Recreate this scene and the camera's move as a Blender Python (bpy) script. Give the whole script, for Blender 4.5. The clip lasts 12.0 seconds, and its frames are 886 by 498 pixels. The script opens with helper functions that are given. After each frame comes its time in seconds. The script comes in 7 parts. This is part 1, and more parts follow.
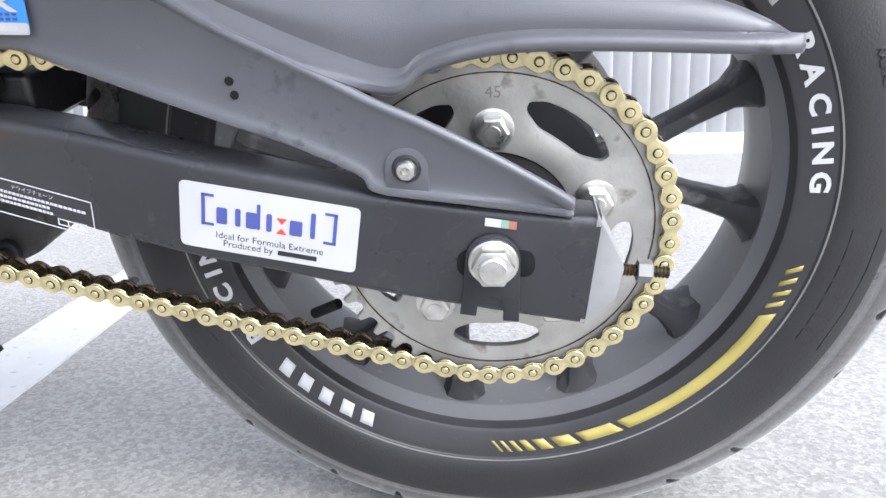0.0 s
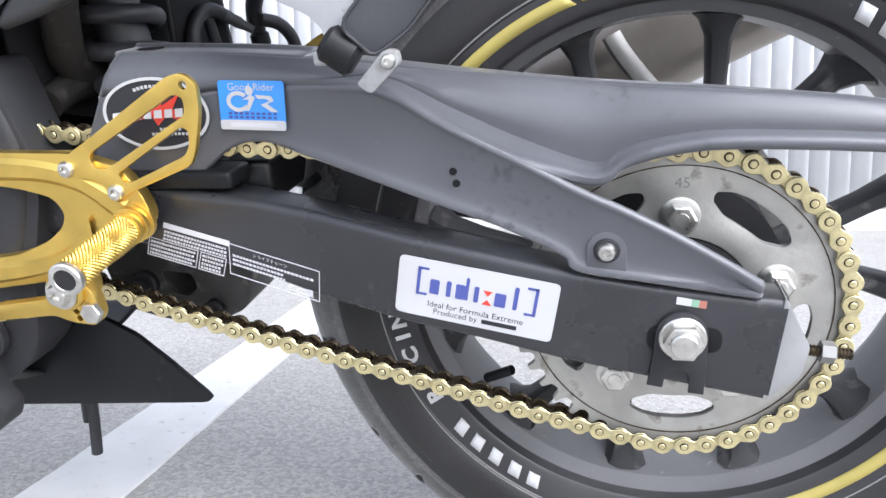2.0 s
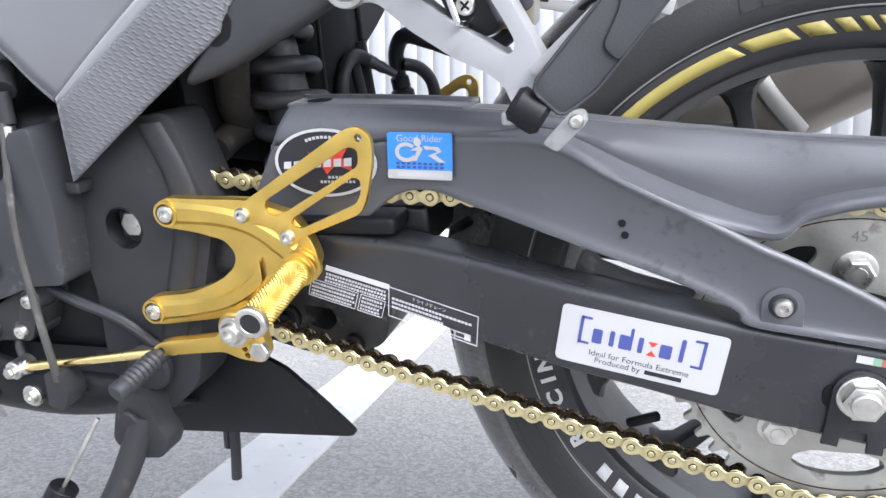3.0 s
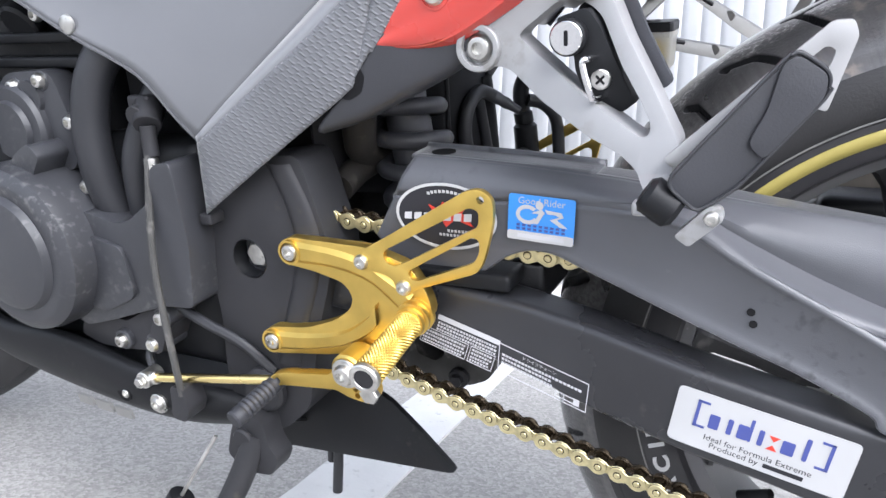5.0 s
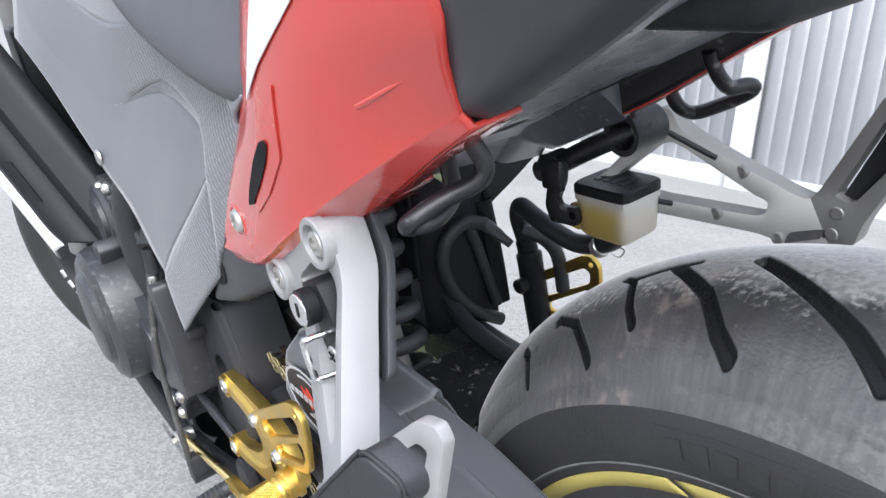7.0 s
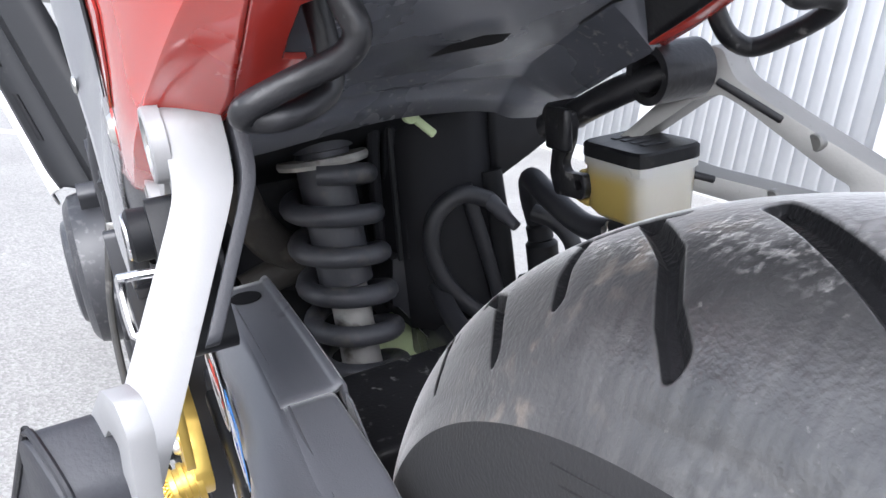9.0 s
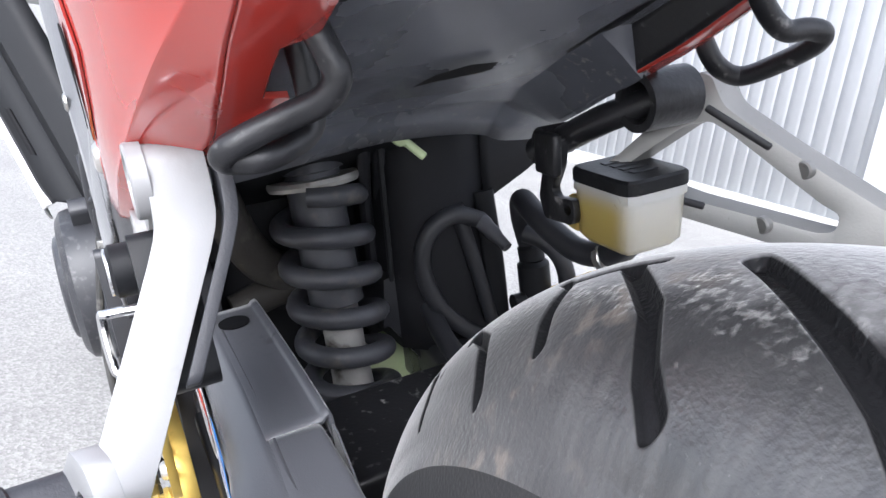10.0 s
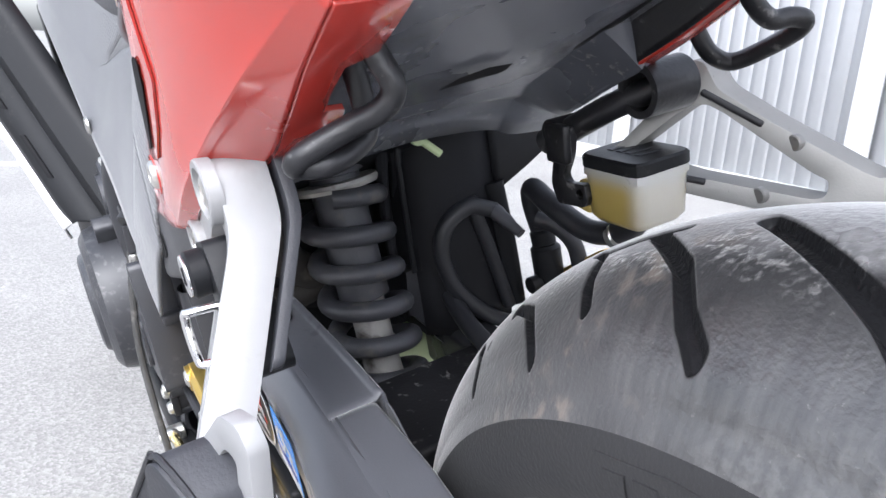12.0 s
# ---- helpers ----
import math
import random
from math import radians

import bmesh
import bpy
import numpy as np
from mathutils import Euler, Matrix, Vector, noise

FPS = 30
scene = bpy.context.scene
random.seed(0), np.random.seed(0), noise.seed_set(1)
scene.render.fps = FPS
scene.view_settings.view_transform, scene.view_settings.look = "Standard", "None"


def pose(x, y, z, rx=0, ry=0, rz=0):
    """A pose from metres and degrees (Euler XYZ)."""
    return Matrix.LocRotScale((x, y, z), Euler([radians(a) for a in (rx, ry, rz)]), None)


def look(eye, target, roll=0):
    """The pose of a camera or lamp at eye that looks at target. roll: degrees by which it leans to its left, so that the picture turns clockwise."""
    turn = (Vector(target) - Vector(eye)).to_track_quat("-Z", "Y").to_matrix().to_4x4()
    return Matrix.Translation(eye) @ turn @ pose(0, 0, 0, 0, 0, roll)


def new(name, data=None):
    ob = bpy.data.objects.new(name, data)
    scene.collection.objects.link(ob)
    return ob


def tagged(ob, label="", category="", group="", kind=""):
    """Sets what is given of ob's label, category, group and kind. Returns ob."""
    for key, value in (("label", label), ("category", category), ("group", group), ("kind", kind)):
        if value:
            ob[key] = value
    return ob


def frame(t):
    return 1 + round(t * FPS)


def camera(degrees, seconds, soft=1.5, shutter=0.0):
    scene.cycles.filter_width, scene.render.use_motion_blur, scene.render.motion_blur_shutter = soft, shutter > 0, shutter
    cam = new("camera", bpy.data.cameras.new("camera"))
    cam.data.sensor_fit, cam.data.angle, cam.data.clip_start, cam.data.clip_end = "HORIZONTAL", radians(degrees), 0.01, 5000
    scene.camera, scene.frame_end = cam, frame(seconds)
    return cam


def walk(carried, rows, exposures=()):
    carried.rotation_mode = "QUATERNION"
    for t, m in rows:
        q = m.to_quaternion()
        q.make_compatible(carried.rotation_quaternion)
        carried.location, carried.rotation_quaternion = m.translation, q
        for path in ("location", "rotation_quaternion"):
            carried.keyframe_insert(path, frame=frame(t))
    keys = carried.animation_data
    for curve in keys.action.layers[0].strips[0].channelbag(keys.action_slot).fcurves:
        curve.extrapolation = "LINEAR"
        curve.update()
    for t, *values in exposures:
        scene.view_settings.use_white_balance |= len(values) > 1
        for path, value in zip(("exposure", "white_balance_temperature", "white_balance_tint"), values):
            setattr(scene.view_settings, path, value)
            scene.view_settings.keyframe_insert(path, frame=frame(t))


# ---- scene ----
from mathutils.bvhtree import BVHTree

cam = camera(61.59, 12.0)
# ROWS: seconds, eye (x rearwards, y to the bike's right, z up from the rear axle), yaw, pitch, roll, in the motorcycle's own upright frame
ROWS = [
    (0, 0.0047, -0.5232, 0.2078, 4.94, -26.47, -2.35),
    (0.5, 0.0020, -0.5407, 0.2144, 5.47, -23.96, -2.32),
    (1, -0.0126, -0.5553, 0.2139, 7.10, -22.55, -2.47),
    (1.5, -0.0280, -0.5629, 0.2242, 9.48, -21.67, -2.86),
    (2, -0.0538, -0.5773, 0.2360, 12.63, -20.86, -3.62),
    (2.5, -0.0842, -0.5884, 0.2504, 15.79, -19.89, -4.34),
    (3, -0.1112, -0.5931, 0.2621, 18.64, -18.95, -4.83),
    (3.5, -0.1325, -0.5887, 0.2705, 21.28, -18.01, -5.04),
    (3.7, -0.1378, -0.5831, 0.2791, 22.65, -18.14, -5.26),
    (5.3, -0.1118, -0.5678, 0.3441, 28.94, -21.15, -3.02),
    (5.5, -0.0979, -0.5512, 0.3844, 30.62, -23.47, -2.89),
    (6, -0.0540, -0.4858, 0.4609, 37.21, -27.14, -4.13),
    (6.5, 0.0512, -0.4066, 0.5065, 47.05, -26.47, -6.86),
    (7, 0.0994, -0.2628, 0.4670, 56.56, -23.55, -8.57),
    (7.5, 0.0730, -0.1912, 0.3844, 62.99, -21.15, -8.10),
    (7.7, 0.0675, -0.1715, 0.3747, 63.20, -19.73, -6.60),
    (9.5, 0.0539, -0.1305, 0.3758, 65.17, -20.96, -5.07),
    (10, 0.0529, -0.1241, 0.3829, 64.88, -20.56, -5.11),
    (10.5, 0.0539, -0.1052, 0.3965, 64.72, -19.88, -5.74),
    (11, 0.0590, -0.0952, 0.3991, 64.61, -19.36, -6.68),
    (11.5, 0.0633, -0.1126, 0.4018, 64.36, -19.67, -7.65),
    (12, 0.0742, -0.1608, 0.3943, 63.96, -20.92, -8.74),
]
# The motorcycle leans on its side stand; its own frame has the rear axle at the origin.
BIKE = pose(0, 0, 0.3045, 14.1, 0, 0)


def eye_pose(x, y, z, yaw, pitch, roll):
    return pose(x, y, z, 0, 0, yaw) @ pose(0, 0, 0, 90 + pitch, 0, 0) @ pose(0, 0, 0, 0, 0, roll)


walk(cam, [(t, BIKE @ eye_pose(*r)) for t, *r in ROWS], [(0, 1.27, 6020, 12), (2.5, 1.2, 6020, 12), (5.5, 1.15, 6020, 12), (6.5, 1.12, 6020, 12), (7, 0.95, 6020, 12), (7.5, 0.9, 6020, 12), (9.5, 1.24, 6020, 12), (11, 1.22, 6020, 12), (12, 1.2, 6020, 12)])

# ---- world and light: a bright, evenly clouded day ----
world = bpy.data.worlds.new("overcast")
scene.world = world
world.use_nodes = True
wn, wl = world.node_tree.nodes, world.node_tree.links
sky = wn.new("ShaderNodeTexSky")
sky.sky_type, sky.sun_disc = "NISHITA", False
sky.sun_elevation, sky.sun_rotation = radians(41), radians(129)
sky.dust_density, sky.air_density = 3.0, 1.0
pale = wn.new("ShaderNodeHueSaturation")
pale.inputs["Saturation"].default_value = 0.30
wl.new(sky.outputs[0], pale.inputs["Color"])
wl.new(pale.outputs[0], wn["Background"].inputs["Color"])
wn["Background"].inputs["Strength"].default_value = 0.215
lamp = bpy.data.lights.new("sun", "SUN")
lamp.energy, lamp.angle, lamp.color = 0.76, radians(40), (0.98, 0.99, 1.0)
new("sun", lamp).matrix_world = look((2.5, -2.0, 2.8), (0, 0, 0))

# ---- materials ----


def material(name, color, rough=0.5, metal=0.0, vary=0.12, grain=400.0, bump=0.1, spots=None, coat=0.0, stain_scale=14.0, spec=0.5, streak=None):
    """A surface with fine grain, broad tone changes and, with spots, specks of dirt or wear of another colour."""
    m = bpy.data.materials.new(name)
    m.use_nodes = True
    n, l = m.node_tree.nodes, m.node_tree.links
    b = n["Principled BSDF"]
    co = n.new("ShaderNodeTexCoord")
    source = co.outputs["Object"]
    if streak:
        mp = n.new("ShaderNodeMapping")
        mp.inputs["Scale"].default_value = streak
        l.new(source, mp.inputs["Vector"])
        source = mp.outputs[0]
    fine, broad = n.new("ShaderNodeTexNoise"), n.new("ShaderNodeTexNoise")
    fine.inputs["Scale"].default_value, fine.inputs["Detail"].default_value = grain, 3
    broad.inputs["Scale"].default_value, broad.inputs["Detail"].default_value = stain_scale, 5
    l.new(source, fine.inputs["Vector"]), l.new(source, broad.inputs["Vector"])
    ramp = n.new("ShaderNodeMapRange")
    ramp.inputs["From Min"].default_value, ramp.inputs["From Max"].default_value = 0.3, 0.7
    ramp.inputs["To Min"].default_value, ramp.inputs["To Max"].default_value = 1 - vary, 1 + vary
    l.new(broad.outputs[0], ramp.inputs["Value"])
    mul = n.new("ShaderNodeMix")
    mul.data_type, mul.blend_type = "RGBA", "MULTIPLY"
    mul.inputs[0].default_value = 1
    mul.inputs[6].default_value = (*color, 1)
    l.new(ramp.outputs[0], mul.inputs[7])
    out = mul.outputs[2]
    if spots:
        scale, low, tint = spots
        sp = n.new("ShaderNodeTexNoise")
        sp.inputs["Scale"].default_value, sp.inputs["Detail"].default_value = scale, 6
        l.new(co.outputs["Object"], sp.inputs["Vector"])
        cut = n.new("ShaderNodeMapRange")
        cut.inputs["From Min"].default_value, cut.inputs["From Max"].default_value = low, low + 0.12
        l.new(sp.outputs[0], cut.inputs["Value"])
        mix = n.new("ShaderNodeMix")
        mix.data_type = "RGBA"
        mix.inputs[7].default_value = (*tint, 1)
        l.new(cut.outputs[0], mix.inputs[0]), l.new(out, mix.inputs[6])
        out = mix.outputs[2]
    l.new(out, b.inputs["Base Color"])
    rr = n.new("ShaderNodeMapRange")
    rr.inputs["From Min"].default_value, rr.inputs["From Max"].default_value = 0.3, 0.7
    rr.inputs["To Min"].default_value, rr.inputs["To Max"].default_value = max(0.03, rough - 0.07), min(1, rough + 0.09)
    l.new(broad.outputs[0], rr.inputs["Value"])
    l.new(rr.outputs[0], b.inputs["Roughness"])
    b.inputs["Metallic"].default_value, b.inputs["Coat Weight"].default_value = metal, coat
    b.inputs["Coat Roughness"].default_value, b.inputs["Specular IOR Level"].default_value = 0.08, spec
    if bump:
        bp = n.new("ShaderNodeBump")
        bp.inputs["Strength"].default_value, bp.inputs["Distance"].default_value = bump, 0.001
        l.new(fine.outputs[0], bp.inputs["Height"]), l.new(bp.outputs[0], b.inputs["Normal"])
    return m


def dimpled(name, color, rough, size, depth=0.6):
    """Grey plastic with a moulded pattern of small staggered, wavy dashes."""
    m = material(name, color, rough, bump=0)
    n, l = m.node_tree.nodes, m.node_tree.links

    def calc(op, p, q=0.0):
        c = n.new("ShaderNodeMath")
        c.operation = op
        for k, v in enumerate((p, q)):
            if isinstance(v, (int, float)):
                c.inputs[k].default_value = v
            else:
                l.new(v, c.inputs[k])
        return c.outputs[0]

    co, mp, xyz, bp = n.new("ShaderNodeTexCoord"), n.new("ShaderNodeMapping"), n.new("ShaderNodeSeparateXYZ"), n.new("ShaderNodeBump")
    mp.inputs["Rotation"].default_value = (0, radians(-16), 0)
    l.new(co.outputs["Object"], mp.inputs["Vector"]), l.new(mp.outputs[0], xyz.inputs[0])
    v = calc("MULTIPLY", xyz.outputs[2], 1 / size)
    row = calc("FLOOR", v)
    u = calc("ADD", calc("MULTIPLY", xyz.outputs[0], 0.42 / size), calc("MULTIPLY", row, 0.5))
    fu, fv = calc("SUBTRACT", calc("FRACT", u), 0.5), calc("SUBTRACT", calc("FRACT", v), 0.5)
    wave = calc("ADD", fv, calc("MULTIPLY", calc("SINE", calc("MULTIPLY", fu, 6.28)), 0.16))
    body = calc("SUBTRACT", 1.0, calc("ADD", calc("POWER", calc("ABSOLUTE", calc("DIVIDE", fu, 0.43)), 4.0), calc("POWER", calc("ABSOLUTE", calc("DIVIDE", wave, 0.27)), 2.0)))
    height = calc("MAXIMUM", body, 0.0)
    fade = n.new("ShaderNodeMapRange")
    fade.inputs["From Min"].default_value, fade.inputs["From Max"].default_value = -0.66, -0.54
    fade.inputs["To Min"].default_value, fade.inputs["To Max"].default_value = 0.0, depth
    plain = n.new("ShaderNodeSeparateXYZ")
    l.new(co.outputs["Object"], plain.inputs[0]), l.new(plain.outputs[0], fade.inputs["Value"]), l.new(fade.outputs[0], bp.inputs["Strength"])
    bp.inputs["Distance"].default_value = 0.0006
    l.new(height, bp.inputs["Height"]), l.new(bp.outputs[0], n["Principled BSDF"].inputs["Normal"])
    return m


GUARD = material("guard_plastic", (0.084, 0.086, 0.096), 0.33, vary=0.12, grain=1300, bump=0.16, spots=(60, 0.71, (0.135, 0.135, 0.14)), stain_scale=9)
ARM = material("swingarm_paint", (0.027, 0.0275, 0.031), 0.30, vary=0.15, grain=700, bump=0.06, spots=(110, 0.72, (0.075, 0.072, 0.068)))
COVER = material("grey_cover_plastic", (0.128, 0.131, 0.140), 0.44, vary=0.05, grain=1200, bump=0.10)
EDGE = material("pale_grey_plastic", (0.205, 0.208, 0.220), 0.40, vary=0.05, grain=1200, bump=0.08)
TEXTURED = dimpled("textured_grey_plastic", (0.125, 0.128, 0.137), 0.44, 0.0038, 1.0)
FRAME = material("frame_paint", (0.030, 0.030, 0.033), 0.46, vary=0.2, grain=600, bump=0.1, spots=(30, 0.68, (0.065, 0.058, 0.050)))
BLACK = material("black_plastic", (0.010, 0.0105, 0.012), 0.42, vary=0.2, grain=700, bump=0.1)
DUSTY = material("dusty_black_plastic", (0.052, 0.053, 0.061), 0.42, vary=0.25, grain=700, bump=0.15, spots=(80, 0.69, (0.15, 0.145, 0.14)))
ENGINE = material("engine_paint", (0.033, 0.034, 0.039), 0.38, vary=0.12, grain=1000, bump=0.2)
SEAT = material("seat_vinyl", (0.080, 0.082, 0.092), 0.50, vary=0.08, grain=1500, bump=0.3)
RED = material("red_paint", (0.45, 0.038, 0.027), 0.22, vary=0.04, grain=500, bump=0.0, coat=1.0)
WHITE = material("white_paint", (0.62, 0.62, 0.62), 0.32, vary=0.03, coat=0.5, bump=0)
GOLD = material("gold_anodised", (0.70, 0.495, 0.13), 0.38, metal=1.0, vary=0.10, grain=900, bump=0.12, stain_scale=40, spots=(90, 0.70, (0.50, 0.37, 0.12)))
GOLD_EDGE = material("gold_machined_edge", (0.92, 0.74, 0.33), 0.25, metal=1.0, vary=0.06, bump=0.05)
CHAIN_GOLD = material("chain_plate_gold", (0.64, 0.565, 0.325), 0.36, metal=0.8, vary=0.22, grain=300, bump=0.1, stain_scale=120, spots=(120, 0.68, (0.25, 0.18, 0.08)))
CHAIN_DARK = material("oily_chain_steel", (0.055, 0.040, 0.024), 0.28, metal=0.7, vary=0.5, grain=400, bump=0.3, stain_scale=150)
STEEL = material("sprocket_steel", (0.40, 0.392, 0.365), 0.44, metal=0.55, vary=0.22, grain=350, bump=0.25, spots=(60, 0.62, (0.19, 0.175, 0.15)), stain_scale=30)
BOLT = material("zinc_bolt", (0.62, 0.61, 0.58), 0.34, metal=1.0, vary=0.22, grain=500, bump=0.2, spots=(160, 0.66, (0.22, 0.19, 0.15)), stain_scale=90)
CHROME = material("polished_steel", (0.75, 0.75, 0.76), 0.12, metal=1.0, vary=0.05, bump=0)
SILVER = material("silver_cast_aluminium", (0.295, 0.295, 0.298), 0.48, metal=0.2, vary=0.10, grain=1400, bump=0.07, spots=(70, 0.72, (0.24, 0.24, 0.235)))
CAST = material("dusty_cast_aluminium", (0.24, 0.237, 0.23), 0.50, metal=0.5, vary=0.18, grain=700, bump=0.15, spots=(140, 0.68, (0.13, 0.125, 0.115)))
RIM = material("rim_paint", (0.033, 0.0325, 0.0352), 0.33, vary=0.3, grain=500, bump=0.08, spots=(110, 0.68, (0.09, 0.088, 0.086)), stain_scale=8)
BARREL = material("pale_rim_barrel", (0.150, 0.149, 0.155), 0.34, vary=0.18, grain=350, bump=0.06, spots=(140, 0.66, (0.26, 0.255, 0.25)), stain_scale=5)
LINKAGE = material("dusty_dark_casting", (0.075, 0.074, 0.072), 0.5, metal=0.3, vary=0.3, grain=350, bump=0.4, spots=(50, 0.58, (0.16, 0.155, 0.145)), stain_scale=30)
SPOKE = material("spoke_paint", (0.032, 0.032, 0.034), 0.46, vary=0.35, grain=400, bump=0.2, spots=(40, 0.58, (0.11, 0.107, 0.104)))
HOSE = material("hose_rubber", (0.020, 0.0207, 0.0243), 0.46, vary=0.2, grain=600, bump=0.15, spots=(70, 0.72, (0.05, 0.048, 0.045)))
RUBBER = material("peg_rubber", (0.024, 0.025, 0.030), 0.50, vary=0.25, grain=700, bump=0.2, spots=(60, 0.68, (0.065, 0.065, 0.07)))
SHOCK = material("shock_paint", (0.050, 0.051, 0.058), 0.42, vary=0.3, grain=500, bump=0.2, spots=(60, 0.58, (0.095, 0.090, 0.084)))
DAMPER = material("damper_alloy", (0.42, 0.41, 0.385), 0.48, metal=0.5, vary=0.3, grain=300, bump=0.3, spots=(45, 0.56, (0.12, 0.105, 0.09)))
TITAN = material("muffler_metal", (0.30, 0.275, 0.25), 0.38, metal=0.8, vary=0.1, grain=300, bump=0.05, streak=(2, 1, 1))
YELLOW_TAPE = material("gold_rim_tape", (0.36, 0.30, 0.085), 0.45, vary=0.2, grain=500, bump=0.1, spots=(70, 0.66, (0.12, 0.10, 0.05)))
WHITE_TAPE = material("white_rim_lettering", (0.56, 0.56, 0.56), 0.45, vary=0.08, bump=0.05, spots=(90, 0.70, (0.35, 0.35, 0.35)))
STICKER = material("sticker_white", (0.47, 0.47, 0.475), 0.40, vary=0.04, bump=0.02, spots=(140, 0.73, (0.2, 0.2, 0.2)))
INK_BLUE = material("ink_blue", (0.060, 0.078, 0.27), 0.4, vary=0.05, bump=0)
INK_BLACK = material("ink_black", (0.015, 0.015, 0.02), 0.4, vary=0.05, bump=0)
INK_RED = material("ink_red", (0.62, 0.05, 0.03), 0.4, vary=0.08, bump=0)
FADED_RED = material("faded_ink_red", (0.34, 0.13, 0.10), 0.4, vary=0.08, bump=0)
INK_GREEN = material("ink_green", (0.20, 0.34, 0.25), 0.4, vary=0.08, bump=0)
SKYBLUE = material("sticker_blue", (0.05, 0.26, 0.70), 0.38, vary=0.05, bump=0)
LABEL_GREY = material("label_print", (0.52, 0.52, 0.54), 0.45, vary=0.1, bump=0)
# near-black for enclosed parts: their deep shade is put into the colour
ENCLOSED_BLACK = material("enclosed_black_plastic", (0.011, 0.0114, 0.0135), 0.6, vary=0.3, grain=500, bump=0.1, spots=(60, 0.72, (0.03, 0.03, 0.03)))
# near-black for inlaid holes and slots, with their shade put into the colour
SHADE_BLACK = material("shade_black", (0.006, 0.006, 0.007), 0.7, vary=0.2, bump=0.1)
CHIPPED = material("chipped_black_paint", (0.013, 0.013, 0.015), 0.36, vary=0.3, grain=300, bump=0.3, spots=(95, 0.63, (0.20, 0.195, 0.19)), stain_scale=60)
GRIT = material("splashed_black_plastic", (0.016, 0.016, 0.018), 0.38, vary=0.3, grain=400, bump=0.2, spots=(230, 0.70, (0.42, 0.41, 0.39)))
BROWN = material("dusty_brown_steel", (0.036, 0.033, 0.030), 0.6, vary=0.3, grain=300, bump=0.3, spots=(40, 0.57, (0.085, 0.078, 0.068)))
TRAY = material("splashed_tray_plastic", (0.122, 0.128, 0.152), 0.28, vary=0.25, grain=900, bump=0.12, spots=(300, 0.74, (0.46, 0.46, 0.45)), stain_scale=12, spec=0.9)
TAIL = material("black_tail_plastic", (0.040, 0.041, 0.047), 0.36, vary=0.12, grain=900, bump=0.1)
LEAFCARD = material("pale_green_part", (0.52, 0.62, 0.36), 0.6, vary=0.15, bump=0.1)

# the tyre: dull rubber with dusty, scuffed patches on the tread
TYRE = material("tyre_rubber", (0.019, 0.0187, 0.0195), 0.50, vary=0.3, grain=600, bump=0.3, stain_scale=8, spec=0.5)
TREAD = material("scuffed_tread_rubber", (0.032, 0.0313, 0.0325), 0.32, vary=0.5, grain=520, bump=0.35, spots=(480, 0.66, (0.13, 0.125, 0.12)), stain_scale=13, spec=1.0)



def dusted(m, patch, low, grit, grit_low, tint):
    """Adds clumps of grit or scuffing of another colour, gathered in broad patches."""
    n, l = m.node_tree.nodes, m.node_tree.links
    b = n["Principled BSDF"]
    base = b.inputs["Base Color"].links[0].from_socket
    co, mul, mix = n.new("ShaderNodeTexCoord"), n.new("ShaderNodeMath"), n.new("ShaderNodeMix")
    mul.operation, mix.data_type = "MULTIPLY", "RGBA"
    for i, (scale, cut) in enumerate(((patch, low), (grit, grit_low))):
        no, mr = n.new("ShaderNodeTexNoise"), n.new("ShaderNodeMapRange")
        no.inputs["Scale"].default_value, no.inputs["Detail"].default_value = scale, 5
        mr.inputs["From Min"].default_value, mr.inputs["From Max"].default_value = cut, cut + 0.14
        l.new(co.outputs["Object"], no.inputs["Vector"]), l.new(no.outputs[0], mr.inputs["Value"]), l.new(mr.outputs[0], mul.inputs[i])
    mix.inputs[7].default_value = (*tint, 1)
    l.new(mul.outputs[0], mix.inputs[0]), l.new(base, mix.inputs[6]), l.new(mix.outputs[2], b.inputs["Base Color"])


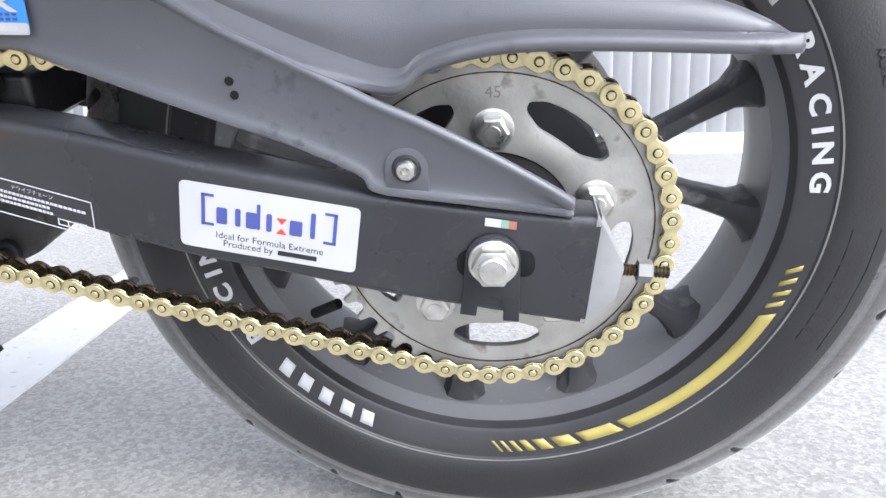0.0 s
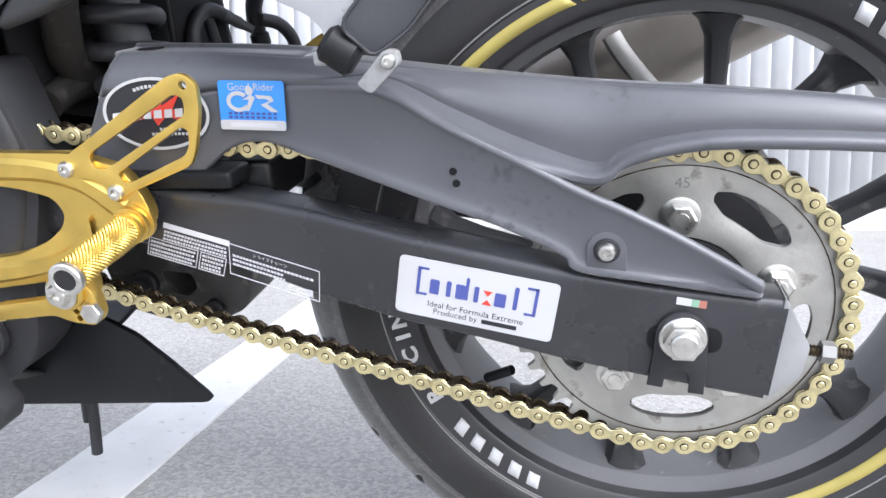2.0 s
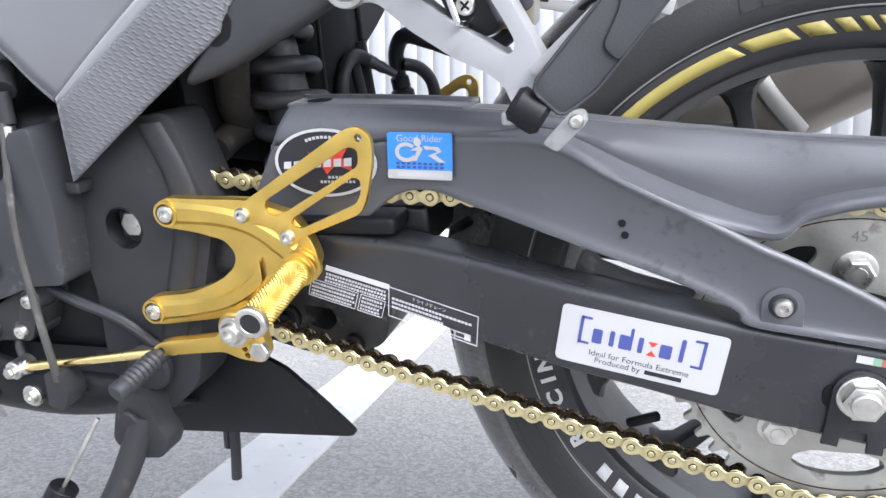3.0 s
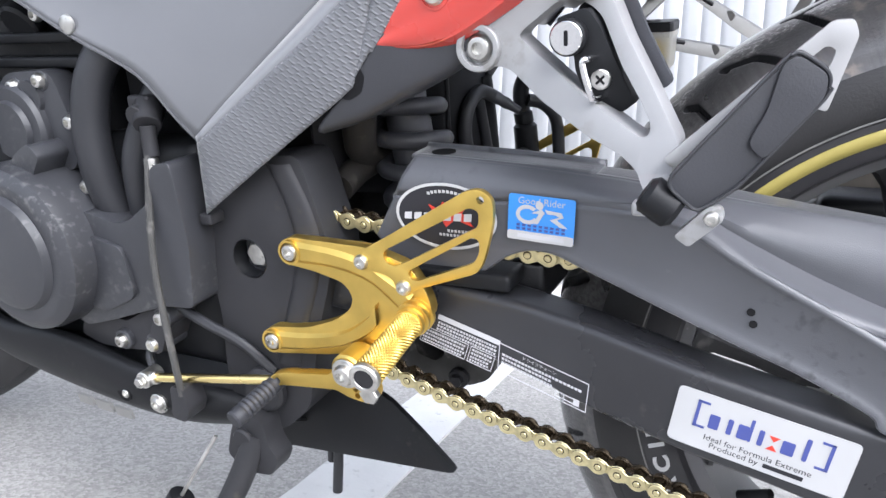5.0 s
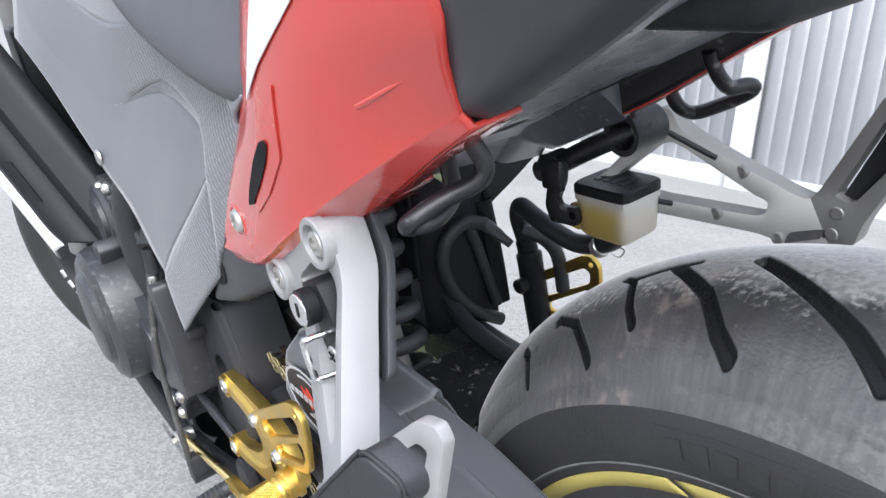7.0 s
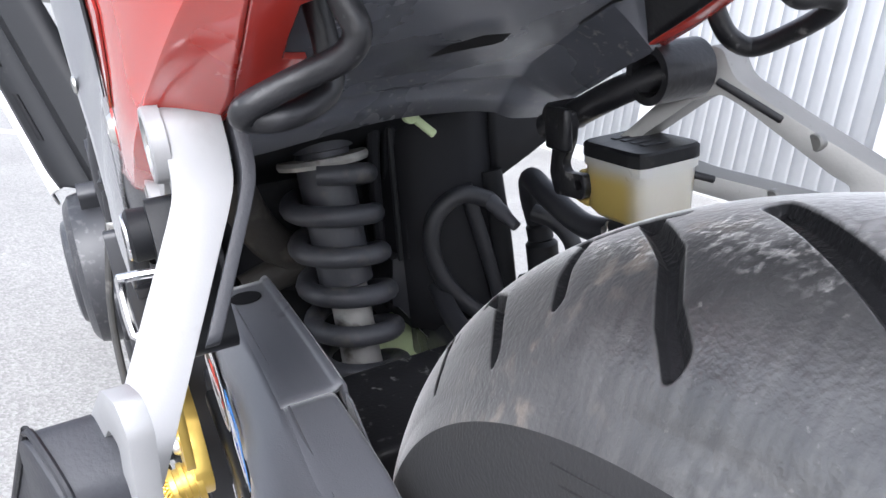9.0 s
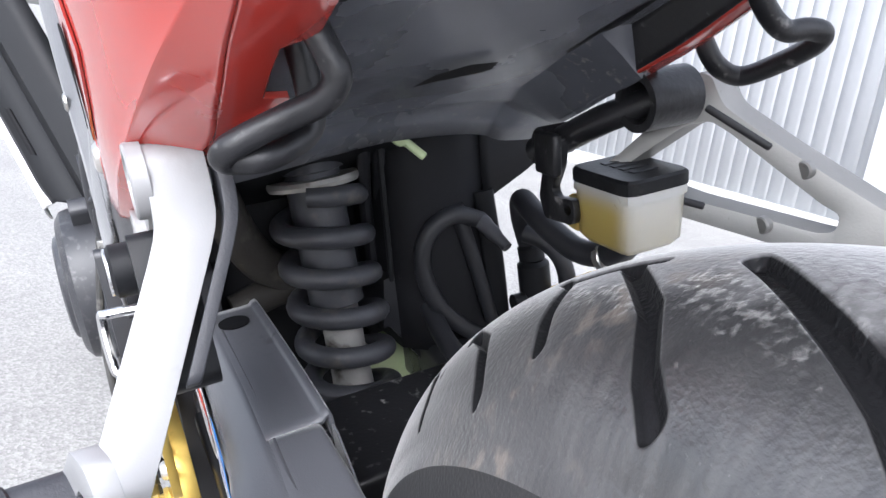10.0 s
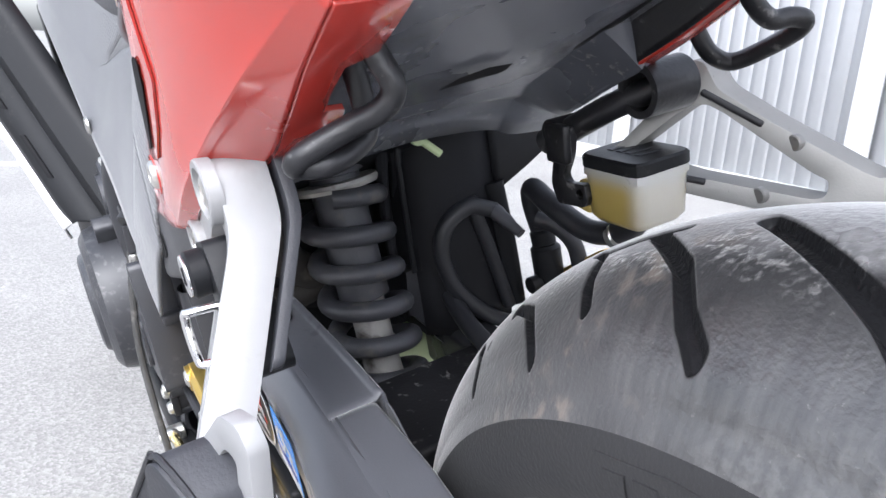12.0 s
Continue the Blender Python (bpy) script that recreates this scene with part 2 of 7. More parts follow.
def worn_crown(m, edge, width, tint, clump):
    """Grey, road-worn middle of the tread, edged by a ring of rolled-up rubber crumbs."""
    n, l = m.node_tree.nodes, m.node_tree.links
    b = n["Principled BSDF"]
    co, xyz = n.new("ShaderNodeTexCoord"), n.new("ShaderNodeSeparateXYZ")
    l.new(co.outputs["Object"], xyz.inputs[0])

    def noise(scale, lo, hi, a, z):
        no, mr = n.new("ShaderNodeTexNoise"), n.new("ShaderNodeMapRange")
        no.inputs["Scale"].default_value, no.inputs["Detail"].default_value = scale, 4
        for k, v in (("From Min", lo), ("From Max", hi), ("To Min", a), ("To Max", z)):
            mr.inputs[k].default_value = v
        l.new(co.outputs["Object"], no.inputs["Vector"]), l.new(no.outputs[0], mr.inputs["Value"])
        return mr.outputs[0]

    def calc(op, p, q):
        c = n.new("ShaderNodeMath")
        c.operation = op
        for i, v in enumerate((p, q)):
            if isinstance(v, (int, float)):
                c.inputs[i].default_value = v
            else:
                l.new(v, c.inputs[i])
        return c.outputs[0]

    def blend(fac, colour):
        mix = n.new("ShaderNodeMix")
        mix.data_type = "RGBA"
        mix.inputs[7].default_value = (*colour, 1)
        l.new(fac, mix.inputs[0]), l.new(b.inputs["Base Color"].links[0].from_socket, mix.inputs[6])
        l.new(mix.outputs[2], b.inputs["Base Color"])

    y = calc("ADD", xyz.outputs[1], noise(40, 0.3, 0.7, -width, width))
    ramp = n.new("ShaderNodeMapRange")
    ramp.inputs["From Min"].default_value, ramp.inputs["From Max"].default_value = edge - 0.004, edge + 0.006
    l.new(y, ramp.inputs["Value"])
    blend(calc("MULTIPLY", ramp.outputs[0], noise(330, 0.32, 0.62, 0.45, 1.0)), tint)
    near = n.new("ShaderNodeMapRange")
    near.inputs["From Min"].default_value, near.inputs["From Max"].default_value = 0.010, 0.002
    l.new(calc("ABSOLUTE", calc("SUBTRACT", y, edge), 0), near.inputs["Value"])
    crumbs = calc("MULTIPLY", near.outputs[0], noise(330, 0.50, 0.68, 0.0, 0.9))
    blend(crumbs, clump)
    bump = n.new("ShaderNodeBump")
    bump.inputs["Strength"].default_value, bump.inputs["Distance"].default_value = 0.4, 0.0010
    l.new(crumbs, bump.inputs["Height"])
    old = b.inputs["Normal"].links[0].from_socket
    l.new(old, bump.inputs["Normal"]), l.new(bump.outputs[0], b.inputs["Normal"])


def shaded_grooves(m, tint):
    """Dust-free grooves, with their shade put into the colour and gloss by depth."""
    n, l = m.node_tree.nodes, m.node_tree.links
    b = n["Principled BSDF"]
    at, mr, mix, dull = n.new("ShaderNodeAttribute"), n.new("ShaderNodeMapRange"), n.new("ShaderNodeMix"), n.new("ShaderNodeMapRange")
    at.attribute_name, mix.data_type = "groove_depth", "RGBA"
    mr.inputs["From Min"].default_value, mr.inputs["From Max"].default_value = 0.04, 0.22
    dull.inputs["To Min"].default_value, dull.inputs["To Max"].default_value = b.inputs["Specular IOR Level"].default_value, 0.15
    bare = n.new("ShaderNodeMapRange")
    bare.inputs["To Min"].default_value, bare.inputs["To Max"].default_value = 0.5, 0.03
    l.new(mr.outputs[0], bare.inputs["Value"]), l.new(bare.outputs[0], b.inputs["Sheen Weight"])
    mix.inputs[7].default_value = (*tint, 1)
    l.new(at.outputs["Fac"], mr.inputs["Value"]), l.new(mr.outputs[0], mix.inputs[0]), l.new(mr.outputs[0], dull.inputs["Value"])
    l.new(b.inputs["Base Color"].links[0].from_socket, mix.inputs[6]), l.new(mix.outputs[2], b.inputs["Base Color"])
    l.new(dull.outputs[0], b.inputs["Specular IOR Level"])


def streaked(m, tint):
    """Thin, dull streaks of dust that run across a tyre from the crown down the flank."""
    n, l = m.node_tree.nodes, m.node_tree.links
    b = n["Principled BSDF"]
    co, xyz, turn, vec, no, mr, mix = n.new("ShaderNodeTexCoord"), n.new("ShaderNodeSeparateXYZ"), n.new("ShaderNodeMath"), n.new("ShaderNodeCombineXYZ"), n.new("ShaderNodeTexNoise"), n.new("ShaderNodeMapRange"), n.new("ShaderNodeMix")
    turn.operation, mix.data_type = "ARCTAN2", "RGBA"
    low, both = n.new("ShaderNodeMapRange"), n.new("ShaderNodeMath")
    low.inputs["From Min"].default_value, low.inputs["From Max"].default_value = 0.000, -0.024
    both.operation = "MULTIPLY"
    scale = n.new("ShaderNodeVectorMath")
    scale.operation = "MULTIPLY"
    scale.inputs[1].default_value = (75, 60, 1)
    no.inputs["Scale"].default_value, no.inputs["Detail"].default_value = 1.0, 5
    mr.inputs["From Min"].default_value, mr.inputs["From Max"].default_value = 0.34, 0.68
    mr.inputs["To Max"].default_value = 0.30
    mix.inputs[7].default_value = (*tint, 1)
    l.new(co.outputs["Object"], xyz.inputs[0]), l.new(xyz.outputs[0], turn.inputs[0]), l.new(xyz.outputs[2], turn.inputs[1])
    l.new(turn.outputs[0], vec.inputs[0]), l.new(xyz.outputs[1], vec.inputs[1]), l.new(vec.outputs[0], scale.inputs[0])
    l.new(scale.outputs[0], no.inputs["Vector"]), l.new(no.outputs[0], mr.inputs["Value"]), l.new(xyz.outputs[1], low.inputs["Value"])
    l.new(mr.outputs[0], both.inputs[0]), l.new(low.outputs[0], both.inputs[1]), l.new(both.outputs[0], mix.inputs[0])
    l.new(b.inputs["Base Color"].links[0].from_socket, mix.inputs[6]), l.new(mix.outputs[2], b.inputs["Base Color"])


worn_crown(TREAD, 0.006, 0.008, (0.22, 0.217, 0.22), (0.27, 0.263, 0.256))
dusted(TREAD, 9, 0.50, 260, 0.45, (0.105, 0.102, 0.100))
dusted(TREAD, 14, 0.57, 120, 0.50, (0.20, 0.165, 0.135))
dusted(TREAD, 30, 0.62, 300, 0.60, (0.17, 0.165, 0.16))
streaked(TREAD, (0.16, 0.155, 0.15))
# the grooves' shade is mixed into the tread colour
shaded_grooves(TREAD, (0.011, 0.011, 0.012))
dusted(TRAY, 10, 0.50, 200, 0.60, (0.30, 0.30, 0.30))
dusted(TRAY, 6, 0.48, 25, 0.42, (0.115, 0.119, 0.134))
dusted(GUARD, 12, 0.58, 120, 0.52, (0.030, 0.030, 0.033))
dusted(ARM, 10, 0.52, 140, 0.56, (0.070, 0.067, 0.063))
dusted(SILVER, 16, 0.50, 90, 0.50, (0.22, 0.215, 0.205))
dusted(ENGINE, 9, 0.52, 150, 0.54, (0.12, 0.12, 0.12))
dusted(BLACK, 12, 0.52, 160, 0.57, (0.028, 0.027, 0.026))
dusted(GRIT, 14, 0.40, 120, 0.62, (0.50, 0.49, 0.47))
# less gloss on the black parts, standing in for the shade they lie in
for m in (ENCLOSED_BLACK, BLACK, FRAME, SPOKE, LINKAGE, BROWN, SHADE_BLACK):
    m.node_tree.nodes["Principled BSDF"].inputs["Specular IOR Level"].default_value = 0.22
# road dust on rubber and matt plastic catches light at a slant
for m, w, r in ((TREAD, 0.50, 0.30), (GUARD, 0.32, 0.30), (TRAY, 0.05, 0.40), (TYRE, 0.05, 0.30), (COVER, 0.30, 0.30), (TEXTURED, 0.30, 0.30), (EDGE, 0.30, 0.30)):
    b = m.node_tree.nodes["Principled BSDF"]
    b.inputs["Sheen Weight"].default_value, b.inputs["Sheen Roughness"].default_value = w, r



# translucent cup: the fluid shows yellow through the milky wall on the side it has run to
def cup_plastic():
    m = material("milky_cup_plastic", (0.44, 0.44, 0.42), 0.32, vary=0.05, bump=0.05)
    n, l = m.node_tree.nodes, m.node_tree.links
    b = n["Principled BSDF"]
    base = b.inputs["Base Color"].links[0].from_socket
    co, xyz, fx, fz, mul, mix = n.new("ShaderNodeTexCoord"), n.new("ShaderNodeSeparateXYZ"), n.new("ShaderNodeMapRange"), n.new("ShaderNodeMapRange"), n.new("ShaderNodeMath"), n.new("ShaderNodeMix")
    fx.interpolation_type = fz.interpolation_type = "SMOOTHSTEP"
    fx.inputs["From Min"].default_value, fx.inputs["From Max"].default_value = -0.240, -0.262
    fz.inputs["From Min"].default_value, fz.inputs["From Max"].default_value = 0.262, 0.246
    mul.operation, mix.data_type = "MULTIPLY", "RGBA"
    mix.inputs[7].default_value = (0.46, 0.35, 0.10, 1)
    l.new(co.outputs["Object"], xyz.inputs[0]), l.new(xyz.outputs[0], fx.inputs["Value"]), l.new(xyz.outputs[2], fz.inputs["Value"])
    l.new(fx.outputs[0], mul.inputs[0]), l.new(fz.outputs[0], mul.inputs[1]), l.new(mul.outputs[0], mix.inputs[0])
    l.new(base, mix.inputs[6]), l.new(mix.outputs[2], b.inputs["Base Color"])
    return m


CUP = cup_plastic()
for m, w in ((CUP, 0.25),):
    m.node_tree.nodes["Principled BSDF"].inputs["Subsurface Weight"].default_value = w
    m.node_tree.nodes["Principled BSDF"].inputs["Subsurface Radius"].default_value = (0.01, 0.008, 0.004)


def asphalt():
    """Sun-bleached asphalt: small stones of many greys in a paler binder, with broad worn patches."""
    m = material("worn_asphalt", (0.330, 0.321, 0.306), 0.85, vary=0.10, grain=90, bump=0.0, stain_scale=2.2)
    n, l = m.node_tree.nodes, m.node_tree.links
    b = n["Principled BSDF"]
    b.inputs["Specular IOR Level"].default_value = 0.25
    base = b.inputs["Base Color"].links[0].from_socket
    co, vo, no, bp = n.new("ShaderNodeTexCoord"), n.new("ShaderNodeTexVoronoi"), n.new("ShaderNodeTexNoise"), n.new("ShaderNodeBump")
    vo.inputs["Scale"].default_value, no.inputs["Scale"].default_value, no.inputs["Detail"].default_value = 210, 560, 3
    l.new(co.outputs["Object"], vo.inputs["Vector"]), l.new(co.outputs["Object"], no.inputs["Vector"])
    sp, mix = n.new("ShaderNodeMapRange"), n.new("ShaderNodeMix")
    sp.inputs["From Min"].default_value, sp.inputs["From Max"].default_value = 0.30, 0.70
    sp.inputs["To Min"].default_value, sp.inputs["To Max"].default_value = 0.80, 1.18
    mix.data_type, mix.blend_type = "RGBA", "MULTIPLY"
    mix.inputs[0].default_value = 1
    l.new(no.outputs[0], sp.inputs["Value"]), l.new(base, mix.inputs[6]), l.new(sp.outputs[0], mix.inputs[7])
    grey, tone, mix2 = n.new("ShaderNodeSeparateColor"), n.new("ShaderNodeMapRange"), n.new("ShaderNodeMix")
    tone.inputs["To Min"].default_value, tone.inputs["To Max"].default_value = 0.78, 1.20
    mix2.data_type, mix2.blend_type = "RGBA", "MULTIPLY"
    mix2.inputs[0].default_value = 1
    l.new(vo.outputs["Color"], grey.inputs[0]), l.new(grey.outputs[0], tone.inputs["Value"]), l.new(mix.outputs[2], mix2.inputs[6]), l.new(tone.outputs[0], mix2.inputs[7])
    l.new(mix2.outputs[2], b.inputs["Base Color"])
    bp.inputs["Strength"].default_value, bp.inputs["Distance"].default_value = 0.5, 0.0012
    l.new(vo.outputs["Distance"], bp.inputs["Height"]), l.new(bp.outputs[0], b.inputs["Normal"])
    return m


ASPHALT = asphalt()
LINE_PAINT = material("worn_white_road_paint", (0.58, 0.58, 0.57), 0.7, vary=0.06, grain=150, bump=0.5, spots=(60, 0.62, (0.36, 0.36, 0.355)))
WALL_PAINT = material("white_corrugated_steel", (0.49, 0.50, 0.52), 0.5, vary=0.03, grain=60, bump=0.05)
CONCRETE = material("pale_concrete", (0.55, 0.55, 0.53), 0.8, vary=0.1, grain=60, bump=0.3)

# ---- mesh tools ----


def link(name, bm, mat, parent=None, label="", angle=32):
    me = bpy.data.meshes.new(name)
    bmesh.ops.recalc_face_normals(bm, faces=bm.faces)
    bm.to_mesh(me)
    bm.free()
    for p in me.polygons:
        p.use_smooth = True
    me.set_sharp_from_angle(angle=radians(angle))
    me.materials.append(mat)
    ob = new(name, me)
    ob.parent = parent
    return tagged(ob, label)


def part(name, bm, mat, parent, label="", angle=32):
    return link(name, bm, mat, parent, label, angle)


def shared(name, mesh, parent, m):
    ob = new(name, mesh)
    ob.parent, ob.matrix_local = parent, m
    return ob


def fillet(pts, r, n=4):
    """Rounds the corners of a closed outline; r is one radius or one for each corner."""
    out, k = [], len(pts)
    for i, p in enumerate(pts):
        p, a, b = Vector(p), Vector(pts[i - 1]), Vector(pts[(i + 1) % k])
        rad = r[i] if isinstance(r, (list, tuple)) else r
        u, v = a - p, b - p
        t = min(rad, 0.45 * u.length, 0.45 * v.length)
        if t < 1e-5:
            out.append(tuple(p))
            continue
        s, e = p + u.normalized() * t, p + v.normalized() * t
        for j in range(n + 1):
            w = j / n
            out.append(tuple((1 - w) ** 2 * s + 2 * w * (1 - w) * p + w * w * e))
    return out


def disc(cx, cz, r, n=24):
    return [(cx + r * math.cos(2 * math.pi * i / n), cz + r * math.sin(2 * math.pi * i / n)) for i in range(n)]


def smooth(pts, n=6, closed=False):
    """A Catmull-Rom curve through points."""
    p = [Vector(q) for q in pts]
    k, out = len(p), []
    for i in range(k if closed else k - 1):
        a, b, c, d = (p[(i - 1) % k] if closed or i else p[0]), p[i], p[(i + 1) % k], (p[(i + 2) % k] if closed or i + 2 < k else p[-1])
        for j in range(n):
            t = j / n
            out.append(0.5 * (2 * b + (c - a) * t + (2 * a - 5 * b + 4 * c - d) * t * t + (3 * b - a - 3 * c + d) * t ** 3))
    return out if closed else out + [p[-1]]


def dense(loop, step=0.006):
    """A closed outline cut into short pieces, so that it can bend."""
    out = []
    for i, p in enumerate(loop):
        q = loop[(i + 1) % len(loop)]
        k = max(1, int(math.hypot(q[0] - p[0], q[1] - p[1]) / step))
        out += [(p[0] + (q[0] - p[0]) * j / k, p[1] + (q[1] - p[1]) * j / k) for j in range(k)]
    return out


def plate(outline, y0, y1, bevel=0.001, holes=(), warp=None, segments=2):
    """A flat plate cut to an outline in x and z, from y0 to y1, with holes; warp(x, z) shifts it in y."""
    bm = bmesh.new()
    edges = []
    for loop in (outline, *holes):
        if warp:
            loop = dense(loop)
        vs = [bm.verts.new((x, y0, z)) for x, z in loop]
        edges += [bm.edges.new((vs[i - 1], vs[i])) for i in range(len(vs))]
    bmesh.ops.triangle_fill(bm, edges=edges, use_beauty=True, use_dissolve=False)
    faces = list(bm.faces)
    got = bmesh.ops.extrude_face_region(bm, geom=faces)
    up = [v for v in got["geom"] if isinstance(v, bmesh.types.BMVert)]
    bmesh.ops.translate(bm, verts=up, vec=(0, y1 - y0, 0))
    bmesh.ops.recalc_face_normals(bm, faces=bm.faces)
    if bevel:
        rim = [e for e in bm.edges if len(e.link_faces) == 2 and abs(e.verts[0].co.y - e.verts[1].co.y) < 1e-7 and e.calc_face_angle(0) > 1.0]
        bmesh.ops.bevel(bm, geom=rim, offset=bevel, segments=segments, profile=0.5, affect="EDGES", clamp_overlap=True)
    if warp:
        for v in bm.verts:
            v.co.y += warp(v.co.x, v.co.z)
    return bm


def lathe(profile, n=64, center=(0, 0, 0), close=True):
    """Turns (y, r) points round the y axis."""
    bm = bmesh.new()
    rings = []
    for y, r in profile:
        rings.append([bm.verts.new((center[0] + r * math.cos(2 * math.pi * i / n), center[1] + y, center[2] + r * math.sin(2 * math.pi * i / n))) for i in range(n)] if r > 1e-6 else [bm.verts.new((center[0], center[1] + y, center[2]))])
    pairs = list(zip(rings, rings[1:])) + ([(rings[-1], rings[0])] if close else [])
    for a, b in pairs:
        for i in range(n):
            j = (i + 1) % n
            if len(a) == 1 and len(b) == 1:
                continue
            if len(a) == 1:
                bm.faces.new((a[0], b[j], b[i]))
            elif len(b) == 1:
                bm.faces.new((a[i], a[j], b[0]))
            else:
                bm.faces.new((a[i], a[j], b[j], b[i]))
    return bm


def moved(bm, m):
    bm.transform(m)
    return bm


def along(a, b):
    """The pose that takes the y axis from a towards b."""
    a, b = Vector(a), Vector(b)
    return Matrix.Translation(a) @ (b - a).to_track_quat("Y", "Z").to_matrix().to_4x4()


def rod(a, b, r, r2=None, n=20, bevel=0.0008):
    """A round bar from a to b with softened ends."""
    d, r2 = (Vector(b) - Vector(a)).length, r if r2 is None else r2
    e = min(bevel, r * 0.4, d * 0.3)
    return moved(lathe([(0, 0), (0, r - e), (e, r), (d - e, r2), (d, r2 - e), (d, 0)], n, close=False), along(a, b))


def turned(a, b, profile, n=24):
    """A turned part along the line from a to b: (distance, radius) points."""
    return moved(lathe([(0, 0), *profile, (profile[-1][0], 0)], n, close=False), along(a, b))


def tube(points, r, n=12, smooth_n=6, closed=False, flat=1.0):
    """A pipe, hose or wire along a smooth curve; r is a number or a function of 0..1."""
    path = smooth(points, smooth_n, closed) if smooth_n > 1 else [Vector(p) for p in points]
    bm, rings, up = bmesh.new(), [], Vector((0.123, 0.456, 0.88)).normalized()
    k = len(path)
    for i, p in enumerate(path):
        t = (path[(i + 1) % k] - path[i - 1] if closed else path[min(i + 1, k - 1)] - path[max(i - 1, 0)]).normalized()
        u = (up - t * up.dot(t)).normalized()
        up, v = u, t.cross(u)
        rr = r(i / (k - 1)) if callable(r) else r
        rings.append([bm.verts.new(p + rr * (math.cos(2 * math.pi * j / n) * u + flat * math.sin(2 * math.pi * j / n) * v)) for j in range(n)])
    for a, b in list(zip(rings, rings[1:])) + ([(rings[-1], rings[0])] if closed else []):
        for j in range(n):
            bm.faces.new((a[j - 1], a[j], b[j], b[j - 1]))
    if not closed:
        bm.faces.new(rings[0]), bm.faces.new(rings[-1][::-1])
    return bm


def block(x0, x1, y0, y1, z0, z1, bevel=0.002, segments=3):
    bm = bmesh.new()
    bmesh.ops.create_cube(bm, size=1)
    for v in bm.verts:
        v.co = Vector(((x0 + x1) / 2 + v.co.x * (x1 - x0), (y0 + y1) / 2 + v.co.y * (y1 - y0), (z0 + z1) / 2 + v.co.z * (z1 - z0)))
    if bevel:
        bmesh.ops.bevel(bm, geom=list(bm.edges), offset=bevel, segments=segments, profile=0.5, affect="EDGES", clamp_overlap=True)
    return bm


def loft(rows, closed=False, caps=False):
    """A skin over rows of points, all of one length."""
    bm = bmesh.new()
    grid = [[bm.verts.new(p) for p in row] for row in rows]
    for a, b in zip(grid, grid[1:]):
        for j in range(0 if closed else 1, len(a)):
            bm.faces.new((a[j - 1], a[j], b[j], b[j - 1]))
    if caps:
        bm.faces.new(grid[0][::-1]), bm.faces.new(grid[-1])
    return bm


def fine(rows, n=4, m=4):
    """Rows of points made dense and smooth both ways."""
    rows = [smooth(r, m) for r in rows]
    cols = [smooth(c, n) for c in zip(*rows)]
    return [list(r) for r in zip(*cols)]


def join(*bms):
    out = bmesh.new()
    for b in bms:
        me = bpy.data.meshes.new("tmp")
        b.to_mesh(me)
        b.free()
        out.from_mesh(me)
        bpy.data.meshes.remove(me)
    return out


def skin(ob, thick, bevel=0.0, offset=-1.0):
    s = ob.modifiers.new("thickness", "SOLIDIFY")
    s.thickness, s.offset = thick, offset
    if bevel:
        b = ob.modifiers.new("edges", "BEVEL")
        b.width, b.segments, b.limit_method, b.angle_limit = bevel, 2, "ANGLE", radians(50)
    return ob


def facets(verts, faces, sub=0):
    bm = bmesh.new()
    vs = [bm.verts.new(v) for v in verts]
    for f in faces:
        bm.faces.new([vs[i] for i in f])
    return bm


def hex_head(r, h, n=6, chamfer=0.12):
    return lathe([(0, 0), (0, r), (-h * (1 - chamfer), r), (-h, r * 0.86), (-h, 0)], n, close=False)


def socket_bolt(name, parent, at, r, h, mat=BOLT, axis=(0, -1, 0), label=""):
    """A button-head bolt with a hexagon socket; at is the middle of its seat."""
    a = Vector(at)
    m = along(a, a + Vector(axis))
    head = moved(lathe([(0, 0), (0, r), (h * 0.35, r), (h * 0.85, r * 0.8), (h, r * 0.5), (h, r * 0.46), (h * 0.35, r * 0.44), (h * 0.35, 0)], 24, close=False), m)
    ob = part(name, head, mat, parent, label)
    return ob


def text_mesh(body, size, depth=0.0003, bold=0.0):
    """Letters lying in x and z, facing -y, centred."""
    cu = bpy.data.curves.new("letters", "FONT")
    cu.offset = bold * size
    cu.body, cu.size, cu.extrude, cu.align_x, cu.align_y = body, size, depth, "CENTER", "CENTER"
    cu.resolution_u = 3
    tmp = bpy.data.objects.new("letters", cu)
    scene.collection.objects.link(tmp)
    dg = bpy.context.evaluated_depsgraph_get()
    me = bpy.data.meshes.new_from_object(tmp.evaluated_get(dg))
    bpy.data.objects.remove(tmp)
    bm = bmesh.new()
    bm.from_mesh(me)
    bpy.data.meshes.remove(me)
    bm.transform(Matrix.Rotation(radians(90), 4, "X"))
    return bm


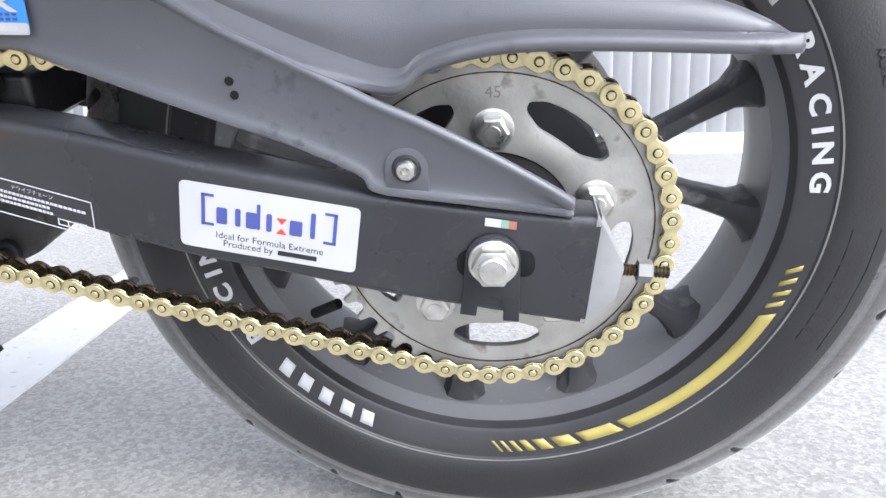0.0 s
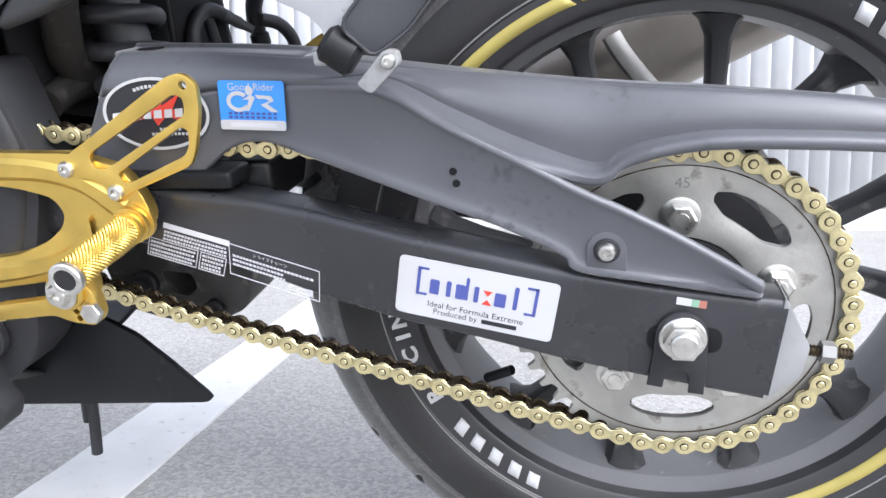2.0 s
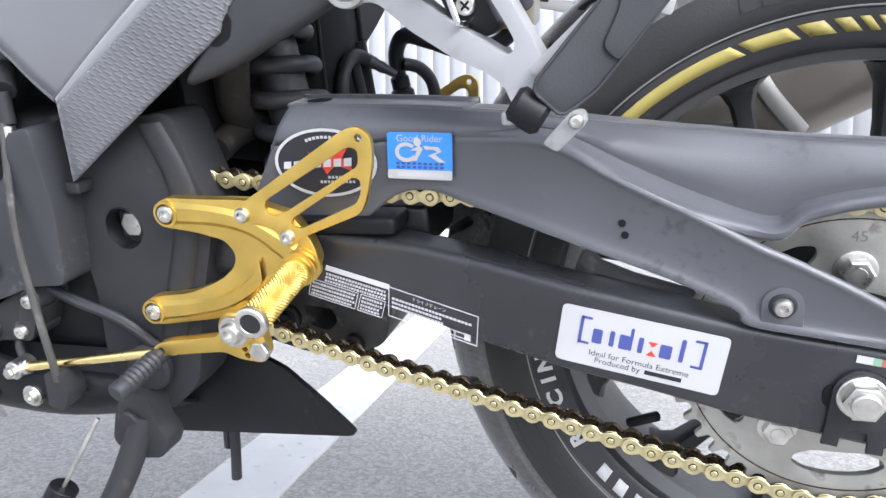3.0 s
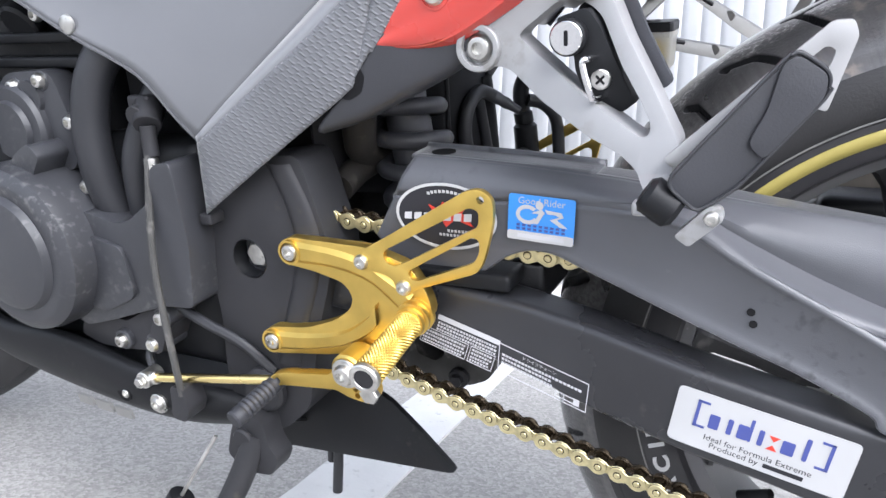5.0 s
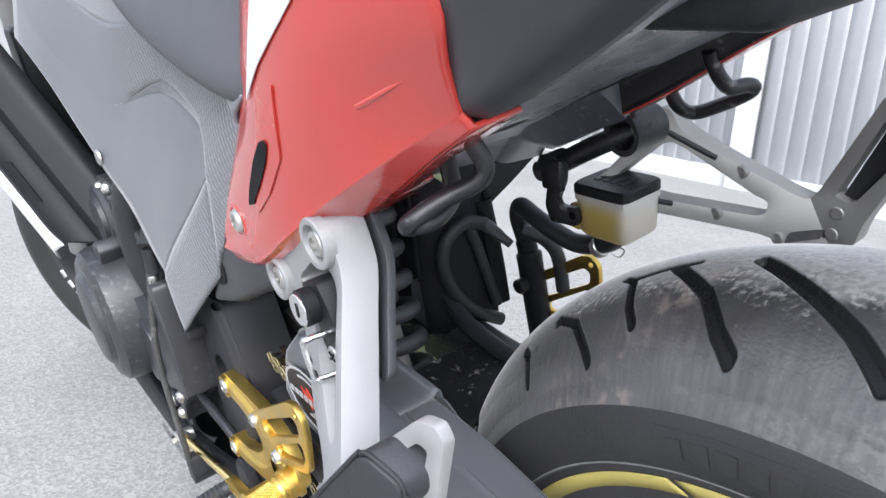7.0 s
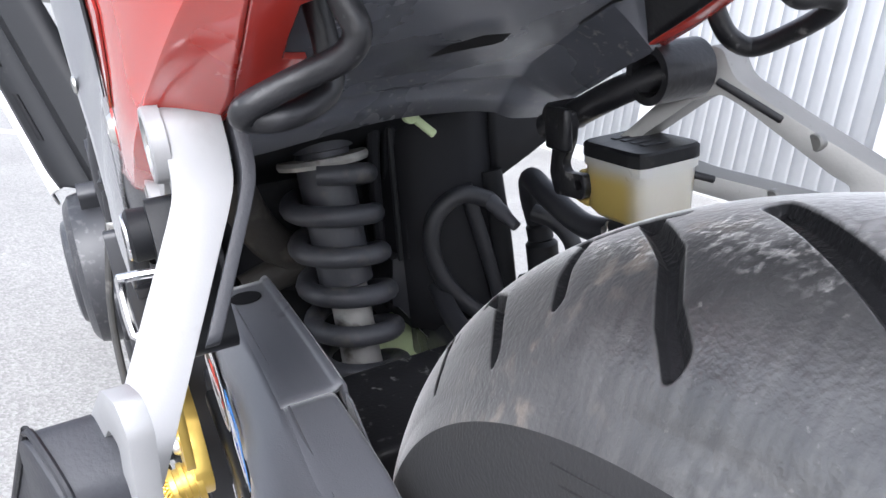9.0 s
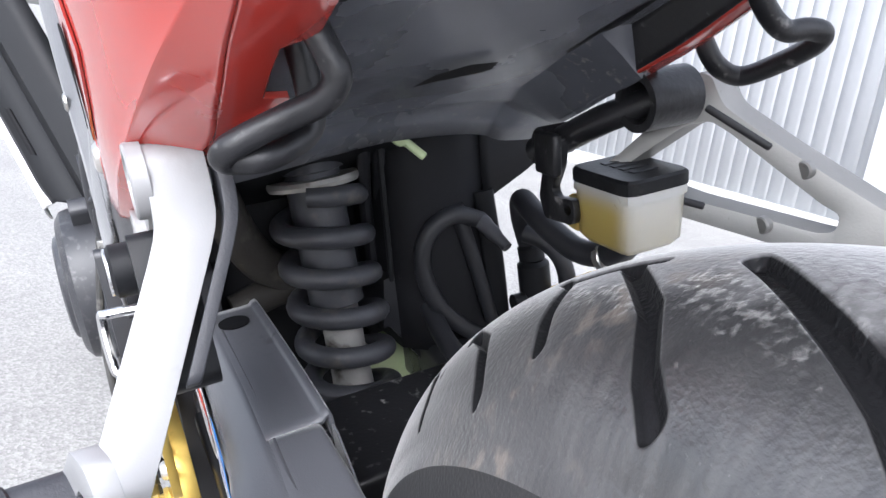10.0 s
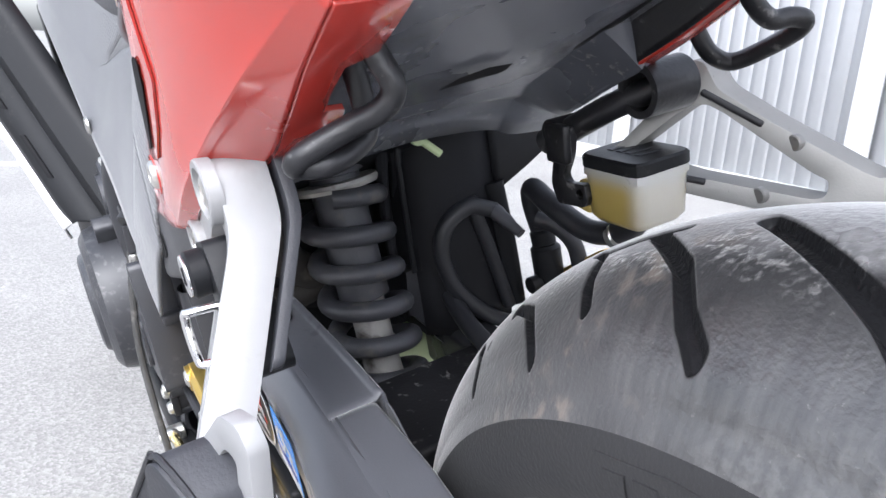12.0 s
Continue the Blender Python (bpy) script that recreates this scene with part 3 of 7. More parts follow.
def drape(ob, outline, mat, name, parent, label="", lift=0.0006, thick=0.0008, fall=-0.115):
    """A thin patch with an outline in x and z, laid on the outer side of a mesh."""
    tree = BVHTree.FromPolygons([v.co for v in ob.data.vertices], [p.vertices for p in ob.data.polygons])

    def depth(x, z):
        hit = tree.ray_cast(Vector((x, -0.6, z)), Vector((0, 1, 0)))
        return hit[0].y if hit[0] is not None else fall

    bm = bmesh.new()
    bm.faces.new([bm.verts.new((x, 0, z)) for x, z in outline])
    for axis, k in ((Vector((1, 0, 0)), 0), (Vector((0, 0, 1)), 1)):
        lo, hi = min(q[k] for q in outline), max(q[k] for q in outline)
        for i in range(1, int((hi - lo) / 0.006) + 1):
            bmesh.ops.bisect_plane(bm, geom=bm.verts[:] + bm.edges[:] + bm.faces[:], plane_co=axis * (lo + i * 0.006), plane_no=axis)
    for v in bm.verts:
        v.co.y = depth(v.co.x, v.co.z) - lift
    bmesh.ops.solidify(bm, geom=bm.faces[:], thickness=thick)
    bmesh.ops.recalc_face_normals(bm, faces=bm.faces[:])
    return part(name, bm, mat, parent, label)


def surface_y(ob, x, z):
    """Where a mesh's outer side lies at x and z."""
    tree = BVHTree.FromPolygons([v.co for v in ob.data.vertices], [p.vertices for p in ob.data.polygons])
    return tree.ray_cast(Vector((x, -0.6, z)), Vector((0, 1, 0)))[0].y


def thing(name, label, category, group=""):
    return tagged(new(name), label, category, group)


# ---- ground, wall, road marking ----
def ground_sheet():
    bm = bmesh.new()
    xs = [-400, -60, -12, -4, -1, 0, 1, 4, 12, 60, 400]
    grid = [[bm.verts.new((x, y, 0)) for x in xs] for y in xs]
    for a, b in zip(grid, grid[1:]):
        for j in range(1, len(a)):
            bm.faces.new((a[j - 1], a[j], b[j], b[j - 1]))
    return link("ground", bm, ASPHALT)


tagged(ground_sheet(), "pale grey worn asphalt car park surface", "ground", kind="structure")


def road_line(name, a, b, width, label):
    a, b = Vector(a), Vector(b)
    side = Vector((-(b - a).y, (b - a).x)).normalized() * width / 2
    bm = bmesh.new()
    n = 60
    lo, hi = [], []
    for i in range(n + 1):
        p = a.lerp(b, i / n)
        w = [1 + 0.05 * noise.noise((i * 0.7, s, 3.1)) for s in (0, 9)]
        lo.append((p.x - side.x * w[0], p.y - side.y * w[0])), hi.append((p.x + side.x * w[1], p.y + side.y * w[1]))
    top = [[bm.verts.new((x, y, 0.004)) for x, y in e] for e in (lo, hi)]
    bot = [[bm.verts.new((x, y, -0.002)) for x, y in e] for e in (lo, hi)]
    for i in range(n):
        bm.faces.new((top[0][i], top[0][i + 1], top[1][i + 1], top[1][i]))
        for k in (0, 1):
            bm.faces.new((bot[k][i], bot[k][i + 1], top[k][i + 1], top[k][i]))
    return tagged(link(name, bm, LINE_PAINT), label, "road marking", kind="structure")


road_line("trim_line_1", (-0.632, -0.1), (-0.99, 3.3), 0.125, "worn white painted parking line on asphalt")
road_line("trim_line_2", (-4.4, -6.0), (-4.0, 1.6), 0.12, "white painted parking line on asphalt")


def wall():
    """A corrugated steel wall with trapezoid ribs, on a low concrete footing."""
    root = tagged(new("wall_north"), "white corrugated steel wall behind the motorcycle", "wall", kind="structure")
    y0 = 3.55
    bm = bmesh.new()
    pts, x = [], -16.0
    while x < 12:
        pts += [(x, 0), (x + 0.040, 0), (x + 0.062, -0.0028), (x + 0.078, -0.0028), (x + 0.1, 0)]
        x += 0.1
    lo = [bm.verts.new((px, y0 + py, 0.1)) for px, py in pts]
    hi = [bm.verts.new((px, y0 + py, 3.2)) for px, py in pts]
    for i in range(1, len(lo)):
        if (lo[i].co - lo[i - 1].co).length > 1e-5:
            bm.faces.new((lo[i - 1], lo[i], hi[i], hi[i - 1]))
    ob = part("cladding", bm, WALL_PAINT, root)
    skin(ob, 0.006)
    part("footing", block(-16, 12, y0 - 0.05, y0 + 0.16, -0.05, 0.105, 0.01), CONCRETE, root, "pale concrete footing strip")
    part("backing", block(-16, 12, y0 + 0.05, y0 + 0.15, 0.0, 3.3, 0.0), CONCRETE, root)
    for x in (-4.05, -2.3):
        part("post", block(x, x + 0.11, y0 - 0.085, y0 - 0.027, 0.0, 3.2, 0.006), WHITE, root, "white painted upright post")


wall()
# ---- the motorcycle ----
moto = thing("motorcycle", "red, grey and black sports motorcycle leaning on its side stand", "motorcycle")
moto.matrix_world = BIKE
WY, TWY = 0.0172, 0.0331  # middle planes of the rear rim and of its tyre


def lerp(xs, ys, x):
    return float(np.interp(x, xs, ys))


# -- rear wheel --
def rim_mesh():
    prof = [(-0.0552, 0.2365), (-0.0564, 0.2350), (-0.0564, 0.2330), (-0.0545, 0.2312), (-0.0490, 0.2105), (-0.0470, 0.2080), (-0.0400, 0.2050), (-0.030, 0.1965), (0, 0.1915), (0.030, 0.1945), (0.046, 0.201), (0.054, 0.205), (0.060, 0.227), (0.060, 0.231), (0.055, 0.231), (0.048, 0.214), (0, 0.201), (-0.048, 0.214), (-0.055, 0.231)]
    return lathe(prof, 160, (0, WY, 0))


rear_wheel = part("rear_wheel", rim_mesh(), RIM, moto, "satin black cast rear wheel rim with gold tape", angle=25)
rear_wheel.data.materials.append(BARREL)
for f in rear_wheel.data.polygons:
    c = f.center
    if abs(c.y - WY) < 0.041 and math.hypot(c.x, c.z) < 0.2055:
        f.material_index = 1  # paler inner barrel: brake dust, plus bright reflections put into the colour


def polar(r, a, y=0.0):
    return Vector((r * math.cos(radians(a)), y, r * math.sin(radians(a))))


FLANK = [(-0.0720, 0.2325), (-0.0738, 0.2355), (-0.0755, 0.2390), (-0.0768, 0.2440), (-0.0772, 0.2520), (-0.0765, 0.2610), (-0.0730, 0.2715), (-0.0690, 0.2785)]


def view_shift(r):
    """Shifts the tyre's outer part low and back on the rim, to fit the camera's view."""
    k = np.clip((r - 0.240) / 0.06, 0, 1)
    return 0.0062 * k, -0.0093 * k


def on_flank(r, a, out):
    """A point on the tyre's near flank."""
    y = float(np.interp(r, [q[1] for q in FLANK], [q[0] for q in FLANK]))
    dx, dz = view_shift(r)
    return polar(r, a, TWY + y - out) + Vector((float(dx), 0, float(dz)))


GROOVES = [  # half width, then (degrees, lateral from the tyre's middle); repeated every 60 degrees
    (0.0022, [(110.4, -0.0083), (113.8, -0.0123), (117.3, -0.0182), (118.8, -0.0147)]),
    (0.0024, [(117.0, -0.0198), (115.2, -0.0383), (113.8, -0.0477)]),
    (0.0034, [(112.3, -0.0127), (106.8, -0.0331), (104.2, -0.0493), (102.4, -0.0567)]),
    (0.0036, [(104.4, -0.0069), (99.1, -0.0241), (94.0, -0.04), (90.9, -0.0519)]),
    (0.0024, [(126.7, -0.0369), (127.2, -0.0334), (123.0, -0.0416), (121.0, -0.051), (119.3, -0.0598)]),
    (0.0024, [(133.4, -0.043), (132.1, -0.0479), (131.4, -0.0604)]),
]


def tyre_mesh():
    R, W, r_side = 0.3250, 0.0705, 0.2581
    lat = np.concatenate([np.arange(-0.0660, 0.0200, 0.00042), np.linspace(0.0200, 0.0660, 40)])
    prof = FLANK + [(y, r_side + (R - r_side) * (1 - abs(y / W) ** 2.06) ** (1 / 2.06)) for y in lat]
    prof += [(-y, r) for y, r in FLANK[::-1]]
    ang = np.concatenate([np.arange(0, 84, 0.4), np.arange(84, 146, 0.07), np.arange(146, 360, 0.4)])  # finer where the camera comes close
    n = len(ang)
    depth = np.zeros((len(prof), n))
    ys = np.array([p[0] for p in prof])
    for half, line in GROOVES:
        pts = np.array([(a * R * math.pi / 180, y) for a, y in line])
        for sign in (1, -1):
            for k in range(6):
                if sign < 0 and half < 0.003:
                    continue
                shift = (60 * k + (30 if sign < 0 else 0)) * R * math.pi / 180
                full = 2 * math.pi * R
                u = (ang * R * math.pi / 180 - shift) % full
                best = np.full((len(prof), n), 9.0)
                for (u0, v0), (u1, v1) in zip(pts[:-1], pts[1:]):
                    du, dv = u1 - u0, v1 - v0
                    t = np.clip(((u[None] - u0) * du + (ys[:, None] * sign - v0) * dv) / (du * du + dv * dv), 0, 1)
                    best = np.minimum(best, np.hypot(u[None] - u0 - t * du, ys[:, None] * sign - v0 - t * dv))
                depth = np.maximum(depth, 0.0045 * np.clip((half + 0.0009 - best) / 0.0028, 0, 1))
    rr = np.array([p[1] for p in prof])[:, None] - depth
    dx, dz = view_shift(rr)
    co = np.stack([rr * np.cos(np.radians(ang)) + dx, np.broadcast_to(TWY + ys[:, None], rr.shape), rr * np.sin(np.radians(ang)) + dz], -1)
    k = len(prof)
    me = bpy.data.meshes.new("tyre")
    faces = [(i * n + j, i * n + (j + 1) % n, (i + 1) * n + (j + 1) % n, (i + 1) * n + j) for i in range(k - 1) for j in range(n)]
    me.from_pydata(co.reshape(-1, 3).tolist(), [], faces)
    me.materials.append(TYRE), me.materials.append(TREAD)
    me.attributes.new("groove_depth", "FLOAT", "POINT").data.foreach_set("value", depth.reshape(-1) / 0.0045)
    for q, p in enumerate(me.polygons):
        p.use_smooth = True
        p.material_index = int(6 <= q // n < k - 7)
    ob = new("tyre", me)
    ob.parent = rear_wheel
    return tagged(ob, "scuffed black rubber rear tyre with dusty tread")


tyre_mesh()


def sweep_sections(sections, n=12, square=4):
    """A bar through sections (centre, side, up, half width, half depth) with rounded corners."""
    rows = []
    for c, s, u, w, d in sections:
        row = []
        for j in range(n):
            a = 2 * math.pi * (j + 0.5) / n
            x, y = math.cos(a), math.sin(a)
            k = (abs(x) ** square + abs(y) ** square) ** (-1 / square)
            row.append(Vector(c) + Vector(s) * (w * k * x) + Vector(u) * (d * k * y))
        rows.append(row)
    return loft(rows, closed=True, caps=True)


def spoke_mesh(sign):
    secs = []
    for r, w, d in ((0.058, 0.012, 0.019), (0.09, 0.0085, 0.015), (0.15, 0.0075, 0.0135), (0.178, 0.009, 0.016), (0.190, 0.014, 0.023), (0.196, 0.022, 0.028)):
        lat = max(0.002, 0.41 * (r - 0.074)) * sign
        secs.append(((math.sqrt(r * r - lat * lat), 0, lat), (-0.38 * sign, 0, 0.925), (0, 1, 0), w, d))
    return sweep_sections(secs, 16)


for k in range(6):
    for sign in (1, -1):
        bm = moved(spoke_mesh(sign), Matrix.Translation((0, WY, 0)) @ Matrix.Rotation(-radians(6.5 + 60 * k), 4, "Y"))
        part("spoke", bm, SPOKE, rear_wheel)
# near-black colour puts the shade behind the sprocket on the hub
part("hub", lathe([(-0.088, 0.020), (-0.088, 0.050), (-0.084, 0.0525), (-0.060, 0.0535), (-0.045, 0.070), (-0.036, 0.082), (0.040, 0.082), (0.040, 0.045), (0.075, 0.040), (0.075, 0.018)], 64, (0, 0, 0)), SHADE_BLACK, rear_wheel, "hub and sprocket carrier, blackened for the shade behind the sprocket")


def on_flange(r, a, lift=0.0006):
    return polar(r, a, WY - 0.0490 - (r - 0.2105) * 0.2657 - lift)


def tape(name, r0, r1, a0, a1, mat, slant=0.0, label="", parent=None, n=None):
    """A strip of tape on the rim's flank from a0 to a1 degrees."""
    n = n or max(2, int(abs(a1 - a0) / 1.5))
    rows = []
    for i in range(n + 1):
        a = a0 + (a1 - a0) * i / n
        rows.append([on_flange(r0, a - slant / 2), on_flange((r0 + r1) / 2, a), on_flange(r1, a + slant / 2)])
    ob = part(name, loft(rows), mat, parent or rear_wheel, label)
    return skin(ob, 0.0005, offset=0)


def stripe_set(a0, direction, skip=0):
    """Ticks, a long bar, and a row of bars that shorten to ticks."""
    at = a0
    for width, gap in ((1.1, 1.5), (1.1, 1.5), (1.1, 1.5), (1.1, 1.9), (38.0, 1.2), (8.0, 1.4), (4.2, 1.4), (2.6, 1.2), (1.6, 1.2), (1.0, 1.2), (0.8, 1.2), (0.6, 1.2))[skip:]:
        tape("gold_tape", 0.2175, 0.2268, at, at + direction * width, YELLOW_TAPE, slant=-2.0 * direction, label="worn gold rim tape")
        at += direction * (width + gap)


stripe_set(-13.5, -1)
stripe_set(148.0, -1, 4)


def letter_on_flange(body, a, size):
    bm = text_mesh(body, size, 0.0003, 0.035)
    rot = Matrix.Rotation(-radians(a - 90), 4, "Y")
    for v in bm.verts:
        v.co.x *= 1.30
        v.co.y -= v.co.z * 0.2657
    p = on_flange(0.2212, a, 0.0007)
    return part("rim_letter", moved(bm, Matrix.Translation(p) @ rot), WHITE_TAPE, rear_wheel, "white rim lettering")


for base in (0.0, -178.5):
    for ch, a in zip("RACING", (28.9, 23.6, 17.9, 13.2, 9.0, 3.5)):
        letter_on_flange(ch, a + base, 0.0166)
    for a in (59.5, 54.6, 49.3, 44.0, 38.8):
        tape("rim_mark", 0.2155, 0.2270, a + base + 1.6, a + base - 1.3, WHITE_TAPE, slant=0.8, label="plain white mark on the rim", n=3)


def sidewall_block(a0, a1, r0, r1):
    """Raised rubber marks on the tyre's flank."""
    rows = []
    for i in range(4):
        a = a0 + (a1 - a0) * i / 3
        rows.append([on_flank(r0, a, -0.001), on_flank(r0 + 0.0008, a, 0.0006), on_flank((r0 + r1) / 2, a, 0.0006), on_flank(r1 - 0.0008, a, 0.0006), on_flank(r1, a, -0.001)])
    ob = part("raised_mark", loft(rows), TYRE, rear_wheel, "raised rubber mark on the tyre flank")
    return ob


for base in (-4.0, -140.0, 108.0):
    for k in range(7):
        a = base - 3.2 * k
        sidewall_block(a, a - 2.3, 0.2450, 0.2590)
    sidewall_block(base + 1.0, base - 21.5, 0.2625, 0.2648)
part("rim_lip", lathe([(-0.0568, 0.2352), (-0.0572, 0.2340), (-0.0568, 0.2330), (-0.0560, 0.2340)], 160, (0, WY, 0)), CAST, rear_wheel, "bare worn metal edge of the rim")


def flank_text(body, a, r, size):
    """Small raised letters on the tyre's flank, read along its curve."""
    bm = text_mesh(body, size, 0.0004)
    for v in bm.verts:
        rr, aa = r + v.co.z, a - math.degrees(v.co.x / r)
        v.co = on_flank(rr, aa, 0.0004 - v.co.y)
    return part("flank_letters", bm, TYRE, rear_wheel, "small raised letters on the tyre flank")


flank_text("TUBELESS", 24, 0.2680, 0.0075)
flank_text("RADIAL", 22, 0.2590, 0.0075)
part("valve", rod((-0.150, WY - 0.02, -0.112), (-0.125, WY - 0.032, -0.095), 0.0045), BLACK, rear_wheel, "black rubber tyre valve")

# brake disc and caliper on the far side
part("brake_disc", plate(disc(0, 0, 0.110, 72), 0.098, 0.102, 0.0006, holes=[disc(0.085 * math.cos(k * 0.5236 + 0.1), 0.085 * math.sin(k * 0.5236 + 0.1), 0.006, 10) for k in range(12)] + [disc(0, 0, 0.055, 40)]), STEEL, rear_wheel, "drilled steel brake disc")

# -- rear sprocket --
SY = -0.0765  # chain line
PITCH, TEETH = 0.015875, 45
RP = PITCH / 2 / math.sin(math.pi / TEETH)


def sprocket_mesh():
    out = []
    for k in range(TEETH):
        a = 92 + 4 + 8 * k
        for da, r in ((-3.2, RP - 0.0046), (-1.9, RP - 0.0030), (-0.9, RP + 0.0042), (0.9, RP + 0.0042), (1.9, RP - 0.0030), (3.2, RP - 0.0046)):
            p = polar(r, a + da)
            out.append((p.x, p.z))
    holes = [disc(0, 0, 0.0535, 48)]
    for k in range(5):
        c = 55 + 72 * k
        loop = [(0.0735, -12.5), (0.0815, -20.5), (0.0880, -20.5), (0.0912, -14), (0.0916, -7), (0.0916, 0), (0.0916, 7), (0.0912, 14), (0.0880, 20.5), (0.0815, 20.5), (0.0735, 12.5), (0.0725, 4), (0.0725, -4)]
        loop = [polar(r, c + a) for r, a in loop]
        holes.append(fillet([(p.x, p.z) for p in loop], 0.0025, 2))
    return plate(out, SY - 0.0030, SY + 0.0030, 0.0007, holes)


sprocket = part("rear_sprocket", sprocket_mesh(), STEEL, moto, "greased steel 45-tooth rear sprocket")
part("groove", lathe([(SY - 0.0036, 0.1035), (SY - 0.0036, 0.1043), (SY - 0.0030, 0.1043), (SY - 0.0030, 0.1035)], 120), CHAIN_DARK, sprocket, "dark grease ring")
for k in range(5):
    p = polar(0.0685, 90 + 72 * k)
    part("sprocket_nut", moved(hex_head(0.0105, 0.009), Matrix.Translation((p.x, SY - 0.0050, p.z))), BOLT, sprocket, "weathered steel flange nut")
    part("washer", moved(lathe([(0, 0), (0, 0.0135), (-0.0016, 0.0135), (-0.0024, 0.0115), (-0.0024, 0)], 28, close=False), Matrix.Translation((p.x, SY - 0.0030, p.z))), BOLT, sprocket)
    part("stud", moved(turned((0, 0, 0), (0, -0.016, 0), [(0, 0.0062), (0.013, 0.0062), (0.0145, 0.0050)]), Matrix.Translation((p.x, SY, p.z))), BOLT, sprocket)
part("tooth_count", moved(text_mesh("45", 0.0105, 0.0002), Matrix.Translation((0.0005, SY - 0.0031, 0.0915))), CAST, sprocket, "stamped number 45")

# -- drive chain --
chain = part("drive_chain", rod((-0.62, SY + 0.012, 0.086), (-0.62, SY - 0.006, 0.086), 0.034, n=28), CHAIN_DARK, moto, "gold drive chain, oily between the plates")


def link_plate(y0, y1, r=0.0071, waist=0.0038):
    out = []
    for k in range(9):
        a = radians(-105 + 210 * k / 8)
        out.append((PITCH / 2 + r * math.cos(a), r * math.sin(a)))
    out.append((0, waist))
    for k in range(9):
        a = radians(75 + 210 * k / 8)
        out.append((-PITCH / 2 + r * math.cos(a), r * math.sin(a)))
    out.append((0, -waist))
    return plate(out, y0, y1, 0.0005, segments=1)


def mesh_of(bm, mats, angle=32):
    me = bpy.data.meshes.new("piece")
    bmesh.ops.recalc_face_normals(bm, faces=bm.faces)
    bm.to_mesh(me)
    bm.free()
    for p in me.polygons:
        p.use_smooth = True
    me.set_sharp_from_angle(angle=radians(angle))
    for m in mats:
        me.materials.append(m)
    return me


def link_mesh(outer):
    if outer:
        gold = [link_plate(-0.0085, -0.0065)]
        dark = [link_plate(0.0065, 0.0085)]
        gold += [rod((s * PITCH / 2, -0.0096, 0), (s * PITCH / 2, -0.0080, 0), 0.0025, n=14, bevel=0.0005) for s in (1, -1)]
        # dark rings round the pins: oil and shadow put into the colour
        dark += [rod((s * PITCH / 2, -0.00875, 0), (s * PITCH / 2, -0.0080, 0), 0.0033, n=14, bevel=0.0002) for s in (1, -1)]
        dark += [rod((s * PITCH / 2, -0.0080, 0), (s * PITCH / 2, 0.0094, 0), 0.0026, n=10) for s in (1, -1)]
    else:
        gold = [link_plate(-0.0063, -0.0043)]
        dark = [link_plate(0.0043, 0.0063)] + [rod((s * PITCH / 2, -0.0043, 0), (s * PITCH / 2, 0.0043, 0), 0.0051, n=14, bevel=0.0003) for s in (1, -1)]
    gold = join(*gold)
    k = len(gold.faces)
    bm = join(gold, join(*dark))
    for f in bm.faces:
        f.material_index = 1
    bm.faces.ensure_lookup_table()
    bmesh.ops.recalc_face_normals(bm, faces=bm.faces)
    for i in range(k):
        bm.faces[i].material_index = 0 if abs(bm.faces[i].normal.y) > 0.3 else 1
    # gold only on the outward faces, oily steel behind; dark edges stand for shadow and oil
    return mesh_of(bm, [CHAIN_GOLD, CHAIN_DARK])


OUTER, INNER = link_mesh(True), link_mesh(False)


def chain_pins():
    """Pins round the sprocket, then along the lower and the upper run to the front sprocket."""
    pins = {k: polar(RP, 92 - 8 * k) for k in range(0, 25)}
    lower = smooth([(*pins[24].xz,), (-0.0520, -0.1045), (-0.107, -0.0915), (-0.182, -0.0715), (-0.275, -0.0480), (-0.372, -0.0235), (-0.455, 0.0015), (-0.56, 0.037), (-0.64, 0.062)], 40)
    upper = smooth([(*pins[0].xz,), (-0.05, 0.1150), (-0.12, 0.1165), (-0.28, 0.1185), (-0.31, 0.1200), (-0.45, 0.1310), (-0.48, 0.1350), (-0.62, 0.150)], 40)
    for path, k, step in ((lower, 24, 1), (upper, 0, -1)):
        here = path[0]
        for q in path:
            while (q - here).length >= PITCH:
                here = here + (q - here).normalized() * PITCH
                k += step
                pins[k] = Vector((here.x, 0, here.y))
    return pins


pins = chain_pins()
for k in sorted(pins):
    if k + 1 in pins:
        a, b = pins[k], pins[k + 1]
        mid, d = (a + b) / 2, b - a
        shared("outer_link" if k % 2 else "inner_link", OUTER if k % 2 else INNER, chain, Matrix.Translation((mid.x, SY, mid.z)) @ Matrix.Rotation(-math.atan2(d.z, d.x), 4, "Y"))

# -- swingarm --
AX = [-0.57, -0.38, -0.30, -0.25, -0.19, -0.13, -0.073, -0.027, 0.020, 0.058]


def arm_outer(x):
    return lerp([-0.57, -0.40, -0.326, -0.25, -0.186, -0.08, 0.06], [-0.092, -0.096, -0.101, -0.1090, -0.1195, -0.1255, -0.1265], x)


def arm_top(x):
    return lerp(AX, [0.122, 0.0935, 0.0865, 0.0785, 0.0675, 0.0560, 0.0450, 0.0380, 0.0325, 0.0290], x)


def arm_low(x):
    return lerp(AX, [0.062, 0.0450, 0.0265, 0.0115, 0.0000, -0.0105, -0.0225, -0.0310, -0.0390, -0.0450], x)


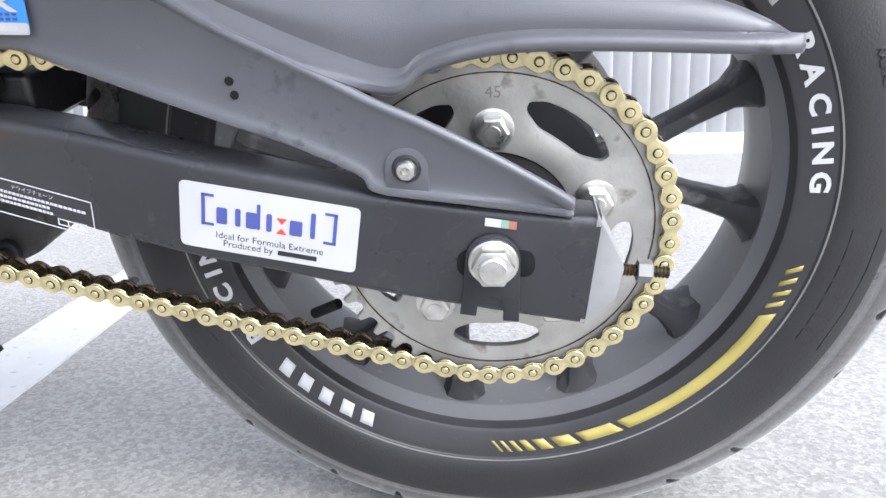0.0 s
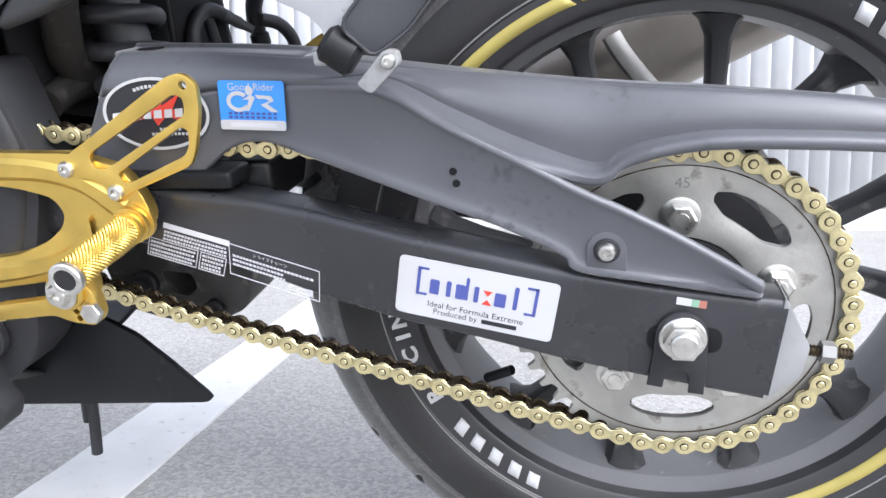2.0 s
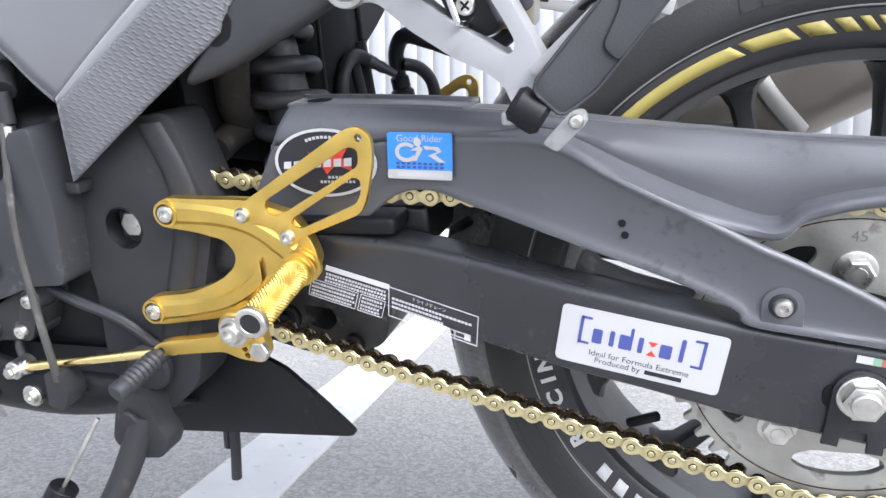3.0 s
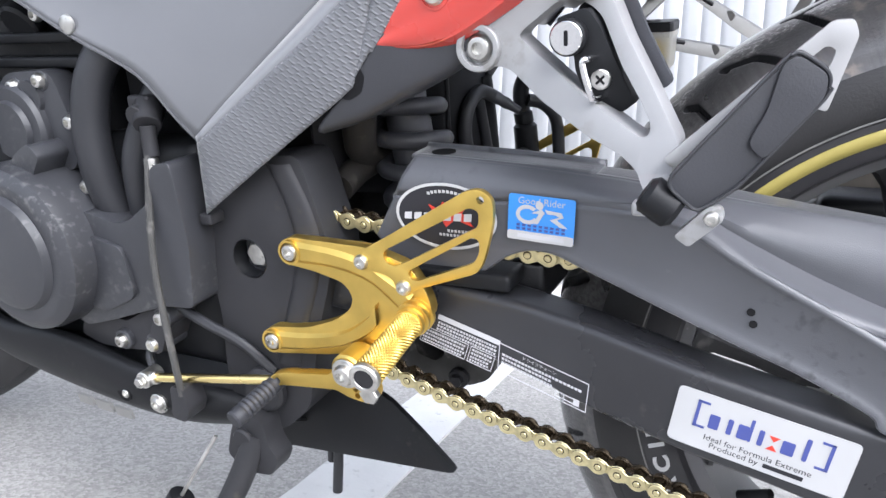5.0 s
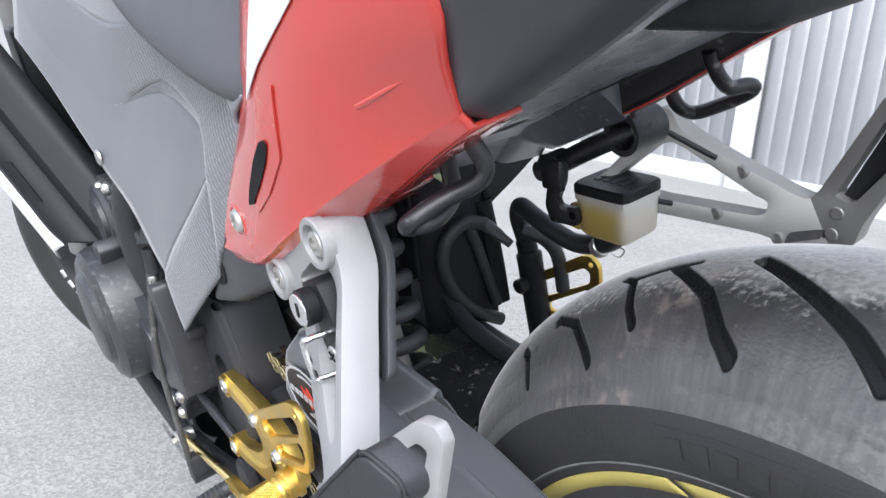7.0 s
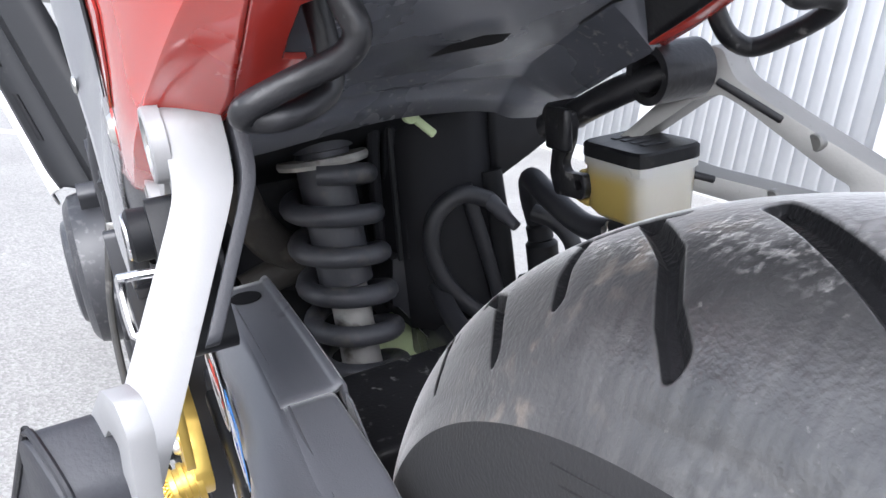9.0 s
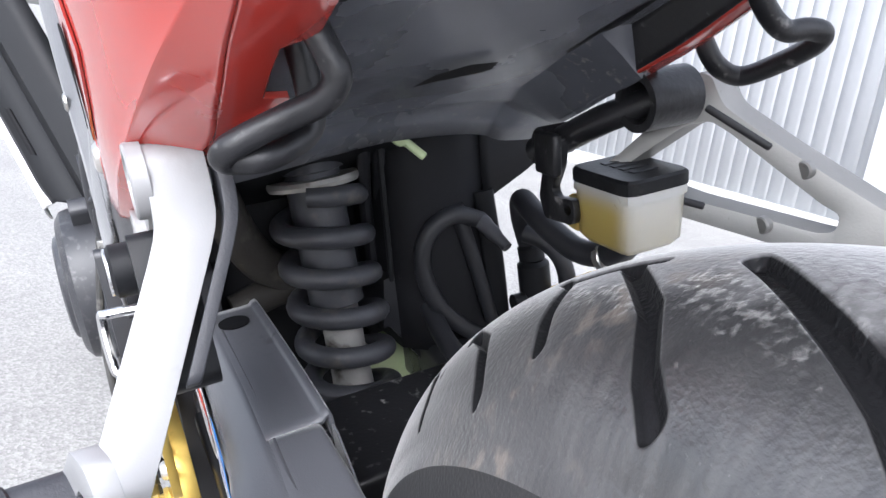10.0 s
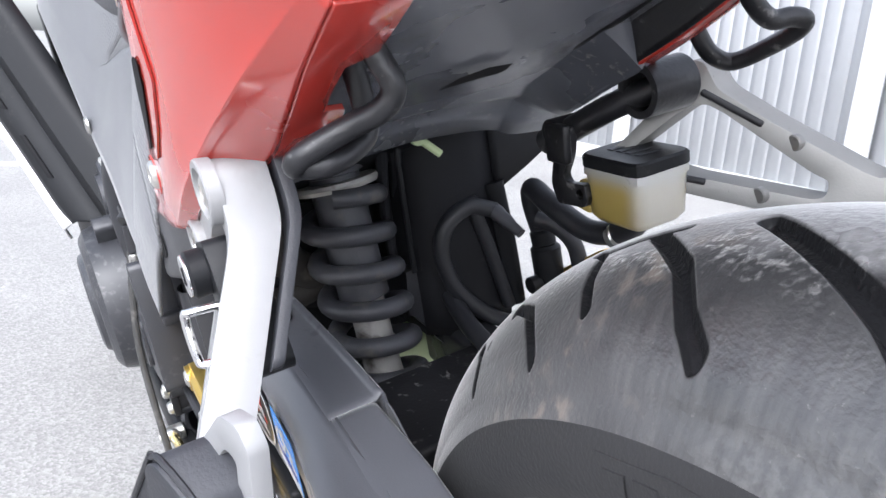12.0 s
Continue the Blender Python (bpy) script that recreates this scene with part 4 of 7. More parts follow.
def arm_mesh(side):
    rows = []
    for i in range(40):
        x = -0.57 + (0.060 + 0.57) * i / 39
        yo, zt, zl = arm_outer(x), arm_top(x), arm_low(x)
        yi = yo + lerp([-0.57, -0.2, 0.06], [0.042, 0.036, 0.032], x)
        sec = fillet([(yo, zl), (yi, zl), (yi, zt), (yo, zt)], 0.0075, 4)
        rows.append([(x, y if side < 0 else 2 * 0.014 - y, z) for y, z in sec])
    # the outer end is cut at a slant
    for row in rows[-1:]:
        for j, (x, y, z) in enumerate(row):
            row[j] = (x + (z + 0.008) * 0.10, y, z)
    return loft(rows, closed=True, caps=True)


swingarm = part("swingarm", arm_mesh(-1), ARM, moto, "satin black box-section swingarm", angle=40)
part("far_arm", arm_mesh(1), ARM, swingarm)
part("cross_tube", block(-0.41, -0.36, -0.07, 0.10, 0.040, 0.078, 0.008), ARM, swingarm)
# added panel: its pale green stands in for ground seen past the shock
part("ground_gap_panel", block(-0.488, -0.484, 0.030, 0.100, 0.035, 0.100, 0.0015), LEAFCARD, swingarm, "pale green panel added for the ground past the shock")
part("end_cap", plate(fillet([(0.0610, 0.0315), (0.0535, -0.0440), (0.0745, -0.0250), (0.0785, -0.0030)], 0.003), -0.1262, -0.0935, 0.0012), SILVER, swingarm, "brushed aluminium end cap")
part("adjuster_bolt", turned((0.070, -0.110, -0.0125), (0.112, -0.110, -0.0155), [(0, 0.0040)] + [(0.010 + 0.0011 * i, 0.0040 if i % 2 else 0.0033) for i in range(27)]), CHAIN_DARK, swingarm, "dark threaded chain adjuster bolt")
part("adjuster_nut", moved(hex_head(0.0075, 0.009), along((0.089, -0.110, -0.0139), (0.080, -0.110, -0.0132))), CAST, swingarm)
part("axle_slot", plate(fillet([(-0.0215, -0.0095), (0.0255, -0.0095), (0.0255, 0.0085), (-0.0215, 0.0085)], 0.008), -0.1272, -0.1255, 0.0005), SHADE_BLACK, swingarm)
arch = [(0.0165 * math.cos(radians(a)), 0.0035 + 0.0165 * math.sin(radians(a))) for a in range(0, 181, 15)]
bracket = [*arch, (-0.0185, -0.020), (-0.0205, -0.034), (-0.0105, -0.0355), (-0.0095, -0.0290), (-0.0060, -0.0235), (0, -0.0215), (0.0055, -0.0245), (0.0065, -0.0300), (0.0060, -0.0385), (0.0160, -0.0395), (0.0165, -0.020)]
part("axle_plate", plate(bracket, -0.1300, -0.1268, 0.0006), FRAME, swingarm, "dark pressed steel axle plate")
part("axle_washer", lathe([(-0.1300, 0), (-0.1300, 0.0150), (-0.1322, 0.0150), (-0.1330, 0.0142), (-0.1330, 0)], 40, (0.0005, 0, 0.0025), close=False), BOLT, swingarm)
part("axle_nut", join(moved(hex_head(0.0128, 0.008), Matrix.Translation((0.0005, -0.1330, 0.0025))), moved(turned((0, 0, 0), (0, -1, 0), [(0, 0.0088), (0.0105, 0.0088), (0.0115, 0.0078)]), Matrix.Translation((0.0005, -0.1330, 0.0025)))), BOLT, swingarm, "zinc plated axle nut")


def on_arm(pts, mat, name, label="", lift=0.0006, thick=0.0005, parent=None):
    """A flat mark on the arm's outer face; pts in x and z."""
    bm = plate(pts, 0, -thick, 0, warp=lambda x, z: arm_outer(x) - lift)
    return part(name, bm, mat, parent or swingarm, label)


def slanted(x0, z0, dx, dz, drop, lean=-0.08):
    """The corner maker for a label whose lower edge starts at x0, z0 and falls by drop per metre."""
    return lambda u, v: (x0 + u * dx + lean * v * dz, z0 + v * dz + drop * u * dx)


S = slanted(-0.1940, 0.0105, 0.1095, 0.0430, -0.160, 0.18)


def quad(f, u0, v0, u1, v1):
    pts = []
    for a, b, c, d in ((u0, v0, u1, v0), (u1, v0, u1, v1), (u1, v1, u0, v1), (u0, v1, u0, v0)):
        n = max(1, int(abs(c - a) * 10))
        pts += [f(a + (c - a) * i / n, b + (d - b) * i / n) for i in range(n)]
    return pts


def text_on(f, body, u, v, size, mat, name, parent, squeeze=1.0, y=arm_outer, lift=0.0012, label=""):
    bm = text_mesh(body, 1.0, 0.0)
    p0, px, pz = Vector(f(u, v)), Vector(f(u + 0.01, v)), Vector(f(u, v + 0.01))
    ex, ez = (px - p0).normalized() * size * squeeze, (pz - p0).normalized() * size
    for w in bm.verts:
        q = p0 + ex * w.co.x + ez * w.co.z
        w.co = Vector((q.x, y(q.x) - lift, q.y))
    return part(name, bm, mat, parent, label)


maker = on_arm(fillet(quad(S, 0, 0, 1, 1), 0.004), STICKER, "maker_sticker", "worn white maker's sticker with blue marks")
for u0, v0, u1, v1 in ((0.125, 0.38, 0.145, 0.86), (0.125, 0.82, 0.195, 0.86), (0.125, 0.38, 0.195, 0.42), (0.86, 0.38, 0.88, 0.86), (0.81, 0.82, 0.88, 0.86), (0.81, 0.38, 0.88, 0.42)):
    on_arm(quad(S, u0, v0, u1, v1), INK_BLUE, "bracket_mark", lift=0.0011, thick=0.0003, parent=maker)
for u0, v0, u1, v1 in ((0.21, 0.43, 0.27, 0.68), (0.315, 0.43, 0.345, 0.70), (0.375, 0.43, 0.435, 0.68), (0.435, 0.43, 0.455, 0.82), (0.49, 0.43, 0.52, 0.70), (0.62, 0.43, 0.69, 0.66), (0.735, 0.43, 0.762, 0.82)):
    on_arm(fillet(quad(S, u0, v0, u1, v1), 0.0012), INK_BLUE, "blue_mark", lift=0.0011, thick=0.0003, parent=maker)
on_arm([S(0.545, 0.66), S(0.605, 0.66), S(0.575, 0.57)], INK_RED, "red_mark", lift=0.0011, thick=0.0003, parent=maker)
on_arm([S(0.545, 0.42), S(0.605, 0.42), S(0.575, 0.51)], INK_RED, "red_mark", lift=0.0011, thick=0.0003, parent=maker)
text_on(S, "Ideal for Formula Extreme", 0.51, 0.245, 0.0062, INK_BLACK, "caption", maker, 1.02)
text_on(S, "Produced by", 0.39, 0.125, 0.0062, INK_BLACK, "caption", maker, 1.0)
on_arm(quad(S, 0.56, 0.085, 0.78, 0.155), INK_BLACK, "name_bar", lift=0.0011, thick=0.0003, parent=maker)
# Italian-coloured strip
F3 = slanted(-0.0045, 0.0250, 0.0185, 0.0050, -0.150, 0.1)
for u0, u1, m in ((0, 0.5, STICKER), (0.5, 0.75, INK_GREEN), (0.75, 1, FADED_RED)):
    on_arm(quad(F3, u0, 0, u1, 1), m, "flag_strip", "small white, green and red strip")
# chain label
L2 = slanted(-0.3265, 0.0275, 0.0725, 0.0250, -0.250, 0.12)
for u0, v0, u1, v1 in ((0, 0, 1, 0.028), (0, 0.972, 1, 1), (0, 0, 0.008, 1), (0.992, 0, 1, 1)):
    on_arm(quad(L2, u0, v0, u1, v1), LABEL_GREY, "label_line", thick=0.0003)
text_on(L2, "\u30c9\u30e9\u30a4\u30d6\u30c1\u30a7\u30fc\u30f3", 0.46, 0.83, 0.0036, LABEL_GREY, "label_heading", swingarm, 1.0)
for v, u1 in ((0.64, 0.93), (0.50, 0.60), (0.36, 0.60)):
    u = 0.04
    while u < u1:
        w = 0.018 + 0.018 * random.random()
        on_arm(quad(L2, u, v - 0.035, u + w, v + 0.035), LABEL_GREY, "print_bar", thick=0.0003)
        u += w + 0.010
for a, b, c, d in ((0.66, 0.26, 0.92, 0.285), (0.66, 0.10, 0.92, 0.125), (0.66, 0.10, 0.672, 0.285), (0.86, 0.08, 0.925, 0.30), (0.75, 0.03, 0.76, 0.26)):
    on_arm(quad(L2, a, b, c, d), LABEL_GREY, "diagram_line", thick=0.0003)
# maintenance label nearer the pivot
L1 = slanted(-0.3965, 0.0405, 0.0640, 0.0290, -0.245, 0.35)
on_arm(quad(L1, 0.16, 0.86, 1, 1), LABEL_GREY, "label_heading_bar")
for v in (0.76, 0.66, 0.56):
    u = 0.18
    while u < 0.97:
        w = 0.014 + 0.02 * random.random()
        on_arm(quad(L1, u, v - 0.03, u + w, v + 0.03), LABEL_GREY, "print_bar", thick=0.0003)
        u += w + 0.012
for u0, u1 in ((0.0, 0.64), (0.67, 1.0)):
    for a, b, c, d in ((u0, 0.0, u1, 0.02), (u0, 0.48, u1, 0.50), (u0, 0.0, u0 + 0.008, 0.50), (u1 - 0.008, 0.0, u1, 0.50)):
        on_arm(quad(L1, a, b, c, d), LABEL_GREY, "label_line", thick=0.0003)
    for v in (0.40, 0.29, 0.18, 0.08):
        u = u0 + 0.03
        while u < u1 - 0.05:
            w = 0.014 + 0.02 * random.random()
            on_arm(quad(L1, u, v - 0.03, u + w, v + 0.03), LABEL_GREY, "print_bar", thick=0.0003)
            u += w + 0.012
part("chain_slider", block(-0.44, -0.315, -0.099, -0.064, 0.092, 0.106, 0.004), BLACK, swingarm, "black plastic chain slider")
part("bridge", block(-0.402, -0.300, -0.064, 0.095, 0.070, 0.1055, 0.005), GRIT, swingarm, "black swingarm bridge splashed with pale specks")
# rising-rate linkage under the arm
LINK_OUT = [(-0.560, 0.050), (-0.3809, -0.0077), (-0.3863, -0.0405), (-0.3944, -0.0715), (-0.4246, -0.0858), (-0.4853, -0.0882), (-0.5373, -0.0733), (-0.545, -0.030)]
linkage = part("linkage", plate(fillet(LINK_OUT, 0.012), 0.040, 0.110, 0.006, holes=[fillet([(-0.4830, -0.0326), (-0.4494, -0.0361), (-0.4462, -0.0514), (-0.4574, -0.0611), (-0.4784, -0.0555)], 0.005)], segments=3), LINKAGE, moto, "dusty dark cast suspension linkage")
part("linkage_back", plate(fillet([(-0.5030, -0.0126), (-0.4130, -0.0226), (-0.4130, -0.0826), (-0.4930, -0.0726)], 0.006), 0.075, 0.080, 0.001), ENCLOSED_BLACK, linkage)
for x, z, r in ((-0.5007, -0.0467, 0.0150), (-0.4284, -0.0727, 0.0110)):
    part("linkage_bolt", join(rod((x, 0.040, z), (x, 0.030, z), r, n=28, bevel=0.002), moved(hex_head(r * 0.65, 0.006), Matrix.Translation((x, 0.030, z)))), FRAME, linkage)

# -- chain guard and hugger --
def guard():
    lower = [  # bottom edge, ridge
        ((-0.432, -0.089, 0.126), (-0.413, -0.091, 0.158)), ((-0.409, -0.089, 0.099), (-0.380, -0.092, 0.158)), ((-0.357, -0.090, 0.096), (-0.345, -0.093, 0.158)),
        ((-0.316, -0.091, 0.1225), (-0.305, -0.094, 0.161)), ((-0.287, -0.093, 0.1275), (-0.27, -0.096, 0.163)), ((-0.252, -0.099, 0.1175), (-0.235, -0.101, 0.164)),
        ((-0.199, -0.110, 0.1015), (-0.194, -0.110, 0.162)), ((-0.152, -0.117, 0.0865), (-0.150, -0.119, 0.140)), ((-0.113, -0.121, 0.0735), (-0.105, -0.124, 0.119)),
        ((-0.076, -0.125, 0.0570), (-0.065, -0.1275, 0.099)), ((-0.066, -0.127, 0.0470), (-0.040, -0.1285, 0.088)), ((-0.020, -0.128, 0.0405), (-0.005, -0.130, 0.0705)), ((0.030, -0.128, 0.0335), (0.030, -0.129, 0.0500)), ((0.0465, -0.128, 0.0310), (0.0470, -0.127, 0.0385))]
    rows = []
    for b, r in lower:
        b, r = Vector(b), Vector(r)
        k = min(1.0, max(0.0, (b.x + 0.30) / 0.08))
        m = b.lerp(r, 0.5) + Vector((0, 0.0035 * k, 0))
        lip = (r - b).normalized()
        rows.append([b + Vector((0, 0.010, 0.0015)), b + Vector((0, 0.0012, -0.0003)), b + lip * 0.0025, b.lerp(r, 0.16) + Vector((0, 0.0026 * k, 0)), b.lerp(r, 0.5) + Vector((0, 0.0032 * k, 0)), r - lip * 0.0050 + Vector((0, 0.0012 * k, 0)), r - lip * 0.0015, r, r + lip * 0.002 + Vector((0, 0.0025 * k, 0))])
    body = part("chain_guard", loft(fine(rows, 6, 2)), GUARD, moto, "scuffed dark grey plastic chain guard", angle=50)
    skin(body, 0.0025, offset=0)
    upper = [  # lower edge (ridge, then the edge over the sprocket), top edge
        ((-0.413, -0.0905, 0.158), (-0.398, -0.0785, 0.190)), ((-0.380, -0.0915, 0.158), (-0.364, -0.0785, 0.1885)), ((-0.345, -0.0925, 0.158), (-0.335, -0.0785, 0.187)),
        ((-0.305, -0.0935, 0.161), (-0.300, -0.0785, 0.185)), ((-0.27, -0.0955, 0.163), (-0.262, -0.079, 0.182)), ((-0.235, -0.1005, 0.164), (-0.228, -0.080, 0.179)),
        ((-0.194, -0.1095, 0.162), (-0.185, -0.080, 0.1725)), ((-0.150, -0.1185, 0.140), (-0.140, -0.080, 0.167)), ((-0.105, -0.1235, 0.119), (-0.095, -0.081, 0.162)),
        ((-0.057, -0.121, 0.1025), (-0.055, -0.083, 0.1585)), ((-0.038, -0.114, 0.1120), (-0.030, -0.085, 0.1565)), ((-0.012, -0.111, 0.1190), (-0.005, -0.086, 0.1550)),
        ((0.020, -0.110, 0.1225), (0.025, -0.087, 0.1530)), ((0.070, -0.109, 0.1215), (0.070, -0.087, 0.1495)), ((0.120, -0.108, 0.1190), (0.118, -0.088, 0.1430)), ((0.150, -0.106, 0.1175), (0.148, -0.092, 0.1325)), ((0.1690, -0.100, 0.1165), (0.1690, -0.098, 0.1205))]
    rows = []
    for b, t in upper:
        b, t = Vector(b), Vector(t)
        free = b.x > -0.06
        k = min(1.0, max(0.0, (b.x + 0.28) / 0.09))
        rec = (1 - k) * b.y + k * (-0.1000)
        if free:
            rows.append([b + Vector((0, 0.010, 0)), b, b + Vector((0, -0.0022, 0.0030)), b + Vector((0, -0.0004, 0.0062)), Vector((b.x, rec, b.z + 0.0085)), Vector((b.lerp(t, 0.55).x, rec + 0.0005, b.lerp(t, 0.55).z)), Vector((t.x, t.y - 0.005, b.lerp(t, 0.92).z)), t + Vector((0, -0.001, -0.0006)), t + Vector((0, 0.004, 0.0004))])
        else:
            rows.append([b + Vector((0, 0.004, -0.003)), b, b + Vector((0, 0.0012 * k, 0.0015)), b + Vector((0, 0.30 * (rec - b.y), 0.0040)), Vector((b.x + 0.001, rec, b.z + 0.0085 * (0.4 + 0.6 * k))), Vector((b.lerp(t, 0.55).x, rec + 0.0005, max(b.z + 0.009, b.lerp(t, 0.55).z))), Vector((t.x, t.y - 0.0030, max(b.z + 0.0095, b.lerp(t, 0.93).z))), t + Vector((0, -0.0008, -0.0006)), t + Vector((0, 0.004, 0.0004))])
    ob = part("upper_arm", loft(fine(rows, 6, 2)), GUARD, body, "grey plastic guard arm over the chain", angle=50)
    skin(ob, 0.0025, offset=0)
    # the flat top, with a rolled inner lip along its front part
    def top(rows, lip):
        out = []
        for x, z, yo, yi in rows:
            edge = [(x, yi - 0.0035, z + 0.0012), (x, yi - 0.0015, z + 0.0030), (x, yi, z + 0.0036), (x, yi + 0.0016, z + 0.0026), (x, yi + 0.0022, z - 0.010)] if lip else [(x, yi - 0.003, z + 0.0008), (x, yi - 0.001, z + 0.0004), (x, yi, z - 0.0008), (x, yi + 0.0004, z - 0.0030), (x, yi + 0.0006, z - 0.007)]
            out.append([Vector(q) for q in [(x, yo - 0.0006, z - 0.0010), (x, yo + 0.0012, z + 0.0006), (x, (yo + yi) / 2, z + 0.0010), *edge]])
        return loft(fine(out, 4, 2))

    skin(part("top_shelf", top([(-0.4005, 0.1895, -0.0785, -0.0500), (-0.364, 0.1882, -0.0785, -0.0495), (-0.300, 0.1848, -0.0785, -0.0490), (-0.2560, 0.1814, -0.0790, -0.0490)], True), GUARD, body, "flat top of the chain guard with a rolled lip", angle=50), 0.0022, offset=0)
    skin(part("top_shelf", top([(-0.2565, 0.1812, -0.0790, -0.0535), (-0.228, 0.1786, -0.0800, -0.0530), (-0.205, 0.1755, -0.0800, -0.0525), (-0.185, 0.1722, -0.0800, -0.0525), (-0.140, 0.1667, -0.0800, -0.0560), (-0.055, 0.1582, -0.0830, -0.0660), (0.025, 0.1527, -0.0870, -0.0730), (0.110, 0.1440, -0.0875, -0.0790)], False), GUARD, body, "flat rear top of the chain guard", angle=50), 0.0022, offset=0)
    flap = [(-0.2560, 0.1800), (-0.2490, 0.1790), (-0.2200, 0.1585), (-0.2160, 0.1500), (-0.2240, 0.1495), (-0.2560, 0.1660)]
    part("inner_flap", plate(flap, -0.0478, -0.0464, 0.0003, segments=1), GUARD, body, "thin folded flap inside the guard")
    part("shelf_hole", lathe([(0, 0), (0, 0.0095), (0.0006, 0.0095), (0.0006, 0)], 20, close=False), SHADE_BLACK, body).matrix_local = Matrix.Translation((-0.3786, -0.0672, 0.1912)) @ Matrix.Rotation(radians(90), 4, "X")
    for x, z in ((-0.147, 0.1105), (-0.1452, 0.1025)):
        part("hole", moved(lathe([(0, 0), (0, 0.0026), (-0.0006, 0.0026), (-0.0006, 0)], 14, close=False), Matrix.Translation((x, lerp([-0.2, -0.15, -0.1], [-0.1085, -0.1165, -0.1195], x), z))), SHADE_BLACK, body)
    # round boss with its bolt
    c = (-0.0485, -0.1265, 0.0610)
    part("boss", plate([(c[0] + 0.0125 * math.cos(radians(a)), c[2] + 0.0125 * math.sin(radians(a))) for a in range(0, 181, 15)] + [(c[0] - 0.0125, c[2] - 0.012), (c[0] + 0.0125, c[2] - 0.015)], c[1] + 0.004, c[1] - 0.001, 0.001), GUARD, body)
    part("boss_washer", moved(lathe([(0, 0), (0, 0.0085), (-0.0018, 0.0075), (-0.0018, 0)], 24, close=False), Matrix.Translation((c[0], c[1] - 0.001, c[2]))), FRAME, body)
    socket_bolt("guard_bolt", body, (c[0], c[1] - 0.0025, c[2]), 0.0062, 0.0045)
    return body


guard_body = guard()


def guard_y(x, z):
    return lerp([-0.43, -0.345, -0.305, -0.27, -0.235], [-0.0922, -0.0940, -0.0952, -0.0970, -0.1015], x)


def on_guard(pts, mat, name, label="", lift=0.0022, parent=None):
    bm = plate(pts, 0, -0.0004, 0, warp=lambda x, z: guard_y(x, z) - lift)
    return part(name, bm, mat, parent or guard_body, label)


B = slanted(-0.3160, 0.1370, 0.0500, 0.0340, -0.030, 0.07)
blue = on_guard(fillet(quad(B, 0, 0, 1, 1), 0.0025), SKYBLUE, "registration_sticker", "sky blue and white security registration sticker")
text_on(B, "Good Rider", 0.5, 0.87, 0.0072, STICKER, "sticker_heading", blue, 1.02, y=lambda x: guard_y(x, 0.165), lift=0.0030)
on_guard(fillet(quad(B, 0.0, 0.0, 1, 0.20), 0.002), STICKER, "number_panel", "white panel with a dark number bar", 0.0027, blue)
on_guard(quad(B, 0.16, 0.06, 0.86, 0.15), LABEL_GREY, "number_bar", "", 0.0032, blue)
for v in (0.26, 0.34):
    u = 0.14
    while u < 0.86:
        on_guard(quad(B, u, v - 0.022, u + 0.05, v + 0.022), INK_BLUE, "print_bar", "", 0.0030, blue)
        u += 0.085


def ring_pts(cx, cz, rx, rz, n=40):
    return [(cx + rx * math.cos(2 * math.pi * i / n), cz + rz * math.sin(2 * math.pi * i / n)) for i in range(n)]


def arc_band(cx, cz, rx, rz, a0, a1, w):
    outer = [(cx + rx * math.cos(radians(a)), cz + rz * math.sin(radians(a))) for a in np.linspace(a0, a1, 16)]
    return outer + [(cx + (rx - w) * math.cos(radians(a)), cz + (rz - w) * math.sin(radians(a))) for a in np.linspace(a1, a0, 16)]


# white emblem on the blue sticker: a rider on a round mark, as plain shapes
cx, cz = B(0.30, 0.58)
on_guard(arc_band(cx, cz, 0.0088, 0.0072, 40, 330, 0.0028), STICKER, "emblem_arc", "", 0.0030, blue)
on_guard(disc(*B(0.475, 0.80), 0.0030, 16), STICKER, "emblem_dot", "", 0.0030, blue)
on_guard([B(0.36, 0.62), B(0.50, 0.72), B(0.56, 0.66), B(0.46, 0.40), B(0.40, 0.40), B(0.47, 0.62)], STICKER, "emblem_bar", "", 0.0030, blue)
on_guard([B(0.56, 0.72), B(0.80, 0.70), B(0.84, 0.60), B(0.74, 0.54), B(0.90, 0.38), B(0.80, 0.38), B(0.64, 0.52), B(0.78, 0.60), B(0.72, 0.64), B(0.60, 0.64)], STICKER, "emblem_bar", "", 0.0030, blue)
# oval shop sticker
oval = on_guard(ring_pts(-0.3665, 0.1485, 0.0425, 0.0260), INK_BLACK, "shop_sticker", "black oval shop sticker with a white rim and red burst", 0.0018)
rim_out, rim_in = ring_pts(-0.3665, 0.1485, 0.0428, 0.0262), ring_pts(-0.3665, 0.1485, 0.0404, 0.0240)
part("oval_rim", plate(rim_out, 0, -0.0004, 0, holes=[rim_in], warp=lambda x, z: guard_y(x, z) - 0.0024), STICKER, oval)
on_guard([(-0.380, 0.1570), (-0.372, 0.1540), (-0.368, 0.1600), (-0.360, 0.1545), (-0.345, 0.1625), (-0.352, 0.1520), (-0.343, 0.1420), (-0.358, 0.1470), (-0.366, 0.1400), (-0.370, 0.1470), (-0.382, 0.1440), (-0.376, 0.1505)], INK_RED, "red_burst", "", 0.0024, oval)
for i in range(7):
    x = -0.401 + 0.0085 * i
    on_guard([(x, 0.1495 + 0.0004 * i), (x + 0.0062, 0.150 + 0.0004 * i), (x + 0.0054, 0.1445 + 0.0003 * i), (x - 0.0008, 0.1442 + 0.0003 * i)], LABEL_GREY, "name_block", "", 0.0030, oval)
